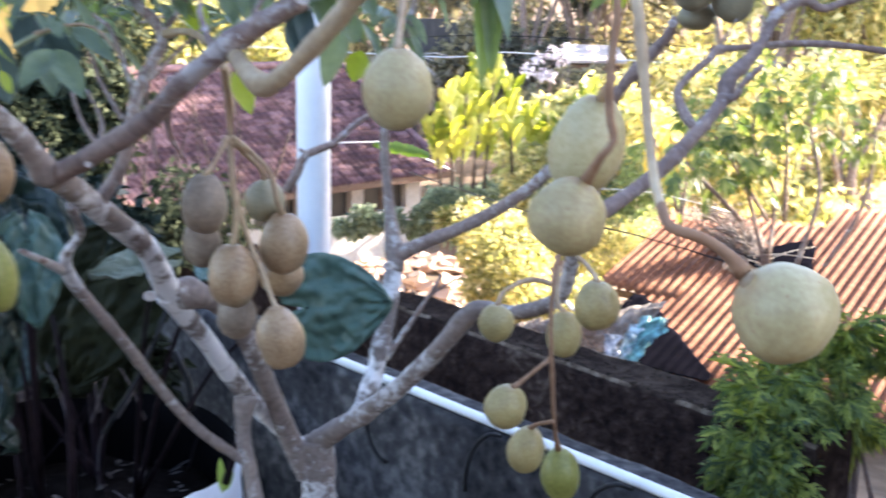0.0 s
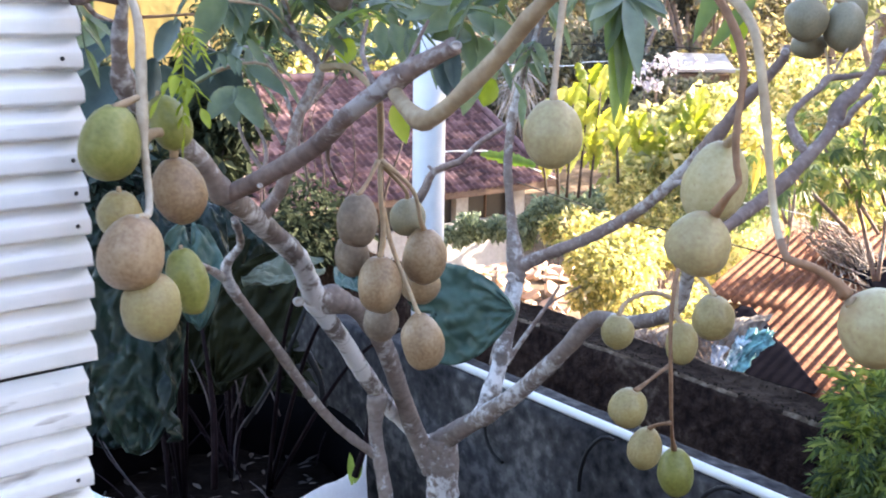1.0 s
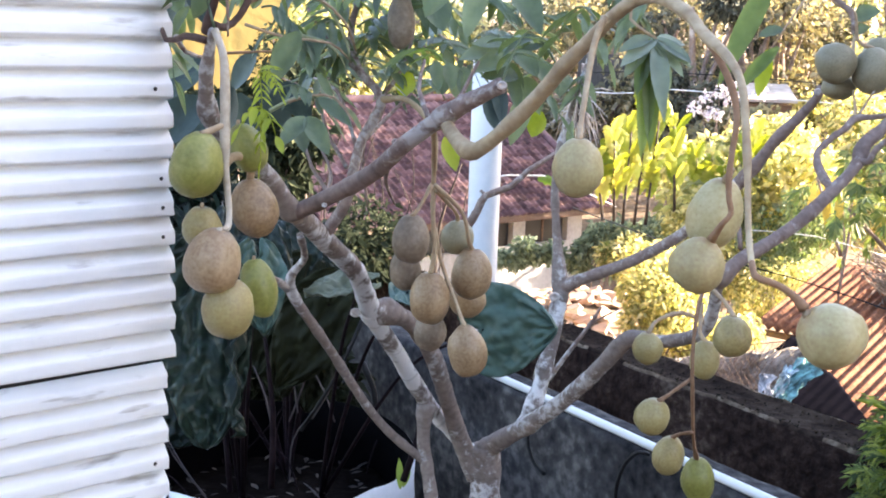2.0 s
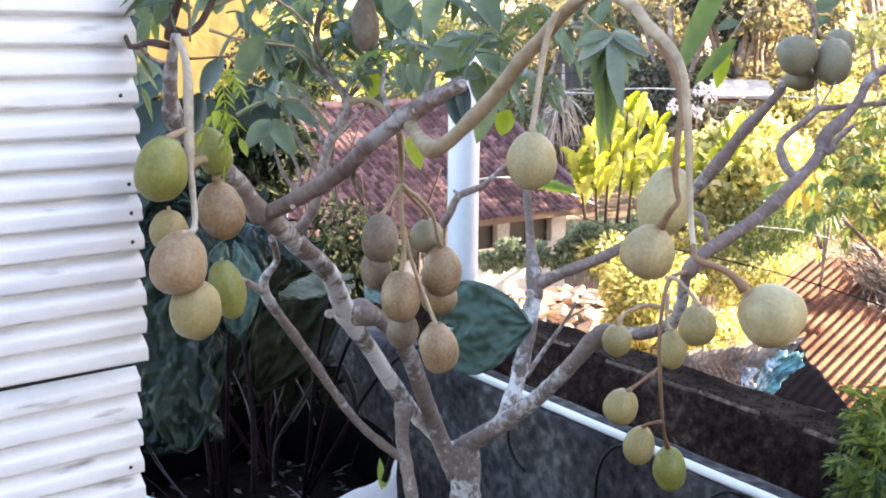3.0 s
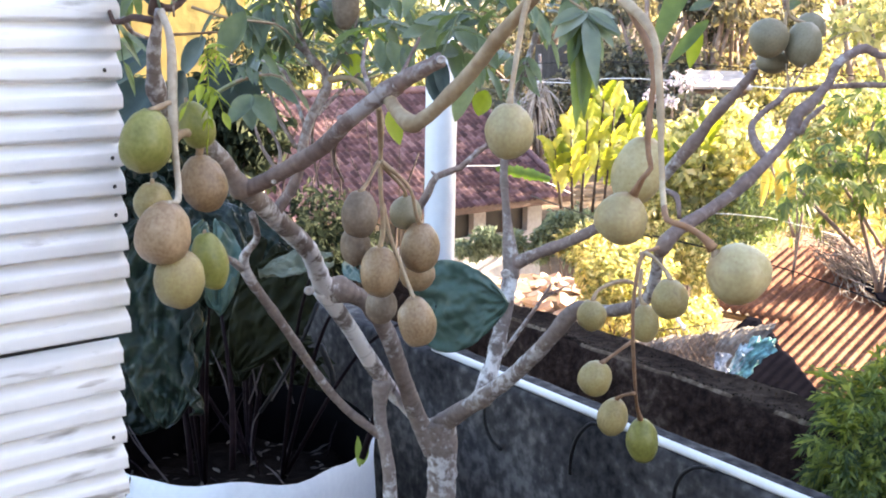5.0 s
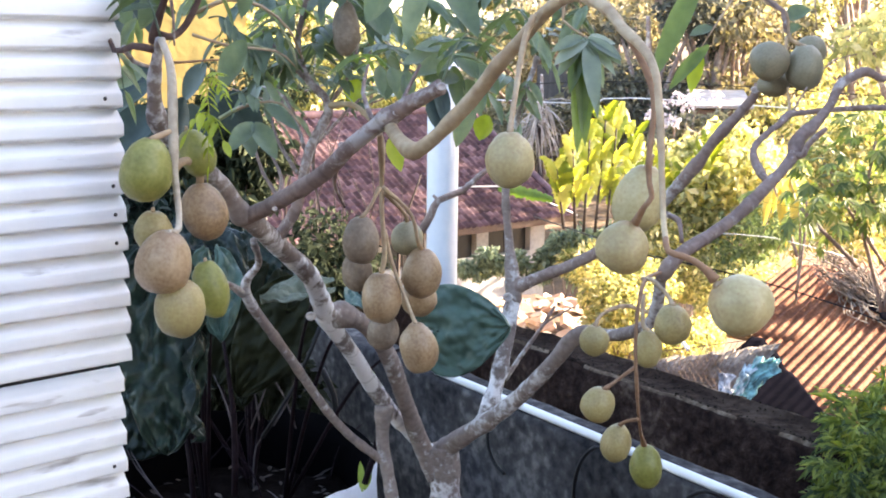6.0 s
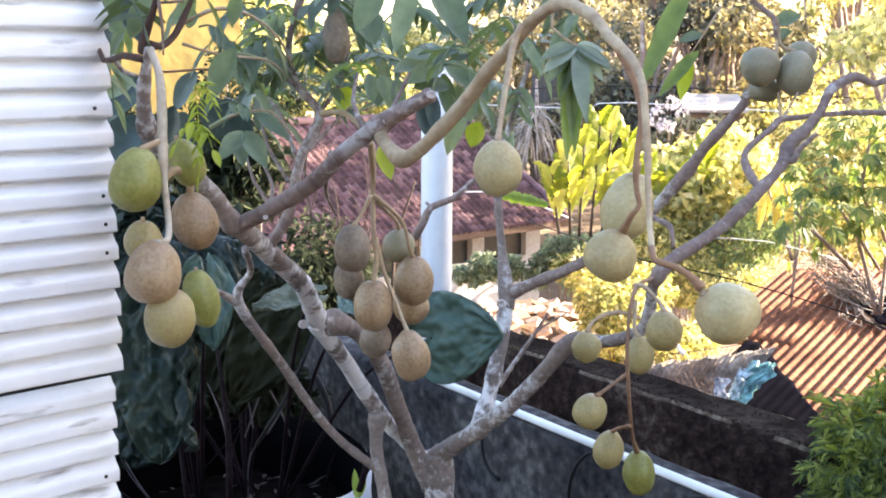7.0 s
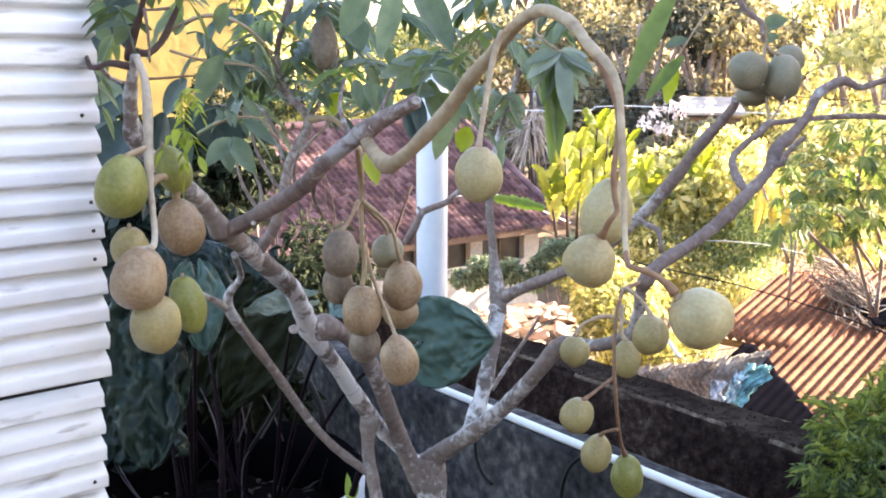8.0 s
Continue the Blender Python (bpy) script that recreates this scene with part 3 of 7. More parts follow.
limb("limb", [r_((-0.573, 1.740, 1.327), 0.0202), r_((-0.592, 1.660, 1.402), 0.0168), r_((-0.622, 1.580, 1.459), 0.0151), r_((-0.642, 1.520, 1.507), 0.0143), r_((-0.633, 1.470, 1.569), 0.0122), r_((-0.603, 1.420, 1.648), 0.0071)], BARK_GREY, tree, seed=6)
limb("limb", [r_((-0.573, 1.740, 1.327), 0.0168), r_((-0.503, 1.700, 1.363), 0.0160), r_((-0.405, 1.640, 1.422), 0.0155), r_((-0.331, 1.580, 1.486), 0.0155), r_((-0.260, 1.548, 1.537), 0.0160), r_((-0.183, 1.500, 1.581), 0.0118)], BARK, tree, seed=7)
limb("limb", [(-0.271, 1.550, 1.513, 0.0120), (-0.249, 1.500, 1.497, 0.0121), (-0.225, 1.460, 1.485, 0.0127), (-0.204, 1.430, 1.490, 0.0125), (-0.169, 1.400, 1.519, 0.0122), (-0.132, 1.370, 1.557, 0.0115), (-0.104, 1.340, 1.588, 0.0113), (-0.080, 1.310, 1.618, 0.0115), (-0.047, 1.270, 1.653, 0.0104), (-0.018, 1.220, 1.683, 0.0097), (0.002, 1.180, 1.699, 0.0091), (0.025, 1.130, 1.707, 0.0084), (0.050, 1.080, 1.697, 0.0078), (0.068, 1.040, 1.683, 0.0079), (0.080, 1.000, 1.666, 0.0070), (0.097, 0.960, 1.650, 0.0062), (0.107, 0.920, 1.635, 0.0051), (0.112, 0.880, 1.617, 0.0043), (0.114, 0.850, 1.591, 0.0037), (0.116, 0.820, 1.552, 0.0036), (0.117, 0.790, 1.512, 0.0032), (0.118, 0.760, 1.485, 0.0032), (0.119, 0.735, 1.474, 0.0034)], BARK_TAN, tree, "long arching tan fruiting branch", seed=8, knots=0.2)
limb("limb", [(0.118, 0.740, 1.479, 0.0029), (0.120, 0.725, 1.470, 0.0031), (0.132, 0.725, 1.466, 0.0033), (0.144, 0.726, 1.461, 0.0033), (0.154, 0.726, 1.454, 0.0036), (0.162, 0.727, 1.445, 0.0049)], STEM_RUST, tree, "brown drooping tip of the arching branch", seed=18, step=0.006)
limb("limb", [r_((-0.284, 2.640, 0.590), 0.018), r_((-0.216, 2.660, 0.650), 0.0205), r_((-0.184, 2.700, 0.729), 0.0222), r_((-0.157, 2.750, 0.857), 0.0227), r_((-0.142, 2.787, 0.974), 0.0218)], BARK_WHITE, tree, seed=9)
limb("limb", [r_((-0.141, 2.785, 0.956), 0.0205), r_((-0.142, 2.787, 0.974), 0.0214), r_((-0.161, 2.820, 1.123), 0.0134), r_((-0.173, 2.840, 1.260), 0.0118), r_((-0.154, 2.860, 1.412), 0.0101), r_((-0.097, 2.880, 1.609), 0.0076)], BARK_GREY, tree, seed=19)
limb("limb", [(-0.152, 2.787, 0.982, 0.0215), (-0.115, 2.785, 1.004, 0.0184), (-0.061, 2.770, 1.033, 0.0167), (0.014, 2.750, 1.070, 0.0158), (0.102, 2.720, 1.124, 0.0156), (0.179, 2.690, 1.189, 0.0154), (0.240, 2.660, 1.258, 0.0160), (0.305, 2.630, 1.344, 0.0151), (0.346, 2.610, 1.410, 0.0150), (0.367, 2.600, 1.438, 0.0170), (0.405, 2.590, 1.484, 0.0127), (0.435, 2.580, 1.527, 0.0113), (0.442, 2.580, 1.555, 0.0099)], BARK, tree, seed=10)
limb("limb", [(-0.326, 2.660, 0.560, 0.0325), (-0.262, 2.600, 0.626, 0.0270), (-0.160, 2.500, 0.727, 0.0235), (-0.078, 2.420, 0.825, 0.0215), (-0.013, 2.330, 0.926, 0.0205), (0.027, 2.280, 0.991, 0.0207), (0.058, 2.260, 1.010, 0.0173), (0.108, 2.210, 1.017, 0.0157), (0.161, 2.140, 1.049, 0.0153), (0.188, 2.100, 1.080, 0.0150), (0.197, 2.060, 1.132, 0.0135), (0.198, 2.020, 1.181, 0.0127), (0.214, 2.000, 1.220, 0.0137)], BARK_GREY, tree, seed=11)
limb("limb", [(0.199, 2.015, 1.190, 0.0125), (0.214, 2.000, 1.220, 0.0137), (0.242, 2.020, 1.243, 0.0149), (0.288, 2.060, 1.265, 0.0140), (0.342, 2.100, 1.298, 0.0142), (0.383, 2.130, 1.333, 0.0138), (0.420, 2.160, 1.368, 0.0146), (0.451, 2.190, 1.393, 0.0129), (0.475, 2.220, 1.421, 0.0137), (0.486, 2.240, 1.452, 0.0125), (0.519, 2.260, 1.481, 0.0133), (0.551, 2.280, 1.519, 0.0108), (0.574, 2.300, 1.563, 0.0122), (0.602, 2.310, 1.582, 0.0097), (0.632, 2.320, 1.593, 0.0104), (0.668, 2.330, 1.578, 0.0085), (0.705, 2.340, 1.589, 0.0079), (0.765, 2.360, 1.606, 0.0073), (0.916, 2.400, 1.645, 0.0062)], BARK, tree, seed=21)
limb("spur", [(0.479, 2.210, 1.420, 0.0081), (0.491, 2.200, 1.423, 0.0074), (0.499, 2.200, 1.444, 0.0074), (0.516, 2.200, 1.462, 0.0068), (0.534, 2.200, 1.479, 0.0050)], BARK, tree, seed=22)
limb("limb", [(0.414, 2.160, 1.370, 0.0097), (0.399, 2.180, 1.391, 0.0086), (0.390, 2.200, 1.415, 0.0086), (0.394, 2.220, 1.437, 0.0081), (0.424, 2.250, 1.464, 0.0082), (0.451, 2.270, 1.482, 0.0076), (0.474, 2.300, 1.501, 0.0090), (0.507, 2.320, 1.503, 0.0071), (0.568, 2.360, 1.508, 0.0066), (0.665, 2.420, 1.511, 0.0068), (0.763, 2.480, 1.506, 0.0070), (0.964, 2.600, 1.482, 0.0059)], BARK, tree, seed=12)
limb("limb", [r_((-0.562, 1.900, 1.254), 0.0134), r_((-0.515, 1.900, 1.328), 0.0126), r_((-0.493, 1.920, 1.437), 0.0109), r_((-0.459, 1.940, 1.519), 0.0101), r_((-0.508, 1.960, 1.578), 0.0084), r_((-0.528, 1.980, 1.655), 0.0067), r_((-0.497, 2.000, 1.776), 0.0059)], BARK, tree, seed=13)
limb("twig", [r_((-0.459, 1.940, 1.522), 0.0067), r_((-0.399, 1.900, 1.525), 0.0059), r_((-0.341, 1.850, 1.476), 0.0050), r_((-0.336, 1.850, 1.403), 0.0050)], BARK_TAN, tree, seed=14)

# cut knots and leaf scars on the limbs
def knot(at, size, pale, parent):
    """A raised ring with a dark hollow, facing the eye."""
    bm = bmesh.new()
    m = look(Vector(at), Vector((0.05, -0.3, 1.6)))
    for k, (rr, zz) in enumerate(((1.0, 0.0), (0.85, -0.35), (0.6, -0.4), (0.45, -0.15))):
        ring = [bm.verts.new(m @ Vector((rr * size * math.cos(q), rr * size * math.sin(q) * 0.85, zz * size))) for q in (2 * math.pi * i / 14 for i in range(14))]
        if k:
            for i in range(14):
                bm.faces.new((last[i], last[(i + 1) % 14], ring[(i + 1) % 14], ring[i]))
        last = ring
    bm.faces.new(last)
    part("knot", bm, pale, parent, "", smooth=True)


SCAR = mat("pale_scar", [(0.3, 0.25, 0.22), (0.5, 0.45, 0.42), (0.62, 0.6, 0.58)], 0.8, 90, 30, 0.4)
for p_, r__ in (((-0.258, 1.535, 1.537), 0.007), ((-0.362, 1.600, 1.478), 0.006), ((-0.180, 1.485, 1.581), 0.008), ((-0.554, 2.170, 1.043), 0.012), ((0.571, 2.250, 1.571), 0.006), ((-0.155, 2.755, 0.973), 0.014), ((-0.499, 1.680, 1.355), 0.005), ((0.433, 2.560, 1.541), 0.01)):
    knot(p_, r__, SCAR, tree)

# ---- fruits ----
FRUITS = 0


def fruit(at, width, height, skin, label, stalk=None, tilt=(0, 0), neck=0.0, thick=0.0035, stalk_mat=None, group="fruits hanging on the tree"):
    """An egg-shaped fruit round the point at, with a puckered stalk end on top and a short stalk."""
    global FRUITS
    FRUITS += 1
    bm = bmesh.new()
    bmesh.ops.create_uvsphere(bm, u_segments=28, v_segments=20, radius=1.0)
    off = Vector((FRUITS * 3.7, 0, 0))
    for v in bm.verts:
        n = v.co.copy()
        s = 1 + 0.075 * noise.noise(n * 1.2 + off) + 0.02 * noise.noise(n * 3.5 + off)
        z = n.z
        fat = 1 - 0.07 * z - neck * max(0, z) ** 2
        dip = 0.10 * math.exp(-((n.x ** 2 + n.y ** 2) / 0.03)) if z > 0 else 0.03 * math.exp(-((n.x ** 2 + n.y ** 2) / 0.02))
        v.co = Vector((n.x * fat * s * width / 2, n.y * fat * s * width / 2, (z - math.copysign(dip, z)) * s * height / 2))
    ob = part("fruit", bm, skin, smooth=True)
    ob.matrix_basis = Matrix.Translation(at) @ Matrix.Rotation(radians(tilt[0]), 4, 'Y') @ Matrix.Rotation(radians(tilt[1]), 4, 'X') @ Matrix.Rotation(FRUITS * 1.3, 4, 'Z')
    tagged(ob, label, "fruit", group)
    top = ob.matrix_basis @ Vector((0, 0, height / 2 * 0.88))
    if stalk:
        pts = [r_(top, 0.005)] + [r_(p, thick * (1 + 0.35 * k / len(stalk))) for k, p in enumerate(stalk)]
    else:
        pts = [r_(top, 0.0035), r_(top + Vector((0, 0, 0.009)), 0.0022)]
    v, f = tube_data(pts, 8, 0.008, 0.12, 0.2, FRUITS)
    part("stalk", from_lists("stalk", v, f), stalk_mat or STEM, ob, "", smooth=True)
    return ob


T_PALE, T_TAN, T_GREEN, T_OLIVE = "pale yellow-green smooth oval fruit on a long stalk", "tan-brown matt oval fruit in a hanging cluster", "green speckled unripe oval fruit", "small olive-green fruit on a thin drooping stalk"
fruit((0.185, 0.723, 1.424), 0.0565, 0.0565, SKIN_PALE, "large pale green round fruit at the end of an arching branch", [(0.164, 0.729, 1.440)], tilt=(-50, 0))
fruit((-0.045, 1.060, 1.514), 0.0588, 0.0668, SKIN_PALE, T_PALE, [(-0.045, 1.085, 1.560), (-0.043, 1.120, 1.590), (-0.041, 1.160, 1.623), (-0.037, 1.190, 1.655), (-0.028, 1.200, 1.683)])
fruit((0.087, 0.957, 1.432), 0.0582, 0.0588, SKIN_PALE, T_PALE, [(0.107, 0.930, 1.480), (0.115, 0.930, 1.491), (0.112, 0.930, 1.505), (0.110, 0.930, 1.529), (0.112, 0.935, 1.558), (0.114, 0.940, 1.582), (0.111, 0.950, 1.606), (0.103, 0.960, 1.626), (0.091, 0.980, 1.648), (0.077, 1.000, 1.669)], tilt=(25, 0), thick=0.0029, stalk_mat=STEM_RUST)
fruit((0.106, 1.014, 1.478), 0.0594, 0.0814, SKIN_PALE, T_PALE, [(0.114, 0.940, 1.534)], tilt=(12, 0), neck=0.1, thick=0.0028)
fruit((-0.368, 1.800, 1.283), 0.0696, 0.0901, SKIN_DARK, "grey-brown mottled oval fruit in a hanging cluster", [(-0.355, 1.820, 1.343), (-0.340, 1.840, 1.378)])
fruit((-0.396, 1.900, 1.204), 0.0600, 0.0815, SKIN_DARK, "grey-brown mottled oval fruit in a hanging cluster")
fruit((-0.339, 1.852, 1.163), 0.0765, 0.1017, SKIN_TAN, T_TAN, [(-0.334, 1.860, 1.250), (-0.339, 1.860, 1.326), (-0.338, 1.850, 1.403), (-0.315, 1.700, 1.489)], thick=0.0043)
fruit((-0.256, 1.788, 1.084), 0.0734, 0.0978, SKIN_TAN, T_TAN, [(-0.280, 1.830, 1.147), (-0.320, 1.870, 1.226), (-0.336, 1.870, 1.292)], tilt=(-8, 0))
fruit((-0.271, 1.927, 1.199), 0.0793, 0.1000, SKIN_TAN, T_TAN, [(-0.275, 1.900, 1.266), (-0.288, 1.880, 1.324), (-0.336, 1.850, 1.377)])
fruit((-0.288, 2.000, 1.133), 0.0739, 0.0784, SKIN_TAN, T_TAN)
fruit((-0.305, 1.951, 1.264), 0.0636, 0.0680, SKIN_GREY_BACKLIT, "grey-green speckled unripe oval fruit", [(-0.307, 1.930, 1.316), (-0.333, 1.860, 1.364)])
fruit((-0.349, 1.930, 1.079), 0.0630, 0.0782, SKIN_DARK, "grey-brown mottled oval fruit in a hanging cluster")
fruit((-0.585, 1.302, 1.463), 0.0737, 0.0972, SKIN_GREEN, T_GREEN, [(-0.557, 1.330, 1.517)], tilt=(10, 0))
fruit((-0.541, 1.427, 1.386), 0.0728, 0.0914, SKIN_TAN, T_TAN, [(-0.545, 1.420, 1.443), (-0.551, 1.400, 1.465), (-0.560, 1.380, 1.467), (-0.567, 1.370, 1.457)], tilt=(-12, 0), thick=0.0058)
fruit((-0.539, 1.237, 1.341), 0.0785, 0.0936, SKIN_TAN, "large tan-brown matt fruit in a hanging cluster", [(-0.537, 1.300, 1.386), (-0.556, 1.340, 1.468), (-0.572, 1.380, 1.599), (-0.597, 1.410, 1.648)], tilt=(12, 0), thick=0.0048, stalk_mat=STEM_PALE)
fruit((-0.523, 1.254, 1.273), 0.0722, 0.0866, SKIN_OLIVE, "yellow-olive oval fruit low in a hanging cluster", tilt=(10, 0))
fruit((-0.526, 1.400, 1.269), 0.0582, 0.0915, SKIN_GREEN, T_GREEN, tilt=(-10, 0))
fruit((-0.599, 1.360, 1.364), 0.0585, 0.0618, SKIN_OLIVE, "yellow-olive oval fruit low in a hanging cluster")
fruit((-0.550, 1.420, 1.478), 0.0555, 0.0774, SKIN_GREEN, T_GREEN, tilt=(-25, 0))
S_HANG = [(0.142, 1.680, 1.073), (0.138, 1.690, 1.162), (0.151, 1.750, 1.230), (0.188, 1.900, 1.222)]
fruit((0.076, 1.646, 1.036), 0.0590, 0.0628, SKIN_OLIVE, T_OLIVE, [(0.104, 1.660, 1.073), (0.139, 1.680, 1.096)], tilt=(20, 0), thick=0.003, stalk_mat=STEM_RUST)
fruit((0.113, 1.743, 0.935), 0.0557, 0.0717, SKIN_OLIVE, T_OLIVE, [(0.127, 1.730, 0.979), (0.148, 1.700, 0.995)], tilt=(8, 0), thick=0.003, stalk_mat=STEM_RUST)
fruit((0.173, 1.826, 0.863), 0.0623, 0.0872, SKIN_GREEN, "bright green oval fruit on a thin drooping stalk", [(0.155, 1.750, 0.963)] + S_HANG, tilt=(-6, 0), thick=0.003, stalk_mat=STEM_RUST)
fruit((0.199, 1.672, 1.176), 0.0635, 0.0712, SKIN_OLIVE, T_OLIVE, [(0.189, 1.700, 1.222), (0.166, 1.750, 1.236), (0.153, 1.800, 1.228)])
fruit((0.163, 1.753, 1.110), 0.0520, 0.0720, SKIN_OLIVE, T_OLIVE, [(0.153, 1.760, 1.155), (0.155, 1.800, 1.199)])
fruit((0.069, 1.900, 1.083), 0.0579, 0.0611, SKIN_OLIVE, T_OLIVE, [(0.083, 1.930, 1.129), (0.127, 1.970, 1.138), (0.173, 2.000, 1.121)])
fruit((0.433, 2.351, 1.612), 0.0876, 0.0850, SKIN_GREY_BACKLIT, "grey-green backlit oval fruit in a high cluster", [(0.467, 2.360, 1.668)], tilt=(60, 0))
fruit((0.510, 2.363, 1.599), 0.0802, 0.1009, SKIN_GREY_BACKLIT, "grey-green backlit oval fruit in a high cluster", [(0.474, 2.360, 1.662), (0.462, 2.360, 1.717), (0.419, 2.360, 1.741), (0.410, 2.360, 1.802)])
fruit((0.531, 2.420, 1.635), 0.0688, 0.0688, SKIN_GREY_BACKLIT, "grey-green backlit oval fruit in a high cluster")
fruit((0.455, 2.420, 1.561), 0.0740, 0.0582, SKIN_GREY_BACKLIT, "grey-green backlit oval fruit in a high cluster")
fruit((-0.416, 1.900, 1.670), 0.0515, 0.1029, SKIN_DARK, "grey-brown long fruit hanging among leaves", [(-0.420, 1.900, 1.740), (-0.428, 1.900, 1.792)])

# ---- leaves of the fruit tree ----
def leaf_shape(base, along_, up_, length, width, fold=0.25, droop=0.3, n=5):
    """Verts and faces of one pointed leaf that starts at base: a folded, drooping blade of 2 x n quads."""
    d = Vector(along_).normalized()
    side = d.cross(Vector(up_))
    if side.length < 1e-3:
        side = d.cross(Vector((1, 0.2, 0)))
    side.normalize()
    nrm = side.cross(d)
    verts, faces = [], []
    for i in range(n + 1):
        t = i / n
        w = width / 2 * (math.sin(math.pi * min(1, t * 0.93 + 0.035)) ** 0.8) * (1.12 - 0.35 * t)
        if i == n:
            w = width * 0.01
        c = base + d * (length * t) - Vector((0, 0, 1)) * (droop * length * t * t)
        verts += [c + side * w + nrm * (fold * w), c - nrm * (fold * w * 0.3), c - side * w + nrm * (fold * w)]
    for i in range(n):
        a = 3 * i
        faces += [(a, a + 1, a + 4, a + 3), (a + 1, a + 2, a + 5, a + 4)]
    return verts, faces


LEAF_SEED = random.Random(5)


def compound_leaf(base, tip, pairs, length, material=None, width=0.35, hang=0.5, spread=0.9, sag=0.06, name="leaf", parent=None, stalk_r=0.0022):
    """A pinnate leaf: a stalk from base to tip with pairs of leaflets and one at the end, one mesh."""
    rnd = LEAF_SEED
    a, b = Vector(base), Vector(tip)
    line = [(*(a.lerp(b, t) + Vector((0, 0, sag * 4 * t * (1 - t) * (b - a).length * 4))), stalk_r * (1 - 0.6 * t)) for t in (0, 0.25, 0.5, 0.75, 1)]
    shapes = [tube_data(line, 5, 0.03, 0.0, 0.0)]
    d = (b - a).normalized()
    side = d.cross(Vector((0, 0, 1)))
    if side.length < 0.2:
        side = Vector((0.8, -0.6, 0))
    side.normalize()
    for k in range(pairs + 1):
        t = 1.0 if k == pairs else 0.28 + 0.66 * k / pairs
        p = a.lerp(b, t) + Vector((0, 0, sag * 4 * t * (1 - t) * (b - a).length * 4))
        size = length * (0.8 + 0.35 * rnd.random())
        for s in ((0,) if k == pairs else (-1, 1)):
            way = d * (0.55 if s else 1.0) + side * (s * spread) + Vector((0, 0, -hang * (0.5 + rnd.random()))) + Vector((rnd.uniform(-0.2, 0.2), rnd.uniform(-0.2, 0.2), 0))
            up_ = Vector((rnd.uniform(-0.4, 0.4), -0.35 + rnd.uniform(-0.4, 0.4), 1))
            shapes.append(leaf_shape(p, way, up_, size, size * width * rnd.uniform(0.85, 1.15), 0.4 * rnd.random() + 0.2, 0.25 * rnd.random() + 0.1))
    v, f = join_lists(shapes)
    return part(name, from_lists(name, v, f), material or LEAF, parent or tree, smooth=True)


def twig(points, r, material=None, parent=None):
    pts = [(*p, r * (1 - 0.5 * i / max(1, len(points) - 1))) for i, p in enumerate(points)]
    v, f = tube_data(pts, 7, 0.03, 0.1, 0.15, len(points))
    return part("twig", from_lists("twig", v, f), material or BARK, parent or tree, smooth=True)


# the umbrella of drooping leaflets under the arch
twig([(0.008, 1.500, 1.718), (0.002, 1.500, 1.683), (0.041, 1.480, 1.656)], 0.003, STEM)
for tip_ in ((-0.006, 1.450, 1.624), (0.018, 1.500, 1.585), (0.054, 1.420, 1.568), (0.089, 1.460, 1.631), (0.065, 1.550, 1.592), (0.002, 1.550, 1.648), (0.081, 1.500, 1.653)):
    v, f = leaf_shape(Vector((0.041, 1.480, 1.656)), Vector(tip_) - Vector((0.041, 1.480, 1.656)), (0.1, -0.6, 1), (Vector(tip_) - Vector((0.041, 1.480, 1.656))).length * 1.05, 0.03, 0.2, 0.1)
    part("leaf", from_lists("leaf", v, f), LEAF_LIGHT, tree, smooth=True)


def hanging_leaf(base, tip, width, material=None, face=(0.1, -0.8, 0.6), fold=0.42, droop=0.1):
    d = Vector(tip) - Vector(base)
    v, f = leaf_shape(Vector(base), d, face, d.length, width, fold, droop, 7)
    return part("leaf", from_lists("leaf", v, f), material or LEAF, tree, smooth=True)


# single large leaflets that stand out
hanging_leaf((0.223, 1.700, 1.763), (0.143, 1.650, 1.602), 0.038, LEAF_MID)
hanging_leaf((0.249, 1.800, 1.647), (0.182, 1.780, 1.579), 0.026, LEAF_MID)
hanging_leaf((0.232, 1.800, 1.642), (0.221, 1.800, 1.570), 0.03, LEAF_YOUNG)
twig([(0.290, 1.850, 1.726), (0.255, 1.820, 1.672), (0.235, 1.800, 1.642)], 0.002, STEM)
hanging_leaf((0.255, 1.820, 1.677), (0.214, 1.800, 1.667), 0.022, LEAF)
hanging_leaf((-0.217, 1.550, 1.753), (-0.239, 1.500, 1.655), 0.04, LEAF)
hanging_leaf((-0.190, 1.550, 1.762), (-0.126, 1.500, 1.667), 0.05, LEAF)
hanging_leaf((-0.276, 1.600, 1.747), (-0.315, 1.580, 1.684), 0.05, LEAF)
hanging_leaf((-0.324, 1.700, 1.709), (-0.301, 1.680, 1.661), 0.05, LEAF)
hanging_leaf((-0.523, 1.600, 1.647), (-0.560, 1.580, 1.573), 0.048, LEAF)
hanging_leaf((-0.187, 1.700, 1.618), (-0.250, 1.660, 1.598), 0.04, LEAF)
hanging_leaf((-0.177, 1.700, 1.585), (-0.235, 1.660, 1.591), 0.036, LEAF)
hanging_leaf((-0.314, 1.800, 1.595), (-0.316, 1.780, 1.550), 0.035, LEAF)
hanging_leaf((-0.283, 1.800, 1.595), (-0.275, 1.780, 1.541), 0.03, LEAF)
hanging_leaf((-0.299, 1.800, 1.597), (-0.292, 1.780, 1.546), 0.032, LEAF)
hanging_leaf((-0.451, 2.200, 1.564), (-0.470, 2.200, 1.515), 0.05, LEAF_YOUNG)
hanging_leaf((-0.280, 1.600, 1.490), (-0.258, 1.580, 1.443), 0.03, LEAF_YOUNG)
hanging_leaf((-0.182, 2.000, 1.546), (-0.213, 1.980, 1.452), 0.045, LEAF)
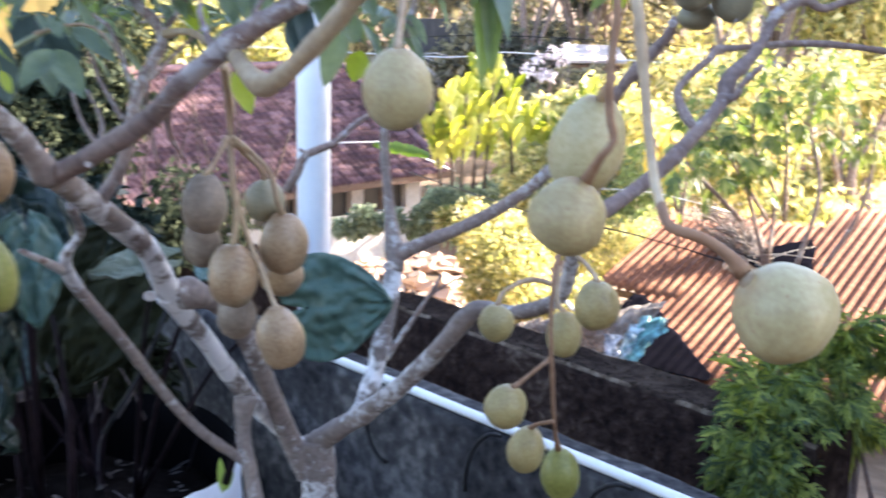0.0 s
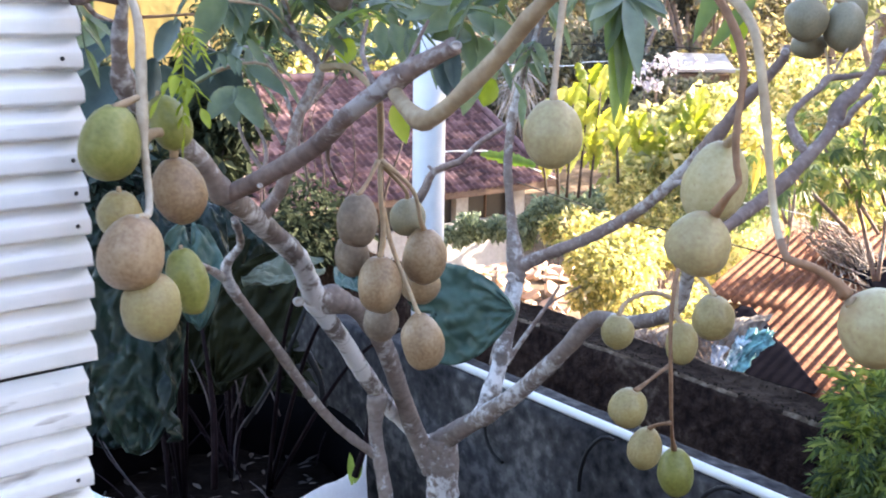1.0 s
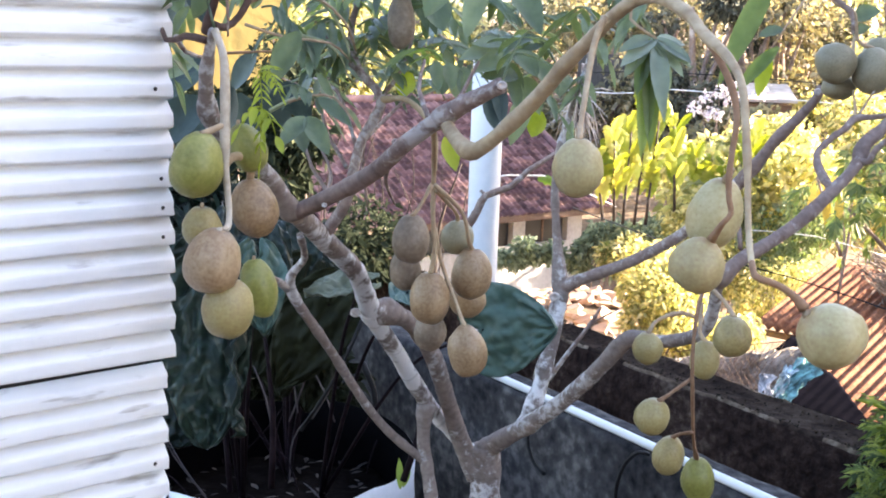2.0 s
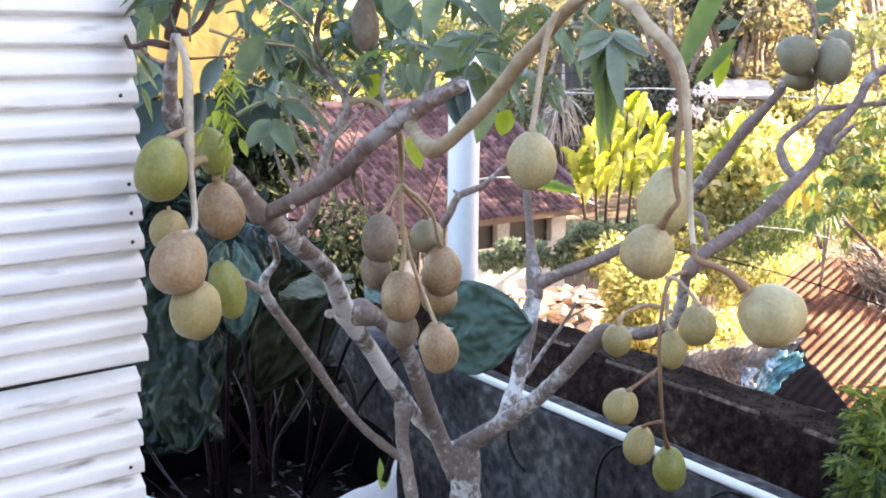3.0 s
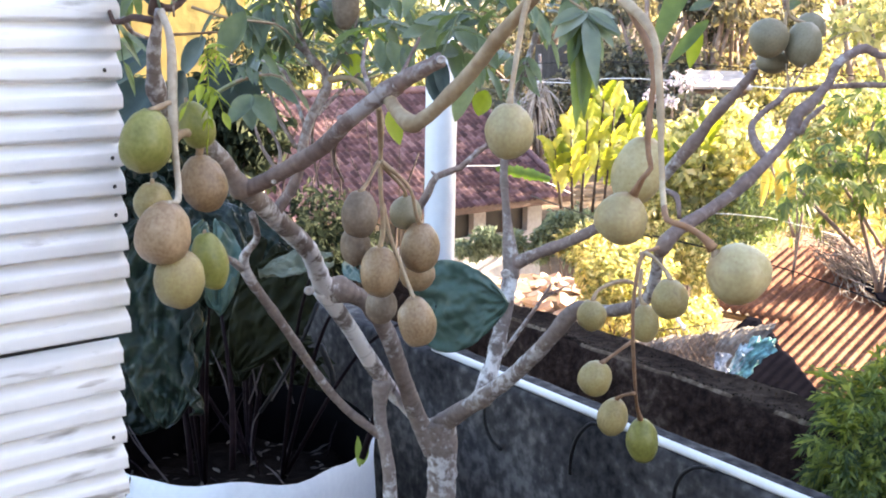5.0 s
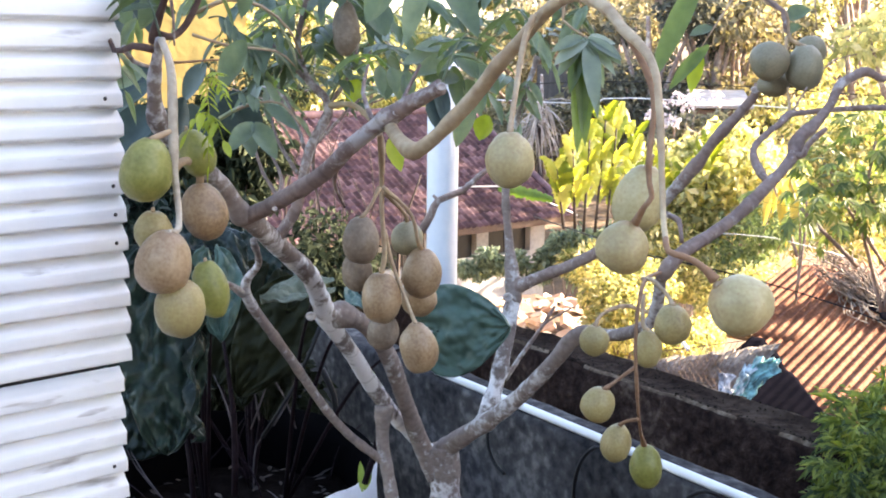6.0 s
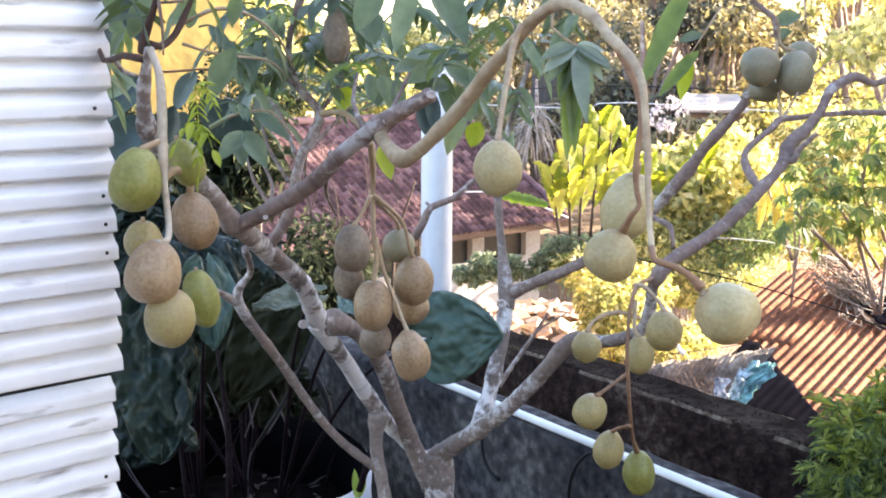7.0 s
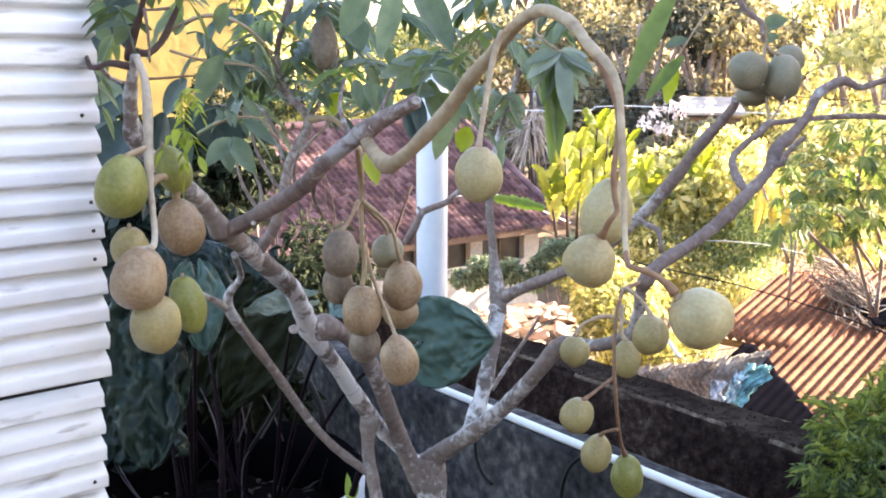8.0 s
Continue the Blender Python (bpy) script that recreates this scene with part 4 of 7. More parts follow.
hanging_leaf((-0.187, 2.400, 1.480), (-0.206, 2.400, 1.427), 0.05, LEAF_YOUNG)
hanging_leaf((-0.511, 1.600, 1.511), (-0.539, 1.550, 1.473), 0.036, LEAF)
hanging_leaf((-0.510, 1.600, 1.511), (-0.458, 1.550, 1.464), 0.036, LEAF)
hanging_leaf((-0.535, 1.650, 1.502), (-0.513, 1.600, 1.459), 0.034, LEAF)
hanging_leaf((-0.519, 1.700, 1.536), (-0.445, 1.650, 1.503), 0.026, LEAF)
hanging_leaf((-0.620, 1.500, 1.727), (-0.656, 1.480, 1.669), 0.045, LEAF)
hanging_leaf((-0.798, 1.700, 1.753), (-0.761, 1.700, 1.675), 0.05, LEAF)
hanging_leaf((-0.739, 1.700, 1.591), (-0.796, 1.660, 1.563), 0.05, LEAF)
hanging_leaf((-0.590, 1.600, 1.712), (-0.601, 1.600, 1.684), 0.03, LEAF)
# darker copy of LEAF for inner leaves, their shade put into the colour
LEAF_SHADE = mat("shaded_blue_green_leaf", [(0.02, 0.04, 0.035), (0.045, 0.075, 0.062), (0.085, 0.125, 0.1)], 0.35, 40, 6, 0.3, through_light=0.15, per_object=0.4)
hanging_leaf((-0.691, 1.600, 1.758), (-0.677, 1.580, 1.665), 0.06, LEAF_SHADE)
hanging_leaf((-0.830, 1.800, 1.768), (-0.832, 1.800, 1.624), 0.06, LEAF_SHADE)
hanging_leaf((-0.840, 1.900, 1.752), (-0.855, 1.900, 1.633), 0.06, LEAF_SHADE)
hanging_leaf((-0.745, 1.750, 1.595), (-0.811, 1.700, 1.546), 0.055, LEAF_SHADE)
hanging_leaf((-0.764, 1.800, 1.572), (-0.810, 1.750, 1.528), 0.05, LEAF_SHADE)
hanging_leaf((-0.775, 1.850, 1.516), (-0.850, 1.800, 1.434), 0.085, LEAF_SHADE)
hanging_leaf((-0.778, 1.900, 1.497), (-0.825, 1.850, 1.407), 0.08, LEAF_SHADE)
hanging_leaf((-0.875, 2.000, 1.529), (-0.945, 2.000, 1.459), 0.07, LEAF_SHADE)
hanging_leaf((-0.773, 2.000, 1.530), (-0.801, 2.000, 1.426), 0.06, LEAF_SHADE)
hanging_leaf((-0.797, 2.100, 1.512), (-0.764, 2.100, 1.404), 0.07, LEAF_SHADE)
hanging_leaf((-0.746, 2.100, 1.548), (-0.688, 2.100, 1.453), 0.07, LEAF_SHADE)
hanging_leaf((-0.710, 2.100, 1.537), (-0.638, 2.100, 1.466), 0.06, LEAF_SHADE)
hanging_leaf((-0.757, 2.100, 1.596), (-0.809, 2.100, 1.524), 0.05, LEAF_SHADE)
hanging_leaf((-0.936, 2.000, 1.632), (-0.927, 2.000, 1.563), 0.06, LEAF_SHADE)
hanging_leaf((-0.512, 1.600, 1.734), (-0.528, 1.600, 1.689), 0.03, LEAF)
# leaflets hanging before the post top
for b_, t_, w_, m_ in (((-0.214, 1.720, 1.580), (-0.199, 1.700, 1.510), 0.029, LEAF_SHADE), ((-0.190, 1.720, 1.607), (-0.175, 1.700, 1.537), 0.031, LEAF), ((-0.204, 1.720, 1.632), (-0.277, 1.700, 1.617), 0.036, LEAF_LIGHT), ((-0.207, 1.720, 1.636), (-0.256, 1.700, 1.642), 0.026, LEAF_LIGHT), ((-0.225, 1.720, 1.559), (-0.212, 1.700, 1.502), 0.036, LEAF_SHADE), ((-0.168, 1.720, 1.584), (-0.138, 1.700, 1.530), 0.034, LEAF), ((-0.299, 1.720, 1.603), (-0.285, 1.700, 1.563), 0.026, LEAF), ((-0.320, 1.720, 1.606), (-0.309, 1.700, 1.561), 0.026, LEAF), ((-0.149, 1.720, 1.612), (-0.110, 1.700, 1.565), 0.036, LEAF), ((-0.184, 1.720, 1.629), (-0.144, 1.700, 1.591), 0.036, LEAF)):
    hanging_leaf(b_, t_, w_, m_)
twig([(-0.611, 1.600, 1.689), (-0.552, 1.600, 1.713), (-0.500, 1.620, 1.703), (-0.464, 1.660, 1.666), (-0.464, 1.750, 1.616)], 0.0035, STEM)
twig([(-0.648, 1.700, 1.656), (-0.583, 1.720, 1.636), (-0.513, 1.760, 1.628), (-0.496, 1.850, 1.593)], 0.003, STEM)
twig([(-0.570, 1.700, 1.528), (-0.529, 1.700, 1.540), (-0.488, 1.700, 1.538), (-0.451, 1.680, 1.503)], 0.003, STEM)
# long green leaf stalks that arch through the crown
twig([(-0.644, 1.720, 1.690), (-0.612, 1.735, 1.713), (-0.570, 1.750, 1.717), (-0.533, 1.765, 1.701), (-0.507, 1.780, 1.666), (-0.491, 1.795, 1.625), (-0.489, 1.810, 1.594)], 0.004, STEM_GREEN)
twig([(-0.651, 1.600, 1.609), (-0.619, 1.615, 1.611), (-0.580, 1.630, 1.614), (-0.540, 1.645, 1.608)], 0.0026, STEM_RUST)
twig([(-0.583, 1.800, 1.640), (-0.539, 1.815, 1.630), (-0.512, 1.830, 1.604), (-0.504, 1.845, 1.577)], 0.003, STEM_GREEN)
twig([(-0.619, 1.750, 1.506), (-0.575, 1.765, 1.530), (-0.532, 1.780, 1.531), (-0.505, 1.795, 1.510), (-0.496, 1.810, 1.490)], 0.0045, STEM_GREEN)
# brown twigs by the fence
twig([(-0.634, 1.475, 1.644), (-0.623, 1.460, 1.665), (-0.605, 1.445, 1.699), (-0.591, 1.430, 1.726), (-0.583, 1.425, 1.770)], 0.0075, BARK_RED)
twig([(-0.618, 1.465, 1.655), (-0.604, 1.480, 1.652), (-0.588, 1.495, 1.669), (-0.573, 1.510, 1.705), (-0.566, 1.525, 1.736), (-0.560, 1.530, 1.790)], 0.0065, BARK_RED)
twig([(-0.615, 1.420, 1.633), (-0.659, 1.450, 1.637), (-0.708, 1.500, 1.629), (-0.746, 1.550, 1.683)], 0.0065, BARK_RED)
twig([(-0.685, 1.480, 1.637), (-0.676, 1.500, 1.612), (-0.659, 1.550, 1.601)], 0.004)
twig([(-0.585, 1.420, 1.720), (-0.584, 1.430, 1.682), (-0.587, 1.440, 1.639)], 0.003)
twig([(-0.574, 1.500, 1.722), (-0.603, 1.480, 1.719), (-0.609, 1.460, 1.725)], 0.003)
# grey twig in front of the post, and small dead side shoots
twig([(-0.412, 2.900, 1.120), (-0.385, 2.900, 1.169), (-0.364, 2.900, 1.210), (-0.303, 2.950, 1.231), (-0.260, 3.000, 1.271), (-0.171, 3.100, 1.327)], 0.012)
twig([(-0.364, 2.900, 1.210), (-0.380, 2.900, 1.224)], 0.006)
limb("twig", [(0.168, 2.100, 1.315, 0.0059), (0.186, 2.100, 1.317, 0.0059), (0.209, 2.080, 1.307, 0.0064), (0.230, 2.060, 1.298, 0.0070), (0.234, 2.040, 1.279, 0.0052), (0.237, 2.040, 1.256, 0.0052)], BARK, tree, seed=23)

twig([(0.474, 2.300, 1.501), (0.475, 2.320, 1.523), (0.474, 2.350, 1.556)], 0.004, STEM)
twig([(0.483, 2.310, 1.509), (0.503, 2.330, 1.540), (0.529, 2.350, 1.577), (0.576, 2.380, 1.615), (0.627, 2.400, 1.629)], 0.0026)
twig([(0.404, 2.360, 1.790), (0.418, 2.360, 1.747), (0.456, 2.360, 1.719), (0.464, 2.360, 1.674)], 0.009)
twig([(0.526, 2.400, 1.767), (0.537, 2.400, 1.681)], 0.002)
hanging_leaf((0.468, 2.400, 1.705), (0.519, 2.380, 1.729), 0.045, LEAF)
hanging_leaf((0.470, 2.400, 1.674), (0.502, 2.380, 1.693), 0.03, LEAF)
twig([(-0.167, 2.900, 0.702), (-0.127, 2.900, 0.769), (-0.072, 2.900, 0.853), (-0.034, 2.900, 0.920)], 0.008)
twig([(-0.072, 2.900, 0.853), (-0.049, 2.900, 0.879), (0.021, 2.900, 0.921)], 0.004)
twig([(-0.203, 2.850, 0.715), (-0.195, 2.850, 0.765), (-0.161, 2.850, 0.831)], 0.006)
twig([(-0.686, 2.100, 1.103), (-0.684, 2.000, 1.144), (-0.703, 1.950, 1.172)], 0.009)

# bare side twigs inside the crown
twig([(-0.508, 1.960, 1.573), (-0.575, 2.000, 1.622), (-0.626, 2.020, 1.689)], 0.0048)
twig([(-0.493, 1.920, 1.437), (-0.456, 2.000, 1.487), (-0.420, 2.050, 1.530)], 0.0048)
twig([(-0.519, 1.920, 1.392), (-0.580, 2.000, 1.451), (-0.610, 2.050, 1.517)], 0.0048)
twig([(-0.538, 1.900, 1.328), (-0.611, 2.000, 1.382), (-0.642, 2.050, 1.435)], 0.0048)
twig([(-0.464, 1.940, 1.519), (-0.431, 2.000, 1.577), (-0.418, 2.050, 1.655)], 0.0048)
twig([(-0.498, 1.920, 1.426), (-0.560, 2.000, 1.532), (-0.621, 2.050, 1.552)], 0.0048)
twig([(-0.299, 1.560, 1.516), (-0.329, 1.620, 1.563), (-0.327, 1.660, 1.609)], 0.0048)
twig([(-0.259, 1.550, 1.536), (-0.249, 1.600, 1.574), (-0.233, 1.620, 1.611)], 0.0048)
twig([(-0.476, 1.940, 1.491), (-0.529, 2.100, 1.395), (-0.538, 2.200, 1.271)], 0.0048)
twig([(-0.509, 1.720, 1.349), (-0.545, 1.900, 1.383), (-0.598, 2.000, 1.428)], 0.0048)
twig([(-0.370, 1.620, 1.458), (-0.417, 1.800, 1.387), (-0.430, 1.950, 1.322)], 0.0048)

# hanging leaflets of the umbrella
for t_, w_, m_ in (((-0.013, 1.460, 1.646), 0.022, LEAF_LIGHT), ((-0.002, 1.460, 1.612), 0.026, LEAF_LIGHT), ((0.016, 1.460, 1.589), 0.026, LEAF_MID), ((0.041, 1.460, 1.523), 0.03, LEAF_MID), ((0.059, 1.460, 1.559), 0.024, LEAF_LIGHT), ((0.091, 1.460, 1.631), 0.024, LEAF_LIGHT), ((0.082, 1.460, 1.616), 0.022, LEAF_LIGHT), ((0.029, 1.460, 1.513), 0.03, LEAF_MID)):
    hanging_leaf((0.034, 1.480, 1.656), t_, w_, m_, droop=0.2)
# sprays of narrow leaflets through the crown
rnd = random.Random(23)
for x_, z_ in ((-0.376, 1.640), (-0.474, 1.687), (-0.388, 1.613), (-0.332, 1.687), (-0.279, 1.635), (-0.257, 1.687), (-0.529, 1.687), (-0.575, 1.645), (-0.498, 1.613), (-0.322, 1.582), (-0.588, 1.569), (-0.622, 1.547), (-0.450, 1.735), (-0.350, 1.730), (-0.540, 1.560), (-0.300, 1.720)):
    y_ = 1.9 + rnd.uniform(-0.15, 0.5)
    k_ = (y_ + 0.322) / 2.222
    a_ = Vector((0.078 + (x_ - 0.078) * k_, y_, 1.662 + (z_ - 1.662) * k_))
    b_ = a_ + Vector((rnd.choice((-1, 1)) * rnd.uniform(0.06, 0.13), rnd.uniform(-0.06, 0.06), rnd.uniform(-0.05, 0.03)))
    compound_leaf(a_, b_, rnd.choice((4, 5, 6)), rnd.uniform(0.045, 0.07), rnd.choice((LEAF, LEAF_LIGHT, LEAF_LIGHT, LEAF_MID)), 0.27, 0.3, 1.1, stalk_r=0.0026)
# compound leaves of the crown
compound_leaf((-0.508, 1.960, 1.578), (-0.575, 1.900, 1.623), 4, 0.075)
compound_leaf((-0.513, 1.960, 1.600), (-0.441, 1.950, 1.677), 4, 0.075)
compound_leaf((-0.523, 1.980, 1.644), (-0.583, 1.900, 1.719), 4, 0.08)
compound_leaf((-0.516, 1.980, 1.688), (-0.385, 1.900, 1.729), 4, 0.08)
compound_leaf((-0.509, 2.000, 1.744), (-0.574, 1.950, 1.785), 4, 0.085)
compound_leaf((-0.459, 1.940, 1.525), (-0.386, 1.950, 1.612), 4, 0.06)
compound_leaf((-0.503, 2.000, 1.754), (-0.371, 2.050, 1.644), 5, 0.07)
compound_leaf((-0.518, 1.900, 1.655), (-0.600, 1.800, 1.594), 4, 0.07)
compound_leaf((-0.522, 1.950, 1.612), (-0.477, 2.100, 1.597), 4, 0.06)
compound_leaf((-0.183, 1.500, 1.581), (-0.137, 1.600, 1.657), 3, 0.06)
compound_leaf((-0.109, 1.600, 1.612), (-0.181, 1.650, 1.647), 4, 0.055)
compound_leaf((-0.045, 1.400, 1.680), (-0.100, 1.500, 1.657), 3, 0.05)
compound_leaf((-0.097, 2.880, 1.609), (-0.152, 2.800, 1.697), 4, 0.09)
compound_leaf((-0.104, 2.880, 1.578), (-0.036, 2.850, 1.698), 4, 0.09)
compound_leaf((-0.118, 2.880, 1.503), (-0.231, 2.850, 1.549), 4, 0.09)
compound_leaf((-0.111, 2.880, 1.548), (-0.135, 2.800, 1.432), 3, 0.08)
compound_leaf((0.008, 1.500, 1.721), (-0.074, 1.600, 1.755), 3, 0.06)
compound_leaf((-0.497, 2.000, 1.776), (-0.305, 2.000, 1.765), 5, 0.08)
compound_leaf((-0.601, 1.420, 1.652), (-0.676, 1.500, 1.718), 3, 0.06)
compound_leaf((-0.577, 1.420, 1.749), (-0.537, 1.500, 1.726), 3, 0.06)
compound_leaf((-0.730, 1.550, 1.633), (-0.735, 1.600, 1.561), 3, 0.06)
compound_leaf((-0.608, 1.500, 1.727), (-0.685, 1.550, 1.764), 3, 0.065)
compound_leaf((-0.055, 2.900, 1.818), (0.009, 2.850, 1.654), 4, 0.1)
compound_leaf((-0.084, 2.900, 1.758), (-0.202, 2.850, 1.816), 4, 0.1)
compound_leaf((-0.130, 2.900, 1.788), (-0.277, 2.850, 1.728), 4, 0.1)
# smaller leaf sprays between them
compound_leaf((-0.513, 1.960, 1.589), (-0.611, 1.900, 1.547), 5, 0.05, width=0.32)
compound_leaf((-0.519, 1.960, 1.611), (-0.615, 2.000, 1.666), 5, 0.05, width=0.32)
compound_leaf((-0.508, 1.960, 1.578), (-0.464, 2.100, 1.632), 5, 0.05, width=0.32)
compound_leaf((-0.522, 2.000, 1.655), (-0.453, 2.100, 1.632), 5, 0.055, width=0.32)
compound_leaf((-0.509, 2.000, 1.711), (-0.632, 2.100, 1.678), 5, 0.055, width=0.32)
compound_leaf((-0.475, 2.100, 1.735), (-0.357, 2.100, 1.701), 5, 0.055, width=0.32)
compound_leaf((-0.449, 2.200, 1.691), (-0.326, 2.200, 1.631), 5, 0.055, width=0.32)
compound_leaf((-0.400, 2.200, 1.619), (-0.287, 2.100, 1.540), 4, 0.05, width=0.32)
compound_leaf((-0.425, 2.200, 1.631), (-0.501, 2.200, 1.558), 4, 0.05, width=0.32)
compound_leaf((-0.277, 2.200, 1.667), (-0.180, 2.200, 1.691), 4, 0.06, width=0.32)
compound_leaf((-0.253, 2.200, 1.631), (-0.152, 2.300, 1.606), 4, 0.055, width=0.32)
compound_leaf((-0.215, 2.300, 1.543), (-0.139, 2.300, 1.481), 3, 0.05, width=0.32)
compound_leaf((-0.138, 2.600, 1.695), (-0.053, 2.600, 1.600), 4, 0.075, width=0.32)
compound_leaf((0.054, 2.600, 1.736), (-0.027, 2.600, 1.654), 4, 0.07, width=0.32)
compound_leaf((-0.642, 1.800, 1.635), (-0.547, 1.800, 1.574), 5, 0.05, width=0.32)
compound_leaf((-0.650, 1.800, 1.686), (-0.577, 1.800, 1.635), 4, 0.05, width=0.32)
compound_leaf((-0.572, 1.900, 1.730), (-0.647, 1.850, 1.655), 4, 0.055, width=0.32)
compound_leaf((-0.590, 1.700, 1.548), (-0.499, 1.700, 1.509), 4, 0.045, width=0.32)
compound_leaf((-0.699, 1.600, 1.684), (-0.742, 1.600, 1.618), 3, 0.05, width=0.32)
compound_leaf((-0.614, 1.700, 1.743), (-0.667, 1.700, 1.685), 3, 0.05, width=0.32)
rnd = random.Random(17)
ORIGIN, RIGHT_, DOWN_ = Vector((-0.693, 2.400, 1.654)), Vector((-0.347, 2.500, 1.654)), Vector((-0.670, 2.300, 1.450))
for k in range(16):
    a_, b_ = rnd.random(), rnd.random()
    p_ = ORIGIN + (RIGHT_ - ORIGIN) * a_ + (DOWN_ - ORIGIN) * b_ * 0.8 + Vector((0, rnd.uniform(-0.1, 0.25), 0))
    q_ = p_ + Vector((rnd.uniform(-0.14, 0.14), rnd.uniform(-0.05, 0.05), rnd.uniform(-0.04, 0.06)))
    twig([p_, p_.lerp(q_, -0.6) + Vector((0, 0.03, 0.03)), p_.lerp(q_, -1.3) + Vector((0, 0.06, 0.08))], 0.0025)
    compound_leaf(p_, q_, 5, 0.055, width=0.3, spread=1.0, hang=0.35)
# bright young leaf beside the left cluster: a thin stalk with pairs of narrow folded leaflets
for b_, t_, n_, l_, w_ in (((-0.527, 1.400, 1.592), (-0.518, 1.390, 1.536), 5, 0.02, 0.3), ((-0.527, 1.400, 1.588), (-0.488, 1.385, 1.558), 6, 0.017, 0.26), ((-0.526, 1.400, 1.590), (-0.500, 1.385, 1.596), 5, 0.016, 0.26), ((-0.524, 1.400, 1.588), (-0.494, 1.385, 1.578), 5, 0.017, 0.26),
                           ((-0.521, 1.395, 1.545), (-0.517, 1.380, 1.462), 5, 0.021, 0.4), ((-0.520, 1.395, 1.540), (-0.552, 1.385, 1.508), 2, 0.026, 0.45), ((-0.520, 1.395, 1.536), (-0.494, 1.380, 1.500), 2, 0.026, 0.45)):
    compound_leaf(b_, t_, n_, l_, LEAF_YOUNG, w_, 0.25, stalk_r=0.0014)

# ---- planter bag ----
BAG_AT = Vector((-0.985, 3.05, -0.1))
# black lining, darkened further to carry the bag's inner shade
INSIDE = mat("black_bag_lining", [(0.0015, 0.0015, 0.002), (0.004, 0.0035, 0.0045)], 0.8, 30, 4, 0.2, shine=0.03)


def build_bag():
    bag = thing("planter_bag", "white woven plastic planter bag, black inside, full of dark soil", "planter", at=tuple(BAG_AT))
    n = 56

    def ring_wall(prof, material, name):
        verts, faces = [], []
        for r, z in prof:
            for k in range(n):
                t = 2 * math.pi * k / n
                q = 1 + 0.035 * noise.noise(Vector((math.cos(t) * 2, math.sin(t) * 2, z * 4))) + 0.015 * math.sin(9 * t) * noise.noise(Vector((t, z * 3, 2)))
                zz = z + ((0.025 * noise.noise(Vector((math.cos(t) * 2.2, math.sin(t) * 2.2, 7))) + 0.04 * max(0, math.sin(t))) if z > 0.3 else 0)
                verts.append(tuple(BAG_AT + Vector((r * q * math.cos(t), r * q * math.sin(t), zz))))
        for j in range(len(prof) - 1):
            for k in range(n):
                faces.append((j * n + k, j * n + (k + 1) % n, (j + 1) * n + (k + 1) % n, (j + 1) * n + k))
        return part(name, from_lists(name, verts, faces), material, bag, smooth=True)
    ring_wall([(0.342, 0.0), (0.393, 0.03), (0.422, 0.2), (0.416, 0.38), (0.412, 0.455), (0.410, 0.457)], BAG, "bag")
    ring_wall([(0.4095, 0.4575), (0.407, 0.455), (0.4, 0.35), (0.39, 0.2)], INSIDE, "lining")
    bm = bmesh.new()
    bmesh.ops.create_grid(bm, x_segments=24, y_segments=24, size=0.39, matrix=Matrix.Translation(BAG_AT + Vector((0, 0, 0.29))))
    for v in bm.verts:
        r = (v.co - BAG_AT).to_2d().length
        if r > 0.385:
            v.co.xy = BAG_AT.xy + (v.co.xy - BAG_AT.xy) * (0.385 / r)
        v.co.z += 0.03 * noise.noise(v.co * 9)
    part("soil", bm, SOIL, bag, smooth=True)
    # loop of dark string tied round the rim
    t0 = BAG_AT + Vector((-0.235, -0.345, 0.445))
    limb("string", [r_(t0 + Vector((0.02, 0.0, 0.02)), 0.003), r_(t0 + Vector((0.0, -0.02, -0.06)), 0.003), r_(t0 + Vector((-0.02, -0.025, -0.15)), 0.003), r_(t0 + Vector((-0.01, -0.025, -0.25)), 0.003)], BLACK_PLASTIC, bag, "dark string tied to the rim", sides=6)


build_bag()

# dry leaf litter on the soil
shapes = []
rnd = random.Random(3)
for k in range(90):
    t, r = rnd.uniform(0, 6.28), 0.36 * math.sqrt(rnd.random())
    p = BAG_AT + Vector((r * math.cos(t), r * math.sin(t), 0.315))
    shapes.append(leaf_shape(p, (math.cos(t * 7), math.sin(t * 7), rnd.uniform(-0.1, 0.2)), (0, 0, 1), rnd.uniform(0.02, 0.06), rnd.uniform(0.008, 0.02), 0.3, 0.0, 3))
v, f = join_lists(shapes)
# litter tones lowered for the shade inside the bag
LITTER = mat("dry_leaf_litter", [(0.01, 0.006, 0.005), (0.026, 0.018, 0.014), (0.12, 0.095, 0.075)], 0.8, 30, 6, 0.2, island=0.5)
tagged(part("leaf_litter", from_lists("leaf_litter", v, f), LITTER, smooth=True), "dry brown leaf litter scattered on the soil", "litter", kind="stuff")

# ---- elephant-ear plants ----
# stalks darkened to carry the planter's deep shade in their colour
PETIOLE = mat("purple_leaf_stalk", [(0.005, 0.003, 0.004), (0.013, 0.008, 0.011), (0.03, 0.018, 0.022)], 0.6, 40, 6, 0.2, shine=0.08)


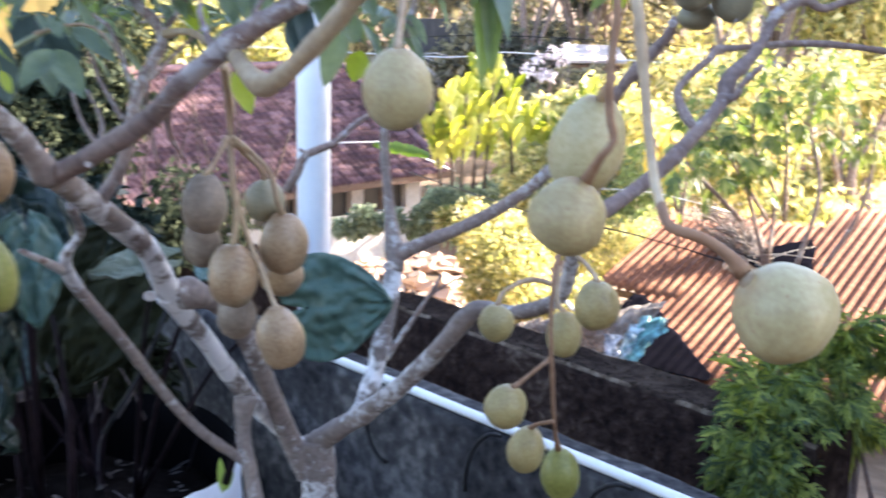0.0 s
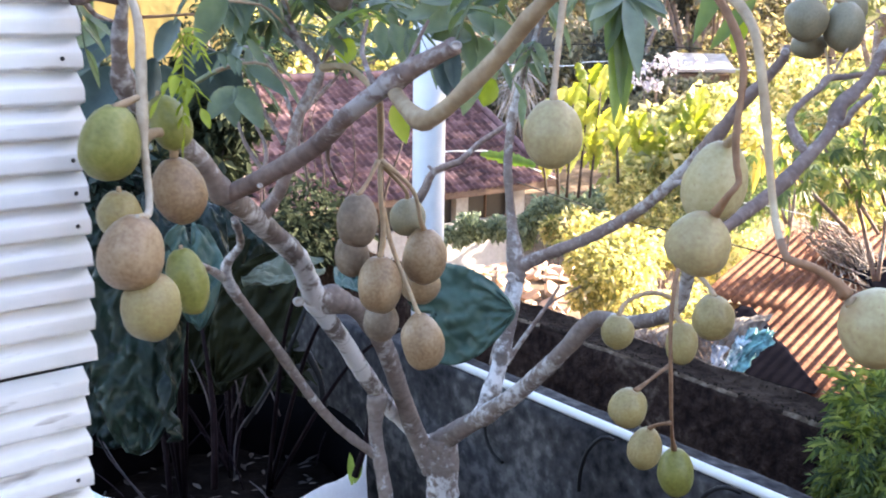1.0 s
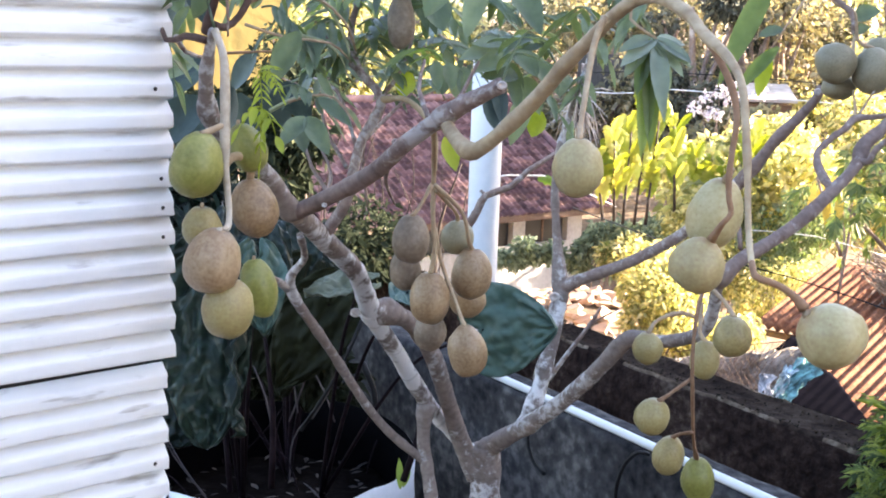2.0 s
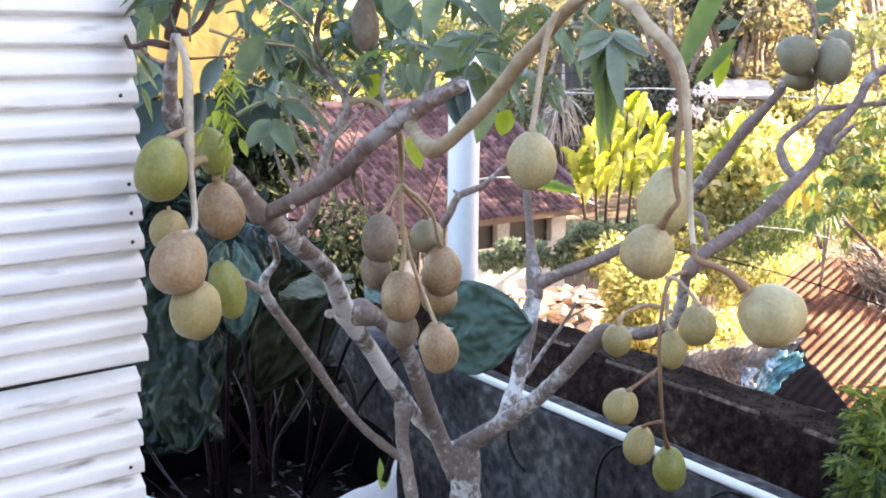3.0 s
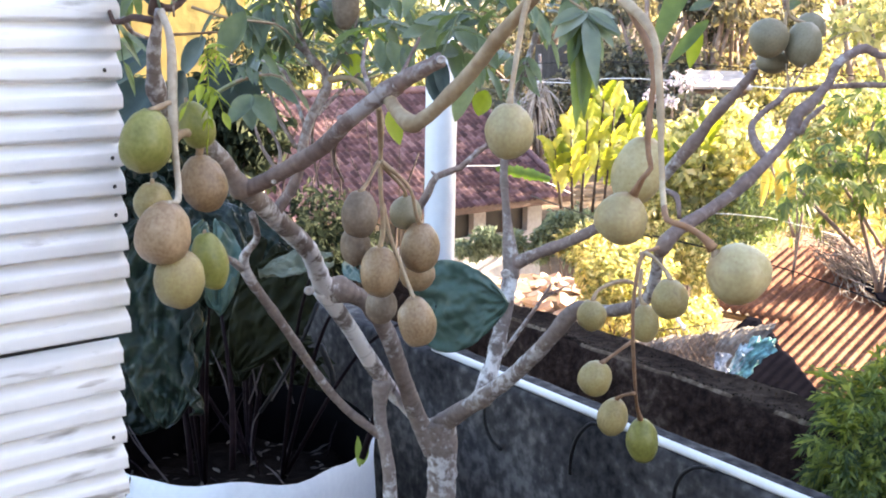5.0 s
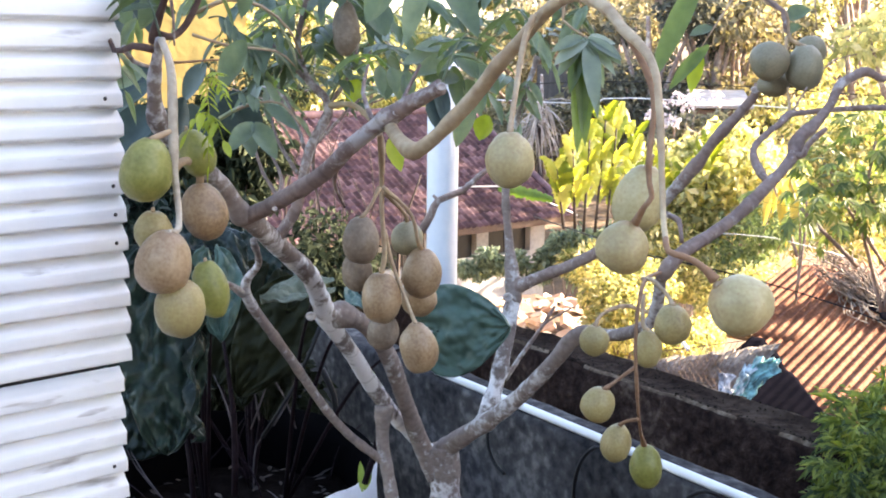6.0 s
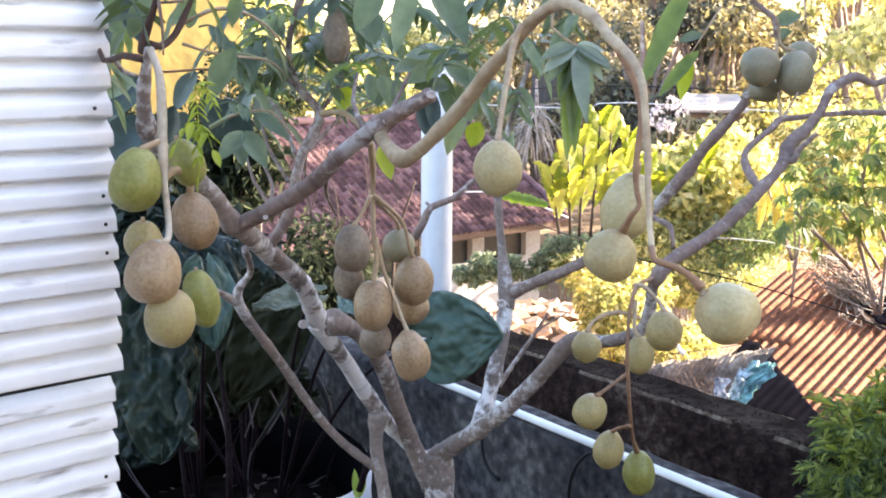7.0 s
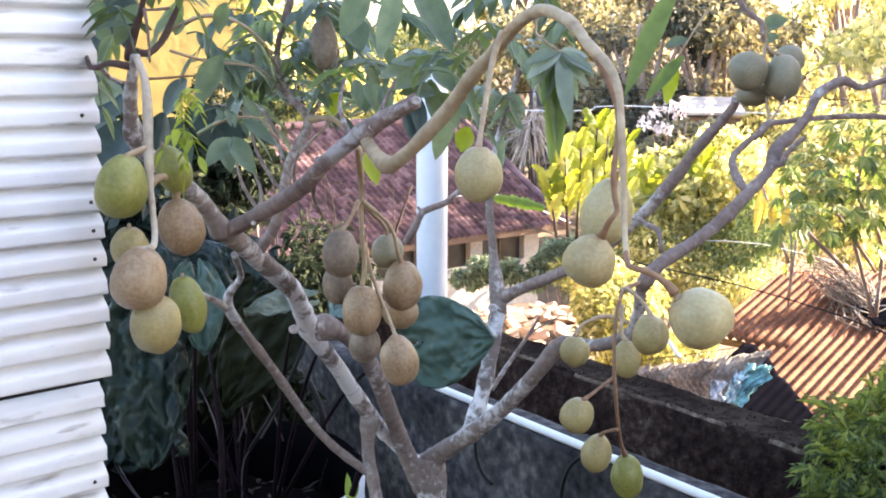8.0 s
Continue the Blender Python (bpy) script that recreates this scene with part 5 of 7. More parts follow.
def heart_leaf(name, stem_at, tip, face, width, material, parent, cup=0.1, waves=0.035, seed=0, label="", quilt=0.006, blunt=0.7, crumple=0.0):
    """A broad heart-shaped, quilted leaf from stem_at (where its stalk joins) to tip, with raised side veins."""
    a, b = Vector(stem_at), Vector(tip)
    d = b - a
    length = d.length / 0.75
    d.normalize()
    side = d.cross(Vector(face)).normalized()
    nrm = side.cross(d)
    rows, cols = 56, 40
    verts, faces = [], []
    for i in range(rows + 1):
        t = i / rows
        y = -0.25 + t
        half = (math.sin(math.pi * min(1.0, (t * 0.97 + 0.03) ** 0.75)) ** blunt) * 0.5
        for j in range(cols + 1):
            s = 2 * j / cols - 1
            notch = 0.2 * math.exp(-(s / 0.16) ** 2) * max(0, 1 - t * 4)
            yy = y + notch
            x = s * half * width
            vein = abs(math.sin((t * 7 - abs(s) * 2.0) * math.pi)) ** 0.6 * (1 - abs(s) ** 4) + 0.5 * abs(noise.noise(Vector((s * 9 + seed, t * 16, 3)))) - 0.9 * math.exp(-(s / 0.07) ** 2)
            h = cup * abs(s) ** 1.5 * half * width + waves * (noise.noise(Vector((s * 2 + seed, t * 3, seed))) + 0.5 * noise.noise(Vector((s * 5 + seed, t * 9, seed))) + 0.12 * noise.noise(Vector((s * 11 + seed, t * 19, seed)))) + quilt * (vein + 1.3 * noise.noise(Vector((s * 4.5 + seed, t * 8, 9))) + 0.6 * noise.noise(Vector((s * 10, t * 17 + seed, 5)))) - 0.18 * length * max(0, t - 0.45) ** 2
            if crumple:
                q = Vector((x * 20 + seed, yy * length * 20 - abs(x) * 16, seed))
                h += crumple * (1 - 2.2 * abs(noise.noise(q)) + 0.5 * noise.noise(q * 2.3))
            verts.append(a + d * (yy * length) + side * x + nrm * h)
    for i in range(rows):
        for j in range(cols):
            k = i * (cols + 1) + j
            faces.append((k, k + 1, k + cols + 2, k + cols + 1))
    me = from_lists(name, verts, faces)
    ob = part(name, me, material, parent, label, smooth=True)
    so = ob.modifiers.new("thick", 'SOLIDIFY')
    so.thickness = 0.0015
    return ob


def elephant_ear(root, leaves, label):
    plant = thing("elephant_ear_plant", label, "plant", at=tuple(root))
    for k, (join, tip, face, width, material) in enumerate(leaves):
        j = Vector(join)
        mid = Vector(root).lerp(j, 0.55) + Vector((0, 0, 0.12))
        v, f = tube_data([(*Vector(root), 0.0075), (*mid, 0.0055), (*j, 0.0035)], 8, 0.05, 0.05, 0.0, k)
        part("stalk", from_lists("stalk", v, f), PETIOLE, plant, smooth=True)
        heart_leaf("leaf", join, tip, face, width, material, plant, cup=0.03 if material == LEAF_TEAL else 0.1, waves=0.02, seed=k * 1.7, quilt=0.003 if material == LEAF_TEAL else 0.004, blunt=0.45 if material == LEAF_BIG else 0.65, crumple=0.017 if material == LEAF_BIG else 0.004)
    return plant


SOIL_TOP = BAG_AT + Vector((0.0, 0.05, 0.27))
elephant_ear(SOIL_TOP + Vector((0.1, 0.05, 0)), [
    ((-0.317, 2.550, 0.924), (-0.135, 2.500, 0.955), (0.05, -1.0, 0.25), 0.235, LEAF_TEAL),
    ((-0.500, 2.500, 1.019), (-0.424, 2.350, 1.010), (0.1, -0.35, 1), 0.1, LEAF_TEAL),
    ((-0.579, 2.330, 1.075), (-0.706, 2.300, 1.050), (0.05, -0.35, 1), 0.1, LEAF_PALE),
], "elephant-ear plant with a broad blue-green upright leaf")
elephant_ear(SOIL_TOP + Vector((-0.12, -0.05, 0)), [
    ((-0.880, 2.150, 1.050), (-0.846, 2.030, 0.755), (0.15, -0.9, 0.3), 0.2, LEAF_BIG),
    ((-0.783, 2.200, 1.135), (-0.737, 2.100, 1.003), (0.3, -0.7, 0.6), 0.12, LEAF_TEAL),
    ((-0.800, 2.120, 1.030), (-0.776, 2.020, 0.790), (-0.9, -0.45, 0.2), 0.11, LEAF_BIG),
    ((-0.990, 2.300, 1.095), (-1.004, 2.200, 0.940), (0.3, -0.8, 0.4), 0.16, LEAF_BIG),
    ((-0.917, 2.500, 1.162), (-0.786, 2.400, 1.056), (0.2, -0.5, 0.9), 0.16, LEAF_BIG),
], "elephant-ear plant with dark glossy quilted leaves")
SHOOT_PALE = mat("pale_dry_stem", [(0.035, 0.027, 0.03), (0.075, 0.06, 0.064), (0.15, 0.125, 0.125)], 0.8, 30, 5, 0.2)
# dark olive, taken darker for the shade behind the planter
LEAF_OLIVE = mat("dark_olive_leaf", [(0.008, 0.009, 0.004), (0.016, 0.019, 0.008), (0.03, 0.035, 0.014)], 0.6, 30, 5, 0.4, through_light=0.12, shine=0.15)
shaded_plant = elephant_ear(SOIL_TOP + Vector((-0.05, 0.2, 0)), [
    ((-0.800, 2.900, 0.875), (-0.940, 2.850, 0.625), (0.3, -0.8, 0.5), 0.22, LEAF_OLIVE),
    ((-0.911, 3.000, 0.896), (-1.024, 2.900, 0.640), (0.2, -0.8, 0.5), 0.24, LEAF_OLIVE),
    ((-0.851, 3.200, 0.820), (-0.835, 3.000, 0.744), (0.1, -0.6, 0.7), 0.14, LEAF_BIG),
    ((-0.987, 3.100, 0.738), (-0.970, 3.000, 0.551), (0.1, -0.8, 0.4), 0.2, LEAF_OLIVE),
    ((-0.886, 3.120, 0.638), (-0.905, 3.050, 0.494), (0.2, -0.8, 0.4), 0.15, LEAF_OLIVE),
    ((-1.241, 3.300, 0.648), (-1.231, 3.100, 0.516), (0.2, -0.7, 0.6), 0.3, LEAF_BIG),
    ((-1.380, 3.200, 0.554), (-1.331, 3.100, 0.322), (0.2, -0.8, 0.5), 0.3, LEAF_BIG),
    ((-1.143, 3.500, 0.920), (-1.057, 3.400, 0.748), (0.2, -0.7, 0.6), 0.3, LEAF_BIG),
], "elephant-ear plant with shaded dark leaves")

# dark upright stakes and stems in the bag
for k, (a_, b_, rr) in enumerate((((-0.692, 2.850, 0.845), (-0.866, 2.850, 0.509), 0.0065), ((-0.712, 2.950, 0.693), (-0.670, 2.950, 0.539), 0.011), ((-0.962, 2.800, 0.822), (-0.936, 2.800, 0.349), 0.01), ((-0.501, 2.750, 0.694), (-0.545, 2.750, 0.427), 0.01), ((-1.167, 2.900, 0.754), (-1.077, 2.850, 0.303), 0.009))):
    v, f = tube_data([(*a_, rr if k < 2 else rr * 0.4), (*(Vector(a_).lerp(Vector(b_), 0.5) + Vector((0.015, 0, 0))), rr * 0.8), (*b_, rr)], 8, 0.1, 0.05, 0.0, k)
    if k < 2:
        tagged(part("plant_stake", from_lists("stake", v, f), BLACK_PLASTIC, smooth=True), "thin black stake pushed into the planter soil", "stake", "stakes in the planter")
    else:
        part("stalk", from_lists("stalk", v, f), PETIOLE, shaded_plant, smooth=True)

for b_, t_, w_ in (((-0.558, 2.780, 0.389), (-0.564, 2.780, 0.491), 0.022), ((-0.551, 2.780, 0.395), (-0.528, 2.760, 0.471), 0.018)):
    d_ = Vector(t_) - Vector(b_)
    v, f = leaf_shape(Vector(b_), d_, (0.3, -0.9, 0.2), d_.length, w_, 0.4, 0.1)
    part("leaf", from_lists("leaf", v, f), LEAF_MID, shaded_plant, "narrow yellow-green new leaf", smooth=True)
# thin pale dry stems leaning in the planter
for b_, t_ in (((-0.889, 2.900, 0.543), (-0.960, 2.950, 0.751)), ((-0.846, 2.900, 0.528), (-0.771, 2.950, 0.708)), ((-0.951, 2.850, 0.504), (-1.023, 2.900, 0.675)), ((-0.791, 2.950, 0.506), (-0.889, 3.000, 0.671)), ((-0.915, 2.900, 0.515), (-0.856, 2.950, 0.755))):
    v, f = tube_data([(*b_, 0.003), (*(Vector(b_).lerp(Vector(t_), 0.5) + Vector((0.01, 0, 0))), 0.0026), (*t_, 0.0015)], 5, 0.06, 0.05, 0)
    part("dry_stem", from_lists("dry_stem", v, f), SHOOT_PALE, shaded_plant, "thin pale dry stem", smooth=True)
rnd = random.Random(77)
for k in range(11):
    b_ = BAG_AT + Vector((rnd.uniform(-0.3, 0.3), rnd.uniform(-0.25, 0.3), 0.29))
    t_ = b_ + Vector((rnd.uniform(-0.2, 0.2), rnd.uniform(-0.1, 0.1), rnd.uniform(0.05, 0.3)))
    v, f = tube_data([(*b_, 0.003), (*(b_.lerp(t_, 0.5) + Vector((rnd.uniform(-0.04, 0.04), 0, 0.02))), 0.0026), (*t_, 0.0012)], 5, 0.04, 0.05, 0)
    part("dry_stem", from_lists("dry_stem", v, f), PETIOLE if k % 3 else SHOOT_PALE, shaded_plant, "thin dry stem", smooth=True)
# black hoses hanging over the wall
for k, pts in enumerate((((-0.260, 3.219, 0.515), (-0.241, 3.183, 0.468), (-0.236, 3.185, 0.394), (-0.212, 3.166, 0.346), (-0.181, 3.139, 0.328)), ((0.116, 2.802, 0.544), (0.089, 2.786, 0.554), (0.055, 2.825, 0.503), (0.038, 2.858, 0.430), (0.036, 2.890, 0.362)), ((0.393, 2.494, 0.549), (0.361, 2.485, 0.563), (0.327, 2.523, 0.534), (0.306, 2.561, 0.475), (0.305, 2.591, 0.377)))):
    v, f = tube_data([(*p, 0.0055) for p in pts], 8, 0.02, 0.0, 0.0)
    tagged(part("wire_loop", from_lists("wire_loop", v, f), BLACK_PLASTIC, smooth=True), "short loop of black cable hanging from the pipe", "cable", "cables on the pipe")

# ---- red-tiled house ----
EAVE_R = Vector((-0.28, 24.91, -2.05))
EAVE_DIR = Vector((-0.684, -0.730, 0))
BACK_DIR = Vector((-0.730, 0.684, 0))
SLOPE = (BACK_DIR * 3.4 + Vector((0, 0, 2.05))).normalized()
ROOF_LEN, ROOF_UP, HIP = 11.0, 3.97, 0.1


def pan_tile():
    """A small curved clay tile, 0.17 wide and 0.25 long, rolled at one side, with thickness."""
    verts, faces = [], []
    prof = [(-0.125, 0.0), (-0.07, -0.012), (0.0, -0.008), (0.05, 0.025), (0.09, 0.036), (0.125, 0.012)]
    for y, lift in ((0.0, 0.03), (0.36, 0.0)):
        for x, z in prof:
            verts.append((x, y, z + lift))
    for x, z in prof:
        verts.append((x, 0.0, z + 0.012))
    verts = [(x * 0.68, y * 0.68, z * 0.9) for x, y, z in verts]
    n = len(prof)
    for i in range(n - 1):
        faces.append((i, i + 1, n + i + 1, n + i))
        faces.append((2 * n + i, 2 * n + i + 1, i + 1, i))
    return verts, faces


def build_red_house():
    house = thing("house", "low house with a weathered red tile roof and cream walls", "house", at=tuple(EAVE_R + EAVE_DIR * 5 + Vector((0, 0, -2.6))))
    turn = Matrix((EAVE_DIR, SLOPE, EAVE_DIR.cross(SLOPE))).transposed()
    turn = turn.to_4x4()
    if turn.to_3x3() @ Vector((0, 0, 1)) @ Vector((0, 0, 1)) < 0:
        turn = Matrix((-EAVE_DIR, SLOPE, (-EAVE_DIR).cross(SLOPE))).transposed().to_4x4()
    nrm = turn.to_3x3() @ Vector((0, 0, 1))
    bm = bmesh.new()
    vs = [EAVE_R, EAVE_R + EAVE_DIR * ROOF_LEN, EAVE_R + EAVE_DIR * ROOF_LEN + SLOPE * ROOF_UP, EAVE_R + EAVE_DIR * HIP + SLOPE * ROOF_UP]
    low = [bm.verts.new(v - nrm * 0.12) for v in vs]
    top = [bm.verts.new(v - nrm * 0.02) for v in vs]
    bm.faces.new(low)
    bm.faces.new(top)
    for k in range(4):
        bm.faces.new((low[k], low[(k + 1) % 4], top[(k + 1) % 4], top[k]))
    back = EAVE_R + BACK_DIR * 6.8
    g = [bm.verts.new(v) for v in (EAVE_R - nrm * 0.02, EAVE_R + EAVE_DIR * HIP + SLOPE * ROOF_UP - nrm * 0.02, back)]
    bm.faces.new(g)
    roof = part("roof", bm, ROOF_TILE, house)
    v, f = pan_tile()
    near_me = from_lists("tile", v, f)
    near_me.materials.append(ROOF_TILE)
    near_me.polygons.foreach_set("use_smooth", [True] * len(near_me.polygons))
    pos = []
    rows = int(ROOF_UP / 0.205)
    for j in range(rows):
        s = j * 0.205
        for i in range(int(ROOF_LEN / 0.16)):
            e = 0.1 + i * 0.16
            if e > HIP * s / ROOF_UP + 0.05:
                pos.append((e, s))
    rnd = random.Random(9)
    far = []
    for e, s in pos:
        place = EAVE_R + EAVE_DIR * e + SLOPE * (s - 0.06)
        m = Matrix.Translation(place + nrm * rnd.uniform(0, 0.012)) @ turn @ Matrix.Rotation(rnd.uniform(-0.03, 0.03), 4, 'Z')
        if e < 5.4 and len(roof.children) < 300 and s < 3.9 and (e > 0.4):
            o = new("tile", near_me)
            o.parent = roof
            o.matrix_basis = m
        else:
            far.append(m)
    verts, faces = [], []
    for m in far:
        k = len(verts)
        verts += [m @ Vector(p) for p in v]
        faces += [tuple(i + k for i in q) for q in f]
    rest = part("roof_tiles", from_lists("roof_tiles", verts, faces), ROOF_TILE_FAR, roof, smooth=True)
    tagged(rest, kind="stuff")
    # ridge and hip caps
    rid = [(*(EAVE_R + EAVE_DIR * (HIP + t) + SLOPE * ROOF_UP + nrm * 0.03), 0.1) for t in (0, 4, 10)]
    limb("ridge_cap", rid, ROOF_TILE, roof, sides=8, step=0.4, rough=0.05, knots=0)
    hip = [(*(EAVE_R + (EAVE_DIR * HIP + SLOPE * ROOF_UP) * t + nrm * 0.04), 0.085) for t in (0, 0.5, 1)]
    limb("hip_cap", hip, ROOF_TILE, roof, sides=8, step=0.3, rough=0.05, knots=0)
    # fascia, wall with openings
    m0 = Matrix((-EAVE_DIR, BACK_DIR, Vector((0, 0, 1)))).transposed().to_4x4()

    def slab(name, e0, e1, z0, z1, depth, back_by, material, parent, label=""):
        mid = EAVE_R + EAVE_DIR * ((e0 + e1) / 2) + BACK_DIR * back_by
        mid.z = (z0 + z1) / 2
        bm = bmesh.new()
        box(bm, (e1 - e0, depth, z1 - z0), Matrix.Translation(mid) @ m0, 0.008)
        return part(name, bm, material, parent, label)
    slab("fascia", -0.1, ROOF_LEN, -2.2, -2.06, 0.04, -0.03, FASCIA, house, "weathered brown wooden fascia board")
    wall_z = -4.8
    slab("wall", 0.35, ROOF_LEN, wall_z, -2.82, 0.18, 0.55, HOUSE_WHITE, house)
    slab("wall", 0.35, ROOF_LEN, -2.26, -2.16, 0.18, 0.55, HOUSE_WHITE, house)
    for e0, e1 in ((0.35, 0.78), (1.98, 2.32), (3.35, 3.7), (4.75, 5.1), (6.2, 6.6), (8.5, 9.0)):
        slab("pillar", e0, e1, -2.822, -2.258, 0.184, 0.55, HOUSE_WHITE, house)
    for e0, e1 in ((0.78, 1.98), (2.32, 3.35), (3.7, 4.75), (5.1, 6.2), (6.6, 8.5), (9.0, 11.0)):
        win = slab("window", e0, e1, -2.82, -2.26, 0.03, 0.62, DARK, house)
        slab("window_frame", (e0 + e1) / 2 - 0.025, (e0 + e1) / 2 + 0.025, -2.82, -2.26, 0.05, 0.60, FASCIA, win)
    slab("wall", 0.3, 0.5, wall_z, -2.2, 6.0, 3.5, HOUSE_WHITE, house)


HOUSE_WHITE = mat("dull_white_wall", [(0.34, 0.325, 0.31), (0.48, 0.465, 0.45), (0.6, 0.59, 0.575)], 0.85, 14, 1.5, 0.2)
FASCIA = mat("weathered_wood", [(0.08, 0.05, 0.035), (0.16, 0.10, 0.07), (0.25, 0.17, 0.12)], 0.8, 12, 2, 0.3, stretch=(1, 1, 8))
build_red_house()

# ---- yellow house ----
yellow = thing("yellow_house", "house with plain bright yellow painted walls", "house", at=(-5.0, 10.5, -2.0))
bm = bmesh.new()
box(bm, (4.2, 3.0, 5.0), Matrix.Translation((-5.35, 9.9, 0.6)) @ Matrix.Rotation(radians(24), 4, 'Z'), 0.01)
part("wall", bm, YELLOW, yellow)
bm = bmesh.new()
box(bm, (4.8, 3.6, 0.15), Matrix.Translation((-5.35, 9.9, 3.18)) @ Matrix.Rotation(radians(24), 4, 'Z'), 0.01)
part("roof", bm, FASCIA, yellow)

# ---- rusty corrugated roof ----
# lengths on the roof are counted in units of SHED metres along RIB, CROSS and ROOF_N
SHED = 1.5
C_TOP = Vector((2.072, 11.4125, -0.486))
RIB = SHED * Vector((math.sin(radians(33)) * math.cos(radians(13)), math.cos(radians(33)) * math.cos(radians(13)), math.sin(radians(13))))
CROSS = SHED * Vector((math.cos(radians(33)), -math.sin(radians(33)), 0))
ROOF_N = CROSS.cross(RIB) / SHED


def onto_roof(p, lift):
    """The point of the roof's plane, raised by lift, that lies under p."""
    return p - ROOF_N * ((p - C_TOP).dot(ROOF_N) / SHED ** 2 - lift)


def tin_sheet(d0, d1, r0, r1, lift):
    """One corrugated sheet between d0..d1 across and r0..r1 up the slope."""
    pitch, deep = 0.06, 0.0125
    nd, nr = max(4, int((d1 - d0) / pitch * 10)), 8
    verts, faces = [], []
    for i in range(nd + 1):
        d = d0 + (d1 - d0) * i / nd
        for j in range(nr + 1):
            r = r0 + (r1 - r0) * j / nr
            ragged = 0.03 * noise.noise(Vector((d * 6, r0, 3))) if j in (0, nr) else 0
            h = deep * math.cos(2 * math.pi * d / pitch) + 0.0025 * noise.noise(Vector((d * 2, r * 2, lift * 90)))
            verts.append(C_TOP + CROSS * d + RIB * (r + ragged) + ROOF_N * (h + lift))
    for i in range(nd):
        for j in range(nr):
            a = i * (nr + 1) + j
            faces.append((a, a + nr + 1, a + nr + 2, a + 1))
    return from_lists("sheet", verts, faces)


def build_tin_roof():
    shed = thing("shed", "low shed with a rusty red corrugated sheet roof", "shed", at=(2.4, 10.0, -2.6))
    k = 0
    for d0, d1, r0, r1 in ((0, 0.5, -1.1, 0.0), (0.27, 1.0, -1.95, 0.15), (0.96, 1.5, -1.95, 0.5), (1.46, 2.05, -1.95, 0.53), (2.0, 2.6, -1.95, 0.53)):
        k += 1
        o = part("roof_sheet", tin_sheet(d0, d1, r0, r1, 0.005 * (k % 2)), RUST_TIN, shed, smooth=True)
        so = o.modifiers.new("thick", 'SOLIDIFY')
        so.thickness = 0.002
    for d in (0.1, 2.5):
        for r in (-1.9, 0.3 if d > 1 else -0.1):
            p = C_TOP + CROSS * d + RIB * r
            v, f = tube_data([(p.x, p.y, -3.4, 0.05), (p.x, p.y, p.z - 0.05, 0.05)], 8, 0.5, 0.05, 0)
            part("roof_post", from_lists("roof_post", v, f), FASCIA, shed, smooth=True)
    for r in (-1.9, -1.05, -0.15):
        a, b = C_TOP + CROSS * 0.05 + RIB * r - ROOF_N * 0.05, C_TOP + CROSS * 2.55 + RIB * r - ROOF_N * 0.05
        v, f = tube_data([(*a, 0.03), (*b, 0.03)], 8, 0.5, 0.02, 0)
        part("purlin", from_lists("purlin", v, f), FASCIA, shed, smooth=True)


build_tin_roof()

# ---- plants of the garden and the hill ----
def rand_dir(rnd, up_bias=0.0):
    z = rnd.uniform(-1, 1)
    t = rnd.uniform(0, 2 * math.pi)
    r = math.sqrt(1 - z * z)
    return Vector((r * math.cos(t), r * math.sin(t), z + up_bias)).normalized()


def leaf_cloud(clumps, count, size, rnd, slim=0.45, hollow=0.5):
    """Folded leaves (two quads each) strewn through clumps of (centre, radius xyz)."""
    verts, faces = [], []
    total = sum(c[1][0] * c[1][1] + c[1][1] * c[1][2] for c in clumps)
    for centre, rad in clumps:
        n = int(count * (rad[0] * rad[1] + rad[1] * rad[2]) / total)
        cx = Vector(centre)
        for _ in range(n):
            d = rand_dir(rnd)
            r = (hollow + (1 - hollow) * rnd.random()) * (0.85 + 0.3 * noise.noise(d * 2.3 + cx))
            p = cx + Vector((d.x * rad[0], d.y * rad[1], d.z * rad[2])) * r
            way = (d * 0.5 + rand_dir(rnd) + Vector((0, 0, -0.35))).normalized()
            nrm = (rand_dir(rnd) + Vector((0, 0, 0.6))).normalized()
            side = way.cross(nrm)
            if side.length < 0.05:
                continue
            side.normalize()
            s = size * rnd.uniform(0.6, 1.3)
            w = s * slim / 2
            up_ = side.cross(way) * (w * 0.35)
            k = len(verts)
            verts += [p, p + way * (s * 0.45) + side * w + up_, p + way * s - Vector((0, 0, s * 0.15)), p + way * (s * 0.45) - side * w + up_]
            faces += [(k, k + 1, k + 2), (k, k + 2, k + 3)]
    return verts, faces


def garden_bush(name, at, clumps, count, size, material, label, category="bush", seed=0, slim=0.5, stems=5, stem_mat=None, group=""):
    """A bush: bare stems from at into each clump, and a crown of separate leaves."""
    rnd = random.Random(seed)
    bush = thing(name, label, category, group, at=at)
    shapes = []
    for k in range(max(stems, 1)):
        c = Vector(clumps[k % len(clumps)][0])
        a = Vector(at) + Vector((rnd.uniform(-0.08, 0.08), rnd.uniform(-0.08, 0.08), -0.1))
        mid = a.lerp(c, 0.5) + Vector((rnd.uniform(-0.1, 0.1), rnd.uniform(-0.1, 0.1), 0.1))
        end = c + rand_dir(rnd) * (0.5 * clumps[k % len(clumps)][1][0])
        shapes.append(tube_data([(*a, 0.012 + 0.008 * size * 4), (*mid, 0.010 + 0.004 * size * 4), (*end, 0.005)], 6, 0.25, 0.1, 0, k))
    for v, f in shapes:
        part("stem", from_lists("stem", v, f), stem_mat or BARK, bush, smooth=True)
    v, f = leaf_cloud(clumps, count, size, rnd, slim)
    part("crown", from_lists("crown", v, f), material, bush)
    return bush


def clumps_at(points):
    return [(p, (r, r * 1.1, r * 0.85)) for p, r in points]


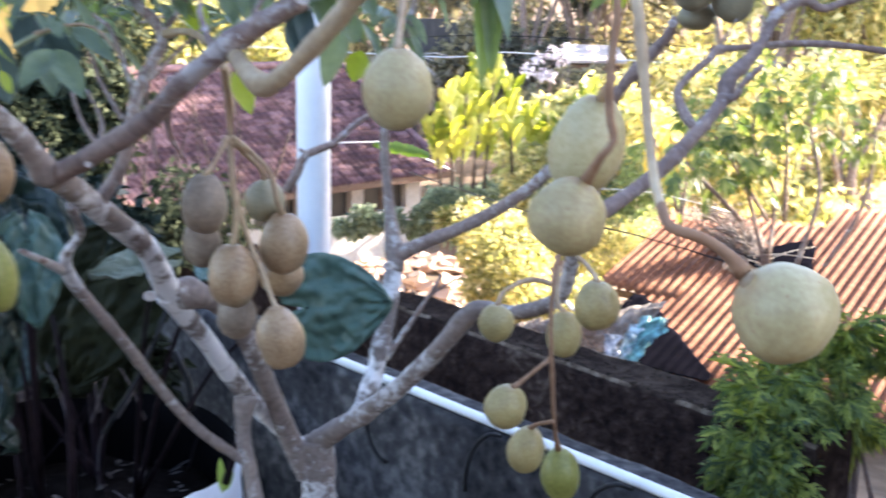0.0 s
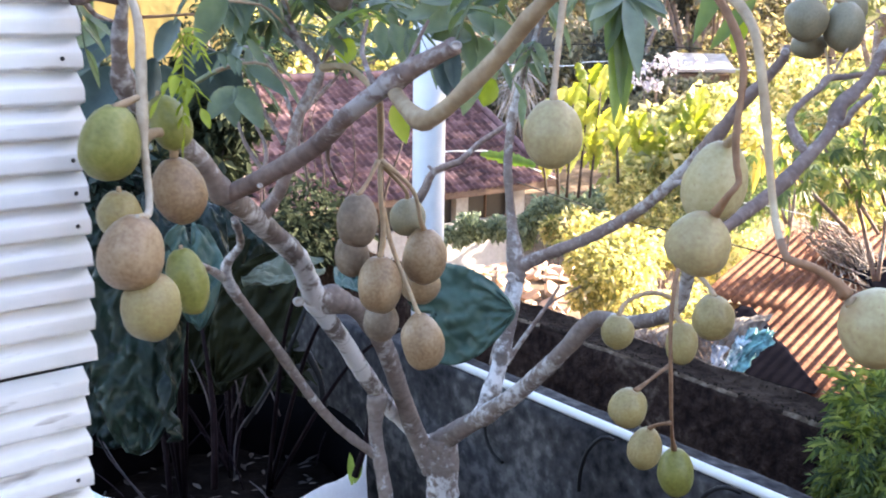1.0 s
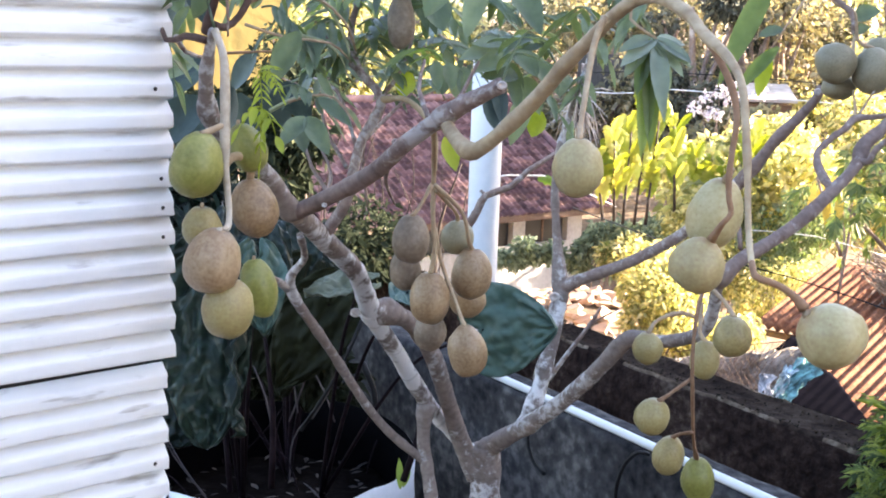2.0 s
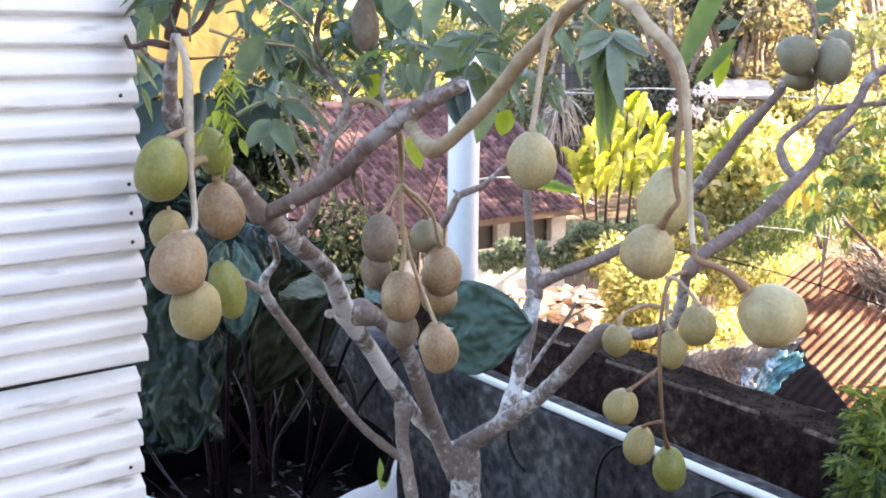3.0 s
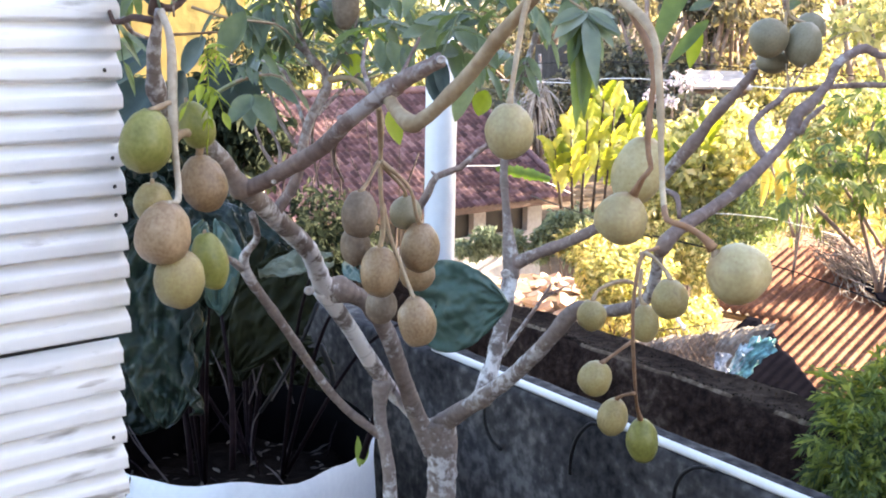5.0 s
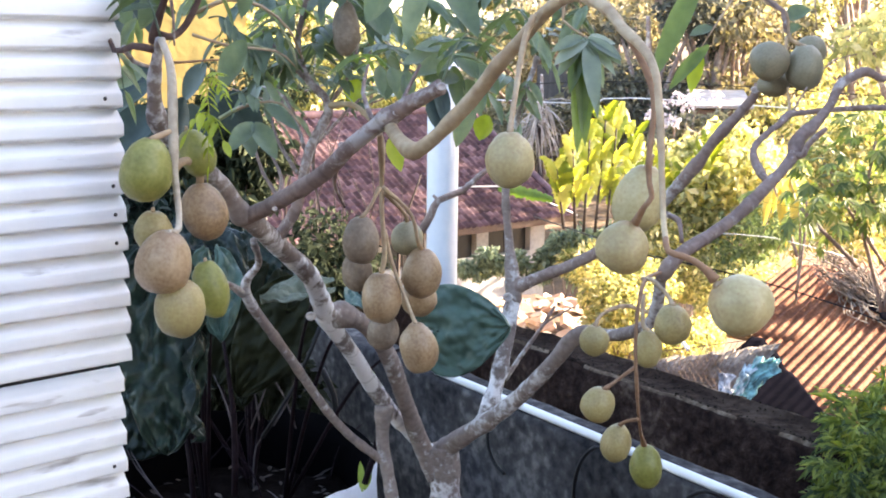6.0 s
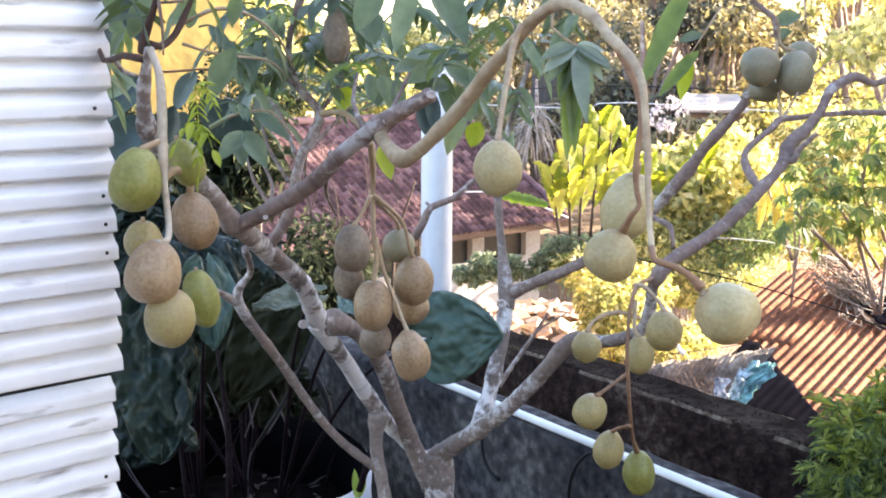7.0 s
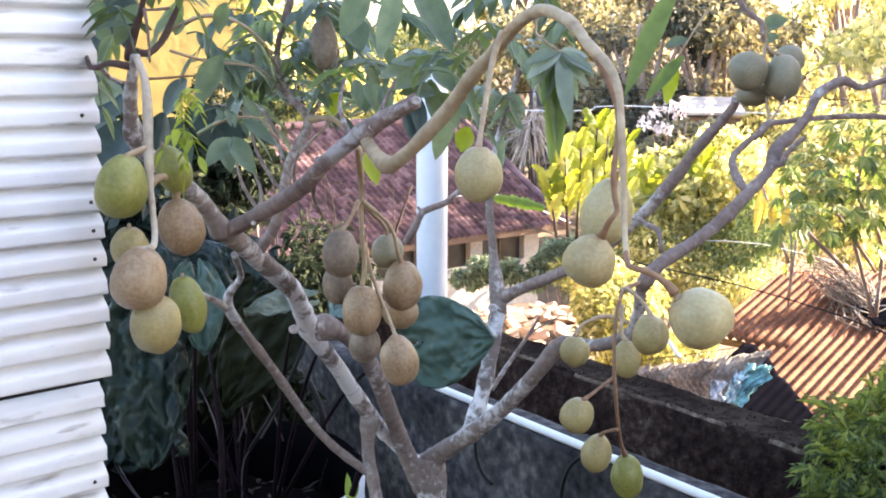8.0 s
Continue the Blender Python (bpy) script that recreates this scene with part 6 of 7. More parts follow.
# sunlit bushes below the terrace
garden_bush("bush", (0.35, 9.6, -1.8), clumps_at([((0.301, 9.200, -0.421), 0.34), ((0.189, 9.000, -0.614), 0.2), ((0.411, 9.000, -0.467), 0.35), ((0.234, 9.600, -0.313), 0.35), ((0.555, 9.300, -0.340), 0.3)]), 7000, 0.06, SUN_PALED_LEAF, "sunlit pale lime-green bush below the garden wall", seed=1)
garden_bush("bush", (0.7, 9.5, -1.6), clumps_at([((0.420, 9.400, -0.950), 0.22), ((0.650, 9.400, -0.860), 0.24), ((0.880, 9.500, -0.850), 0.24), ((1.090, 9.700, -0.820), 0.2), ((0.550, 9.700, -1.050), 0.3), ((0.950, 9.300, -1.080), 0.26)]), 4200, 0.06, SUN_PALED_LEAF, "low sunlit bush growing behind the rubble bank", seed=22)
garden_bush("bush", (1.33, 14.4, -3.0), clumps_at([((1.281, 14.154, -1.120), 0.6), ((1.777, 13.614, -1.344), 0.6), ((2.082, 13.074, -1.086), 0.4)]), 5600, 0.075, SUN_PALED_LEAF, "sunlit pale lime-green bush beside the shed roof", seed=2)
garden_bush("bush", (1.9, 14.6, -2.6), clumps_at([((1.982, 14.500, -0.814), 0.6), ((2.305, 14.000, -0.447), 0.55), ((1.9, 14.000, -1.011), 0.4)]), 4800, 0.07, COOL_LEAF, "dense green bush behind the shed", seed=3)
garden_bush("bush", (1.2, 14.9, -2.6), clumps_at([((1.462, 15.000, -0.613), 0.55), ((1.005, 14.500, -0.763), 0.5), ((1.35, 14.300, -0.98), 0.45)]), 4200, 0.085, SUN_PALED_LEAF, "sunlit yellow-green bush beside the dense one", seed=23)
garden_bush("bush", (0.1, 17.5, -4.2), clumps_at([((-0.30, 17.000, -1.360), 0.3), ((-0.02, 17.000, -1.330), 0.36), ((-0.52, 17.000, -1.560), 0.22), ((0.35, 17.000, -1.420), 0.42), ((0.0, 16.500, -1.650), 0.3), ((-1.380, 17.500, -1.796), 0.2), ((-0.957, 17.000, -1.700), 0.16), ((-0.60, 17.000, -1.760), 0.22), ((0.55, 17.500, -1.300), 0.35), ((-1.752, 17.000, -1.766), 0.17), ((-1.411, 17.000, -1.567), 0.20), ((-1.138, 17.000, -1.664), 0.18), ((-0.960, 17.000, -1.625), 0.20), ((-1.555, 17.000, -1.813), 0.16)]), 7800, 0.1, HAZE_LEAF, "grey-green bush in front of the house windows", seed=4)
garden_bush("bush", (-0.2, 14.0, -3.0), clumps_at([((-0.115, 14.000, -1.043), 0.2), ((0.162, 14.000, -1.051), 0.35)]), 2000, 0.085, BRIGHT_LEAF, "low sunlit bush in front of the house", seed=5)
garden_bush("bush", (1.6, 16, -3.6), clumps_at([((1.380, 16.000, -0.215), 0.8), ((1.978, 16.000, 0.026), 0.8), ((0.890, 17.000, -0.339), 0.6), ((2.228, 15.000, -0.159), 0.7), ((1.528, 15.000, -0.464), 0.7), ((0.956, 15.000, -0.623), 0.6)]), 6000, 0.15, SUN_PALED_LEAF, "tall sunlit shrub with broad yellow-green leaves", seed=6, slim=0.6)
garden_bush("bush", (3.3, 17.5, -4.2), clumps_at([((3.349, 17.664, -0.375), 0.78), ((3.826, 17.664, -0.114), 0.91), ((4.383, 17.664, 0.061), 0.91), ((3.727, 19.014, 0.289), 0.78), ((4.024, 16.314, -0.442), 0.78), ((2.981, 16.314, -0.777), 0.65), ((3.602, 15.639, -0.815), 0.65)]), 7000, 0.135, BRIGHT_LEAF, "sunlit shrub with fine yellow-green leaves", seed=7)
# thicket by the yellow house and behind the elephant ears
garden_bush("bush", (-2.4, 8.0, -1.6), clumps_at([((-2.413, 8.000, 1.395), 0.35), ((-2.594, 8.000, 0.986), 0.35), ((-2.315, 8.400, 1.299), 0.35), ((-2.767, 7.500, 0.709), 0.3)]), 1800, 0.065, THICKET_SHADE_LEAF, "shaded green thicket against the yellow house", seed=8, stems=9)
garden_bush("bush", (-2.9, 8.0, -1.6), clumps_at([((-3.295, 8.000, 0.980), 0.3), ((-3.000, 8.000, 0.900), 0.32), ((-2.750, 8.000, 1.000), 0.28), ((-2.480, 8.000, 0.960), 0.3), ((-2.339, 8.000, 0.800), 0.28), ((-2.812, 8.000, 0.560), 0.34), ((-3.119, 8.000, 0.480), 0.34), ((-2.515, 8.000, 0.522), 0.32)]), 5200, 0.1, THICKET_SHADE_LEAF, "dense shaded green thicket hiding the foot of the yellow house", seed=18, stems=9)
garden_bush("bush", (-1.5, 7.4, -1.6), clumps_at([((-1.712, 7.400, 0.312), 0.3), ((-1.515, 7.200, 0.198), 0.3), ((-1.698, 7.000, 0.157), 0.3), ((-1.952, 7.400, 0.110), 0.2)]), 1800, 0.065, THICKET_SHADE_LEAF, "low shaded bush behind the garden wall", seed=9)
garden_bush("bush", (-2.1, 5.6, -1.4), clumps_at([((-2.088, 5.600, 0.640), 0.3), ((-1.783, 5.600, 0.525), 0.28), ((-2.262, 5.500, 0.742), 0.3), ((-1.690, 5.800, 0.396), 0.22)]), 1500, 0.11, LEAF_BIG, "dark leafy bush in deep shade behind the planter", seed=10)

# dark plants added so that the space behind the bag reads as deep shade
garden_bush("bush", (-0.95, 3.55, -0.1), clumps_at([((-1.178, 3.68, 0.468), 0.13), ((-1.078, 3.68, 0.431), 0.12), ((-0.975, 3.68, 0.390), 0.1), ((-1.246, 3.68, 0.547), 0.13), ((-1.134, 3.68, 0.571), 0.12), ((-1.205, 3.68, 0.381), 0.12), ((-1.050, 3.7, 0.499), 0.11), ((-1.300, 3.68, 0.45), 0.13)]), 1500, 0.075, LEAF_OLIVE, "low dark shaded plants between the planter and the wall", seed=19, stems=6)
# bare brown shoots in front of the tiled roof
SHOOT = mat("dry_shoots", [(0.02, 0.013, 0.011), (0.04, 0.028, 0.024), (0.075, 0.055, 0.045)], 0.85, 20, 3, 0.2, island=0.4)
rnd = random.Random(21)
shoots = thing("bare_shoots", "clump of bare brown shoots and bamboo canes", "shoots", at=(-2.0, 8.6, -1.6))
for k in range(22):
    base = Vector((rnd.uniform(-3.0, -1.25), rnd.uniform(8.0, 9.6), -1.7))
    top = base + Vector((rnd.uniform(-0.4, 0.4), rnd.uniform(-0.2, 0.2), rnd.uniform(1.8, 3.1)))
    mid = base.lerp(top, 0.6) + Vector((rnd.uniform(-0.15, 0.15), 0, 0))
    rr = rnd.choice((0.006, 0.008, 0.01, 0.018))
    low = base.lerp(mid, 0.5) + Vector((rnd.uniform(-0.12, 0.12), 0, 0))
    high = mid.lerp(top, 0.5) + Vector((rnd.uniform(-0.16, 0.16), 0, 0))
    v, f = tube_data([(*base, rr), (*low, rr * 0.9), (*mid, rr * 0.8), (*high, rr * 0.6), (*top, rr * 0.3)], 6, 0.12, 0.08, 0.1, k)
    part("shoot", from_lists("shoot", v, f), SHOOT, shoots, smooth=True)


# ---- banana-like plants ----
def blade(base, tip, width, bend, n=18):
    """A long arching paddle leaf with a fold along its middle."""
    a, b = Vector(base), Vector(tip)
    d = b - a
    side = d.cross(Vector((0.3, -1, 0.2))).normalized()
    verts, faces = [], []
    for i in range(n + 1):
        t = i / n
        w = width * 0.46 * math.sin(math.pi * (0.06 + 0.88 * t)) ** 0.5 if i < n else width * 0.12
        w *= 1 + 0.3 * noise.noise(Vector((t * 9, base[0] * 5, base[2] * 5))) + (0.16 if i % 2 else -0.16)
        c = a.lerp(b, t) + Vector((0, 0, -bend * t * t)) + Vector((bend * 0.5 * t * t * (1 if d.x > 0 else -1), 0, 0))
        nrm = d.cross(side).normalized()
        q = 0.5 + 0.6 * noise.noise(Vector((t * 11, tip[0] * 3, 2)))
        verts += [c + side * w + nrm * w * q, c, c - side * w * 0.9 + nrm * w * (0.9 - q)]
    for i in range(n):
        k = 3 * i
        faces += [(k, k + 1, k + 4, k + 3), (k + 1, k + 2, k + 5, k + 4)]
    return verts, faces


PADDLE = mat("paddle_leaf", [(0.15, 0.2, 0.035), (0.32, 0.35, 0.08), (0.53, 0.53, 0.22)], 0.4, 8, 1.2, 0.3, through_light=0.55, glow_tint=(1.55, 1.45, 0.45), per_object=0.6)


def broad_stem(base, top, leaves, length, width, seed, plant):
    """An upright stem set round with broad, wavy, upward-pointing leaves."""
    rnd = random.Random(seed)
    a, b = Vector(base), Vector(top)
    v, f = tube_data([(*a, 0.02), (*b, 0.01)], 6, 0.3, 0.1, 0)
    part("stalk", from_lists("stalk", v, f), SHOOT, plant, smooth=True)
    for k in range(leaves):
        t = 0.25 + 0.75 * k / leaves
        p = a.lerp(b, t)
        g = k * 2.4 + rnd.uniform(-0.5, 0.5)
        way = Vector((math.cos(g) * 0.36, math.sin(g) * 0.5, rnd.uniform(0.6, 1.5))).normalized()
        L = length * rnd.uniform(0.7, 1.25) * (1.1 - 0.35 * t)
        v, f = blade(p, p + way * L, width * rnd.uniform(0.8, 1.3), 0.3 * L * rnd.random())
        part("leaf", from_lists("leaf", v, f), PADDLE, plant, smooth=True)


for k, (root, stems) in enumerate((((0.0, 14.0, -3.0), (((-0.230, 14.000, -0.633), (-0.340, 14.000, 0.130)), ((-0.092, 14.000, -0.630), (-0.149, 14.000, 0.400)), ((0.012, 14.200, -0.695), (0.051, 14.200, 0.500)))),
                                   ((0.3, 14.4, -3.0), (((0.152, 14.400, -0.725), (0.245, 14.400, 0.760)), ((0.293, 14.400, -0.722), (0.380, 14.400, 0.640)), ((0.647, 14.600, -0.565), (0.560, 14.600, 0.560)))),
                                   ((1.1, 15.0, -2.8), (((0.953, 15.000, -0.619), (0.887, 15.000, 0.120)), ((1.169, 15.000, -0.615), (1.300, 15.000, 0.050)), ((1.554, 15.000, -0.312), (1.592, 15.000, 0.350)))))):
    plant = thing("broadleaf_plant", "tall plant with glowing backlit yellow-green leaves", "plant", "broadleaf plants", at=root)
    for q, (b_, t_) in enumerate(stems):
        broad_stem(b_, t_, 11, 0.46, 0.135, 7 * k + q, plant)
plant = thing("banana_plant", "banana plant with a low drooping green leaf", "plant", at=(-0.1, 13.4, -2.6))
for b_, t_, w_, e_ in (((-0.357, 13.400, -0.200), (-0.974, 13.400, -0.030), 0.15, 0.05),):
    v, f = blade(b_, t_, w_, e_, 20)
    part("leaf", from_lists("leaf", v, f), SHRUB_LEAF, plant, smooth=True)

# tall stem with dead fronds that catch the sun
DEAD = mat("dead_fronds", [(0.26, 0.22, 0.19), (0.45, 0.41, 0.37), (0.7, 0.67, 0.63)], 0.8, 15, 2, 0.2, through_light=0.4, island=0.4)
palm = thing("dead_palm", "dead palm crown with pale dry hanging fronds", "palm", at=(-1.09, 30.7, -5.5))
v, f = tube_data([(-1.09, 30.7, -5.6, 0.07), (-1.227, 30.692, -1.502, 0.07), (-1.274, 30.692, -0.239, 0.075)], 8, 0.5, 0.1, 0)
part("trunk", from_lists("trunk", v, f), SHOOT, palm, smooth=True)
rnd = random.Random(31)
shapes = []
for k in range(110):
    c = Vector((-1.248, 30.692, -0.05)) + Vector((rnd.uniform(-0.2, 0.2), 0, rnd.uniform(-0.6, 0.2)))
    t = rnd.uniform(0, 2 * math.pi)
    way = Vector((math.cos(t) * 0.5, math.sin(t) * 0.5, rnd.uniform(-1.6, 0.3)))
    shapes.append(leaf_shape(c, way, (0, -0.5, 1), rnd.uniform(0.45, 1.15), rnd.uniform(0.03, 0.065), 0.3, 0.5, 4))
v, f = join_lists(shapes)
part("fronds", from_lists("fronds", v, f), DEAD, palm, smooth=True)


# ---- cassava-like tree at the shed: hand-shaped leaves on bare dark stems ----
def hand_leaf(p, way, size, rnd, lobes=7):
    """Narrow lobes spreading like fingers from one point."""
    verts, faces = [], []
    way = Vector(way).normalized()
    nrm = (Vector((rnd.uniform(-0.5, 0.5), -0.4 + rnd.uniform(-0.5, 0.5), 1))).normalized()
    side = way.cross(nrm)
    if side.length < 0.1:
        side = Vector((1, 0, 0))
    side.normalize()
    for i in range(lobes):
        a = radians(-105 + 210 * i / (lobes - 1))
        d = way * math.cos(a) + side * math.sin(a) + Vector((0, 0, -0.35))
        L = size * (1 - 0.35 * abs(a) / 1.9)
        s2 = d.cross(nrm).normalized()
        k = len(verts)
        w = L * 0.17
        verts += [p, p + d * (L * 0.55) + s2 * w, p + d * L - Vector((0, 0, L * 0.12)), p + d * (L * 0.55) - s2 * w]
        faces += [(k, k + 1, k + 2), (k, k + 2, k + 3)]
    return verts, faces


CASSAVA = mat("hand_shaped_leaf", [(0.07, 0.11, 0.035), (0.14, 0.19, 0.06), (0.27, 0.29, 0.11)], 0.45, 12, 2, 0.1, through_light=0.45, glow_tint=(1.4, 1.5, 0.7), island=0.5)


def finger_tree(root, stems, count, size, label, seed, material):
    plant = thing("cassava_plant", label, "plant", at=root)
    rnd = random.Random(seed)
    shapes, woods = [], []
    for pts in stems:
        woods.append(tube_data([(*p, 0.017 * (1 - 0.6 * i / len(pts))) for i, p in enumerate(pts)], 7, 0.1, 0.1, 0.1, seed))
    for v, f in woods:
        part("stem", from_lists("stem", v, f), BARK, plant, smooth=True)
    tips = [Vector(p) for pts in stems for p in pts[2:]]
    for _ in range(count):
        c = rnd.choice(tips)
        d = rand_dir(rnd)
        p = c + d * rnd.uniform(0.06, 0.36)
        way = (p - c).normalized() + Vector((0, 0, -0.3))
        shapes.append(hand_leaf(p, way, size * rnd.uniform(0.7, 1.25), rnd))
        if rnd.random() < 0.5:
            shapes.append(tube_data([(*c, 0.002), (*p, 0.0016)], 3, 0.5, 0, 0))
    v, f = join_lists(shapes)
    part("crown", from_lists("crown", v, f), material, plant)


finger_tree((3.1, 8.7, -1.5), [((2.205, 8.382, -0.276), (2.055, 8.382, 0.225), (1.921, 8.296, 0.524), (1.693, 8.210, 0.814)), ((2.224, 8.382, -0.275), (2.230, 8.382, 0.271), (2.013, 8.210, 0.618), (2.030, 8.210, 0.977)), ((2.203, 8.382, 0.061), (2.011, 8.296, 0.322), (1.739, 8.210, 0.694)), ((2.322, 8.382, 0.064), (2.262, 8.296, 0.692), (2.162, 8.296, 1.051)),
    ((2.330, 8.038, -0.193), (2.446, 8.038, 0.332), (2.337, 8.038, 0.840), (2.465, 8.038, 1.150)), ((2.520, 8.038, -0.187), (2.751, 8.038, 0.259), (2.790, 8.038, 0.730)), ((1.891, 7.866, 0.152), (1.620, 7.694, 0.409), (1.464, 7.694, 0.560))], 260, 0.1, "cassava plant with green hand-shaped leaves on dark stems", 41, CASSAVA)

# ---- thin shrub with long drooping yellow leaves behind the shed ----
YELLOW_LEAF = mat("yellowing_leaf", [(0.3, 0.27, 0.05), (0.46, 0.38, 0.08), (0.6, 0.5, 0.16)], 0.45, 14, 3, 0.2, through_light=0.45, glow_tint=(1.5, 1.35, 0.7), per_object=0.5)
droop = thing("drooping_shrub", "thin bare-stemmed shrub with long drooping yellow leaves", "shrub", at=(1.970, 10.399, -2.088))
for pts in (((1.970, 10.399, -2.203), (1.947, 10.399, -0.938), (1.951, 10.399, -0.064), (1.833, 10.399, 0.466)), ((1.947, 10.399, -0.593), (1.993, 10.399, 0.040), (1.959, 10.399, 0.466)), ((1.936, 10.399, -0.248), (1.786, 10.399, 0.155), (1.672, 10.399, 0.443))):
    v, f = tube_data([(*q_, 0.017 * (1 - 0.22 * i)) for i, q_ in enumerate(pts)], 6, 0.08, 0.1, 0.1, 3)
    part("stem", from_lists("stem", v, f), BARK, droop, smooth=True)
for b_, t_, w_ in (((1.657, 10.399, 0.404), (1.628, 10.399, 0.060), 0.081), ((1.742, 10.399, 0.370), (1.784, 10.341, 0.013), 0.086), ((1.818, 10.399, 0.437), (1.919, 10.399, 0.174), 0.069), ((1.936, 10.399, 0.418), (2.043, 10.399, 0.069), 0.081), ((1.880, 10.399, 0.372), (1.870, 10.341, -0.012), 0.086), ((1.729, 10.399, 0.446), (1.706, 10.456, 0.166), 0.069), ((1.833, 10.399, 0.466), (1.752, 10.399, 0.270), 0.069), ((1.959, 10.399, 0.466), (2.132, 10.399, 0.293), 0.069), ((1.809, 10.399, 0.212), (1.833, 10.399, -0.132), 0.069)):
    d_ = Vector(t_) - Vector(b_)
    v, f = leaf_shape(Vector(b_), d_, (0.2, -0.8, 0.5), d_.length, w_, 0.35, 0.12, 7)
    part("leaf", from_lists("leaf", v, f), YELLOW_LEAF, droop, smooth=True)

# ---- shrub by the garden wall ----
def cut_leaf(p, way, size, rnd):
    """A drooping hand-shaped leaf whose long lobes carry side teeth."""
    verts, faces = [], []
    way = Vector(way).normalized()
    nrm = Vector((rnd.uniform(-0.5, 0.5), -0.5 + rnd.uniform(-0.4, 0.4), 1)).normalized()
    side = way.cross(nrm)
    if side.length < 0.1:
        side = Vector((1, 0, 0))
    side.normalize()
    for i in range(5):
        a = radians(-80 + 40 * i)
        d = (way * math.cos(a) + side * math.sin(a) + Vector((0, 0, -0.4))).normalized()
        L = size * (1 - 0.2 * abs(i - 2))
        s2 = d.cross(nrm).normalized()
        for t, w, e in ((0.0, 0.16, 1.0), (0.35, 0.3, 0.45), (0.35, -0.3, 0.45), (0.6, 0.22, 0.35), (0.6, -0.22, 0.35)):
            q = p + d * (L * t)
            g = (d + s2 * (w * 3.2 if t else 0)).normalized()
            h = g.cross(nrm).normalized() * (L * (0.1 if t == 0 else 0.055))
            k = len(verts)
            drop = Vector((0, 0, -L * 0.25 * e))
            verts += [q, q + g * (L * e * 0.5) + h, q + g * (L * e) + drop, q + g * (L * e * 0.5) - h]
            faces += [(k, k + 1, k + 2), (k, k + 2, k + 3)]
    return verts, faces


def hand_leaf_shrub(root, heads, count, length, label, seed):
    plant = thing("fern_leaf_shrub", label, "shrub", at=root)
    rnd = random.Random(seed)
    wood, green = [], []
    for c, r in heads:
        c = Vector(c)
        wood.append(tube_data([(*root, 0.025), (*(Vector(root).lerp(c, 0.5) + Vector((rnd.uniform(-0.1, 0.1), 0, 0))), 0.016), (*c, 0.006)], 6, 0.15, 0.1, 0.1, seed))
        for _ in range(count):
            d = rand_dir(rnd, 0.25)
            b = c + d * (r * rnd.uniform(0.2, 1.0))
            green.append(cut_leaf(b, d + Vector((0, -0.1, -0.1)), length * rnd.uniform(0.7, 1.3), rnd))
    for v, f in wood:
        part("stem", from_lists("stem", v, f), BARK, plant, smooth=True)
    v, f = join_lists(green)
    part("crown", from_lists("crown", v, f), FEATHER_LEAF, plant)


hand_leaf_shrub((1.72, 4.5, -1.35), [((1.164, 4.300, 0.140), 0.15), ((1.085, 4.200, 0.033), 0.12), ((1.211, 4.200, 0.050), 0.16), ((1.270, 4.400, 0.205), 0.11), ((1.377, 4.500, 0.286), 0.13), ((1.120, 4.400, 0.044), 0.07), ((1.112, 4.100, -0.077), 0.15), ((1.215, 4.100, -0.09), 0.13), ((1.092, 4.300, -0.135), 0.1), ((1.376, 4.300, 0.184), 0.14), ((1.450, 4.300, 0.14), 0.1), ((1.490, 4.400, 0.371), 0.09), ((1.565, 4.400, 0.310), 0.08), ((1.550, 4.400, -0.01), 0.05)], 21, 0.125, "green shrub with finely cut hand-shaped leaves", 51)

# dry bush and black sheet on the shed roof
DRY = mat("dry_grey_stalks", [(0.1, 0.078, 0.066), (0.21, 0.17, 0.145), (0.4, 0.34, 0.29)], 0.85, 20, 3, 0.2, island=0.5)
rnd = random.Random(61)
dry = thing("dry_bush", "leafless dry grass clump leaning over the shed roof", "bush", at=tuple(C_TOP + CROSS * 0.5 + RIB * -0.2))
shapes = []
for k in range(80):
    q_ = rnd.random()
    a = C_TOP + CROSS * (0.38 + 0.34 * q_ + rnd.uniform(-0.08, 0.08)) + RIB * (-0.1 - 0.45 * q_ + rnd.uniform(-0.12, 0.12)) + ROOF_N * rnd.uniform(0.022, 0.04)
    b = a - RIB * rnd.uniform(0.05, 0.25) + CROSS * rnd.uniform(0.0, 0.2)
    b = onto_roof(b, 0.025)
    m_ = a.lerp(b, 0.5) + SHED * Vector((rnd.uniform(-0.06, 0.06), 0, rnd.uniform(0, 0.015)))
    shapes.append(tube_data([(*a, 0.0033), (*m_, 0.005), (*b, 0.005)], 4, 0.1, 0, 0))
tip_ = C_TOP + CROSS * 0.63 + RIB * -0.42
for k in range(95):
    q_ = rnd.random()
    a = onto_roof(tip_ + CROSS * rnd.uniform(-0.08, 0.16) + RIB * rnd.uniform(-0.12, 0.12), 0.02)
    b = tip_ + Vector((-0.5 + 0.62 * q_ + rnd.uniform(-0.1, 0.1), rnd.uniform(-0.12, 0.25), 0.46 - 0.2 * q_ + rnd.uniform(-0.25, 0.08)))
    m_ = a.lerp(b, 0.5) + Vector((rnd.uniform(-0.12, 0.1), 0, rnd.uniform(-0.02, 0.14)))
    e_ = b + Vector((rnd.uniform(-0.1, 0.16), 0, rnd.uniform(-0.16, 0.02)))
    shapes.append(tube_data([(*a, 0.0055), (*m_, 0.0048), (*b, 0.0036), (*e_, 0.002)], 4, 0.08, 0, 0))
v, f = join_lists(shapes)
tagged(part("dry_grass", from_lists("dry_grass", v, f), DRY, dry, smooth=True), kind="stuff")
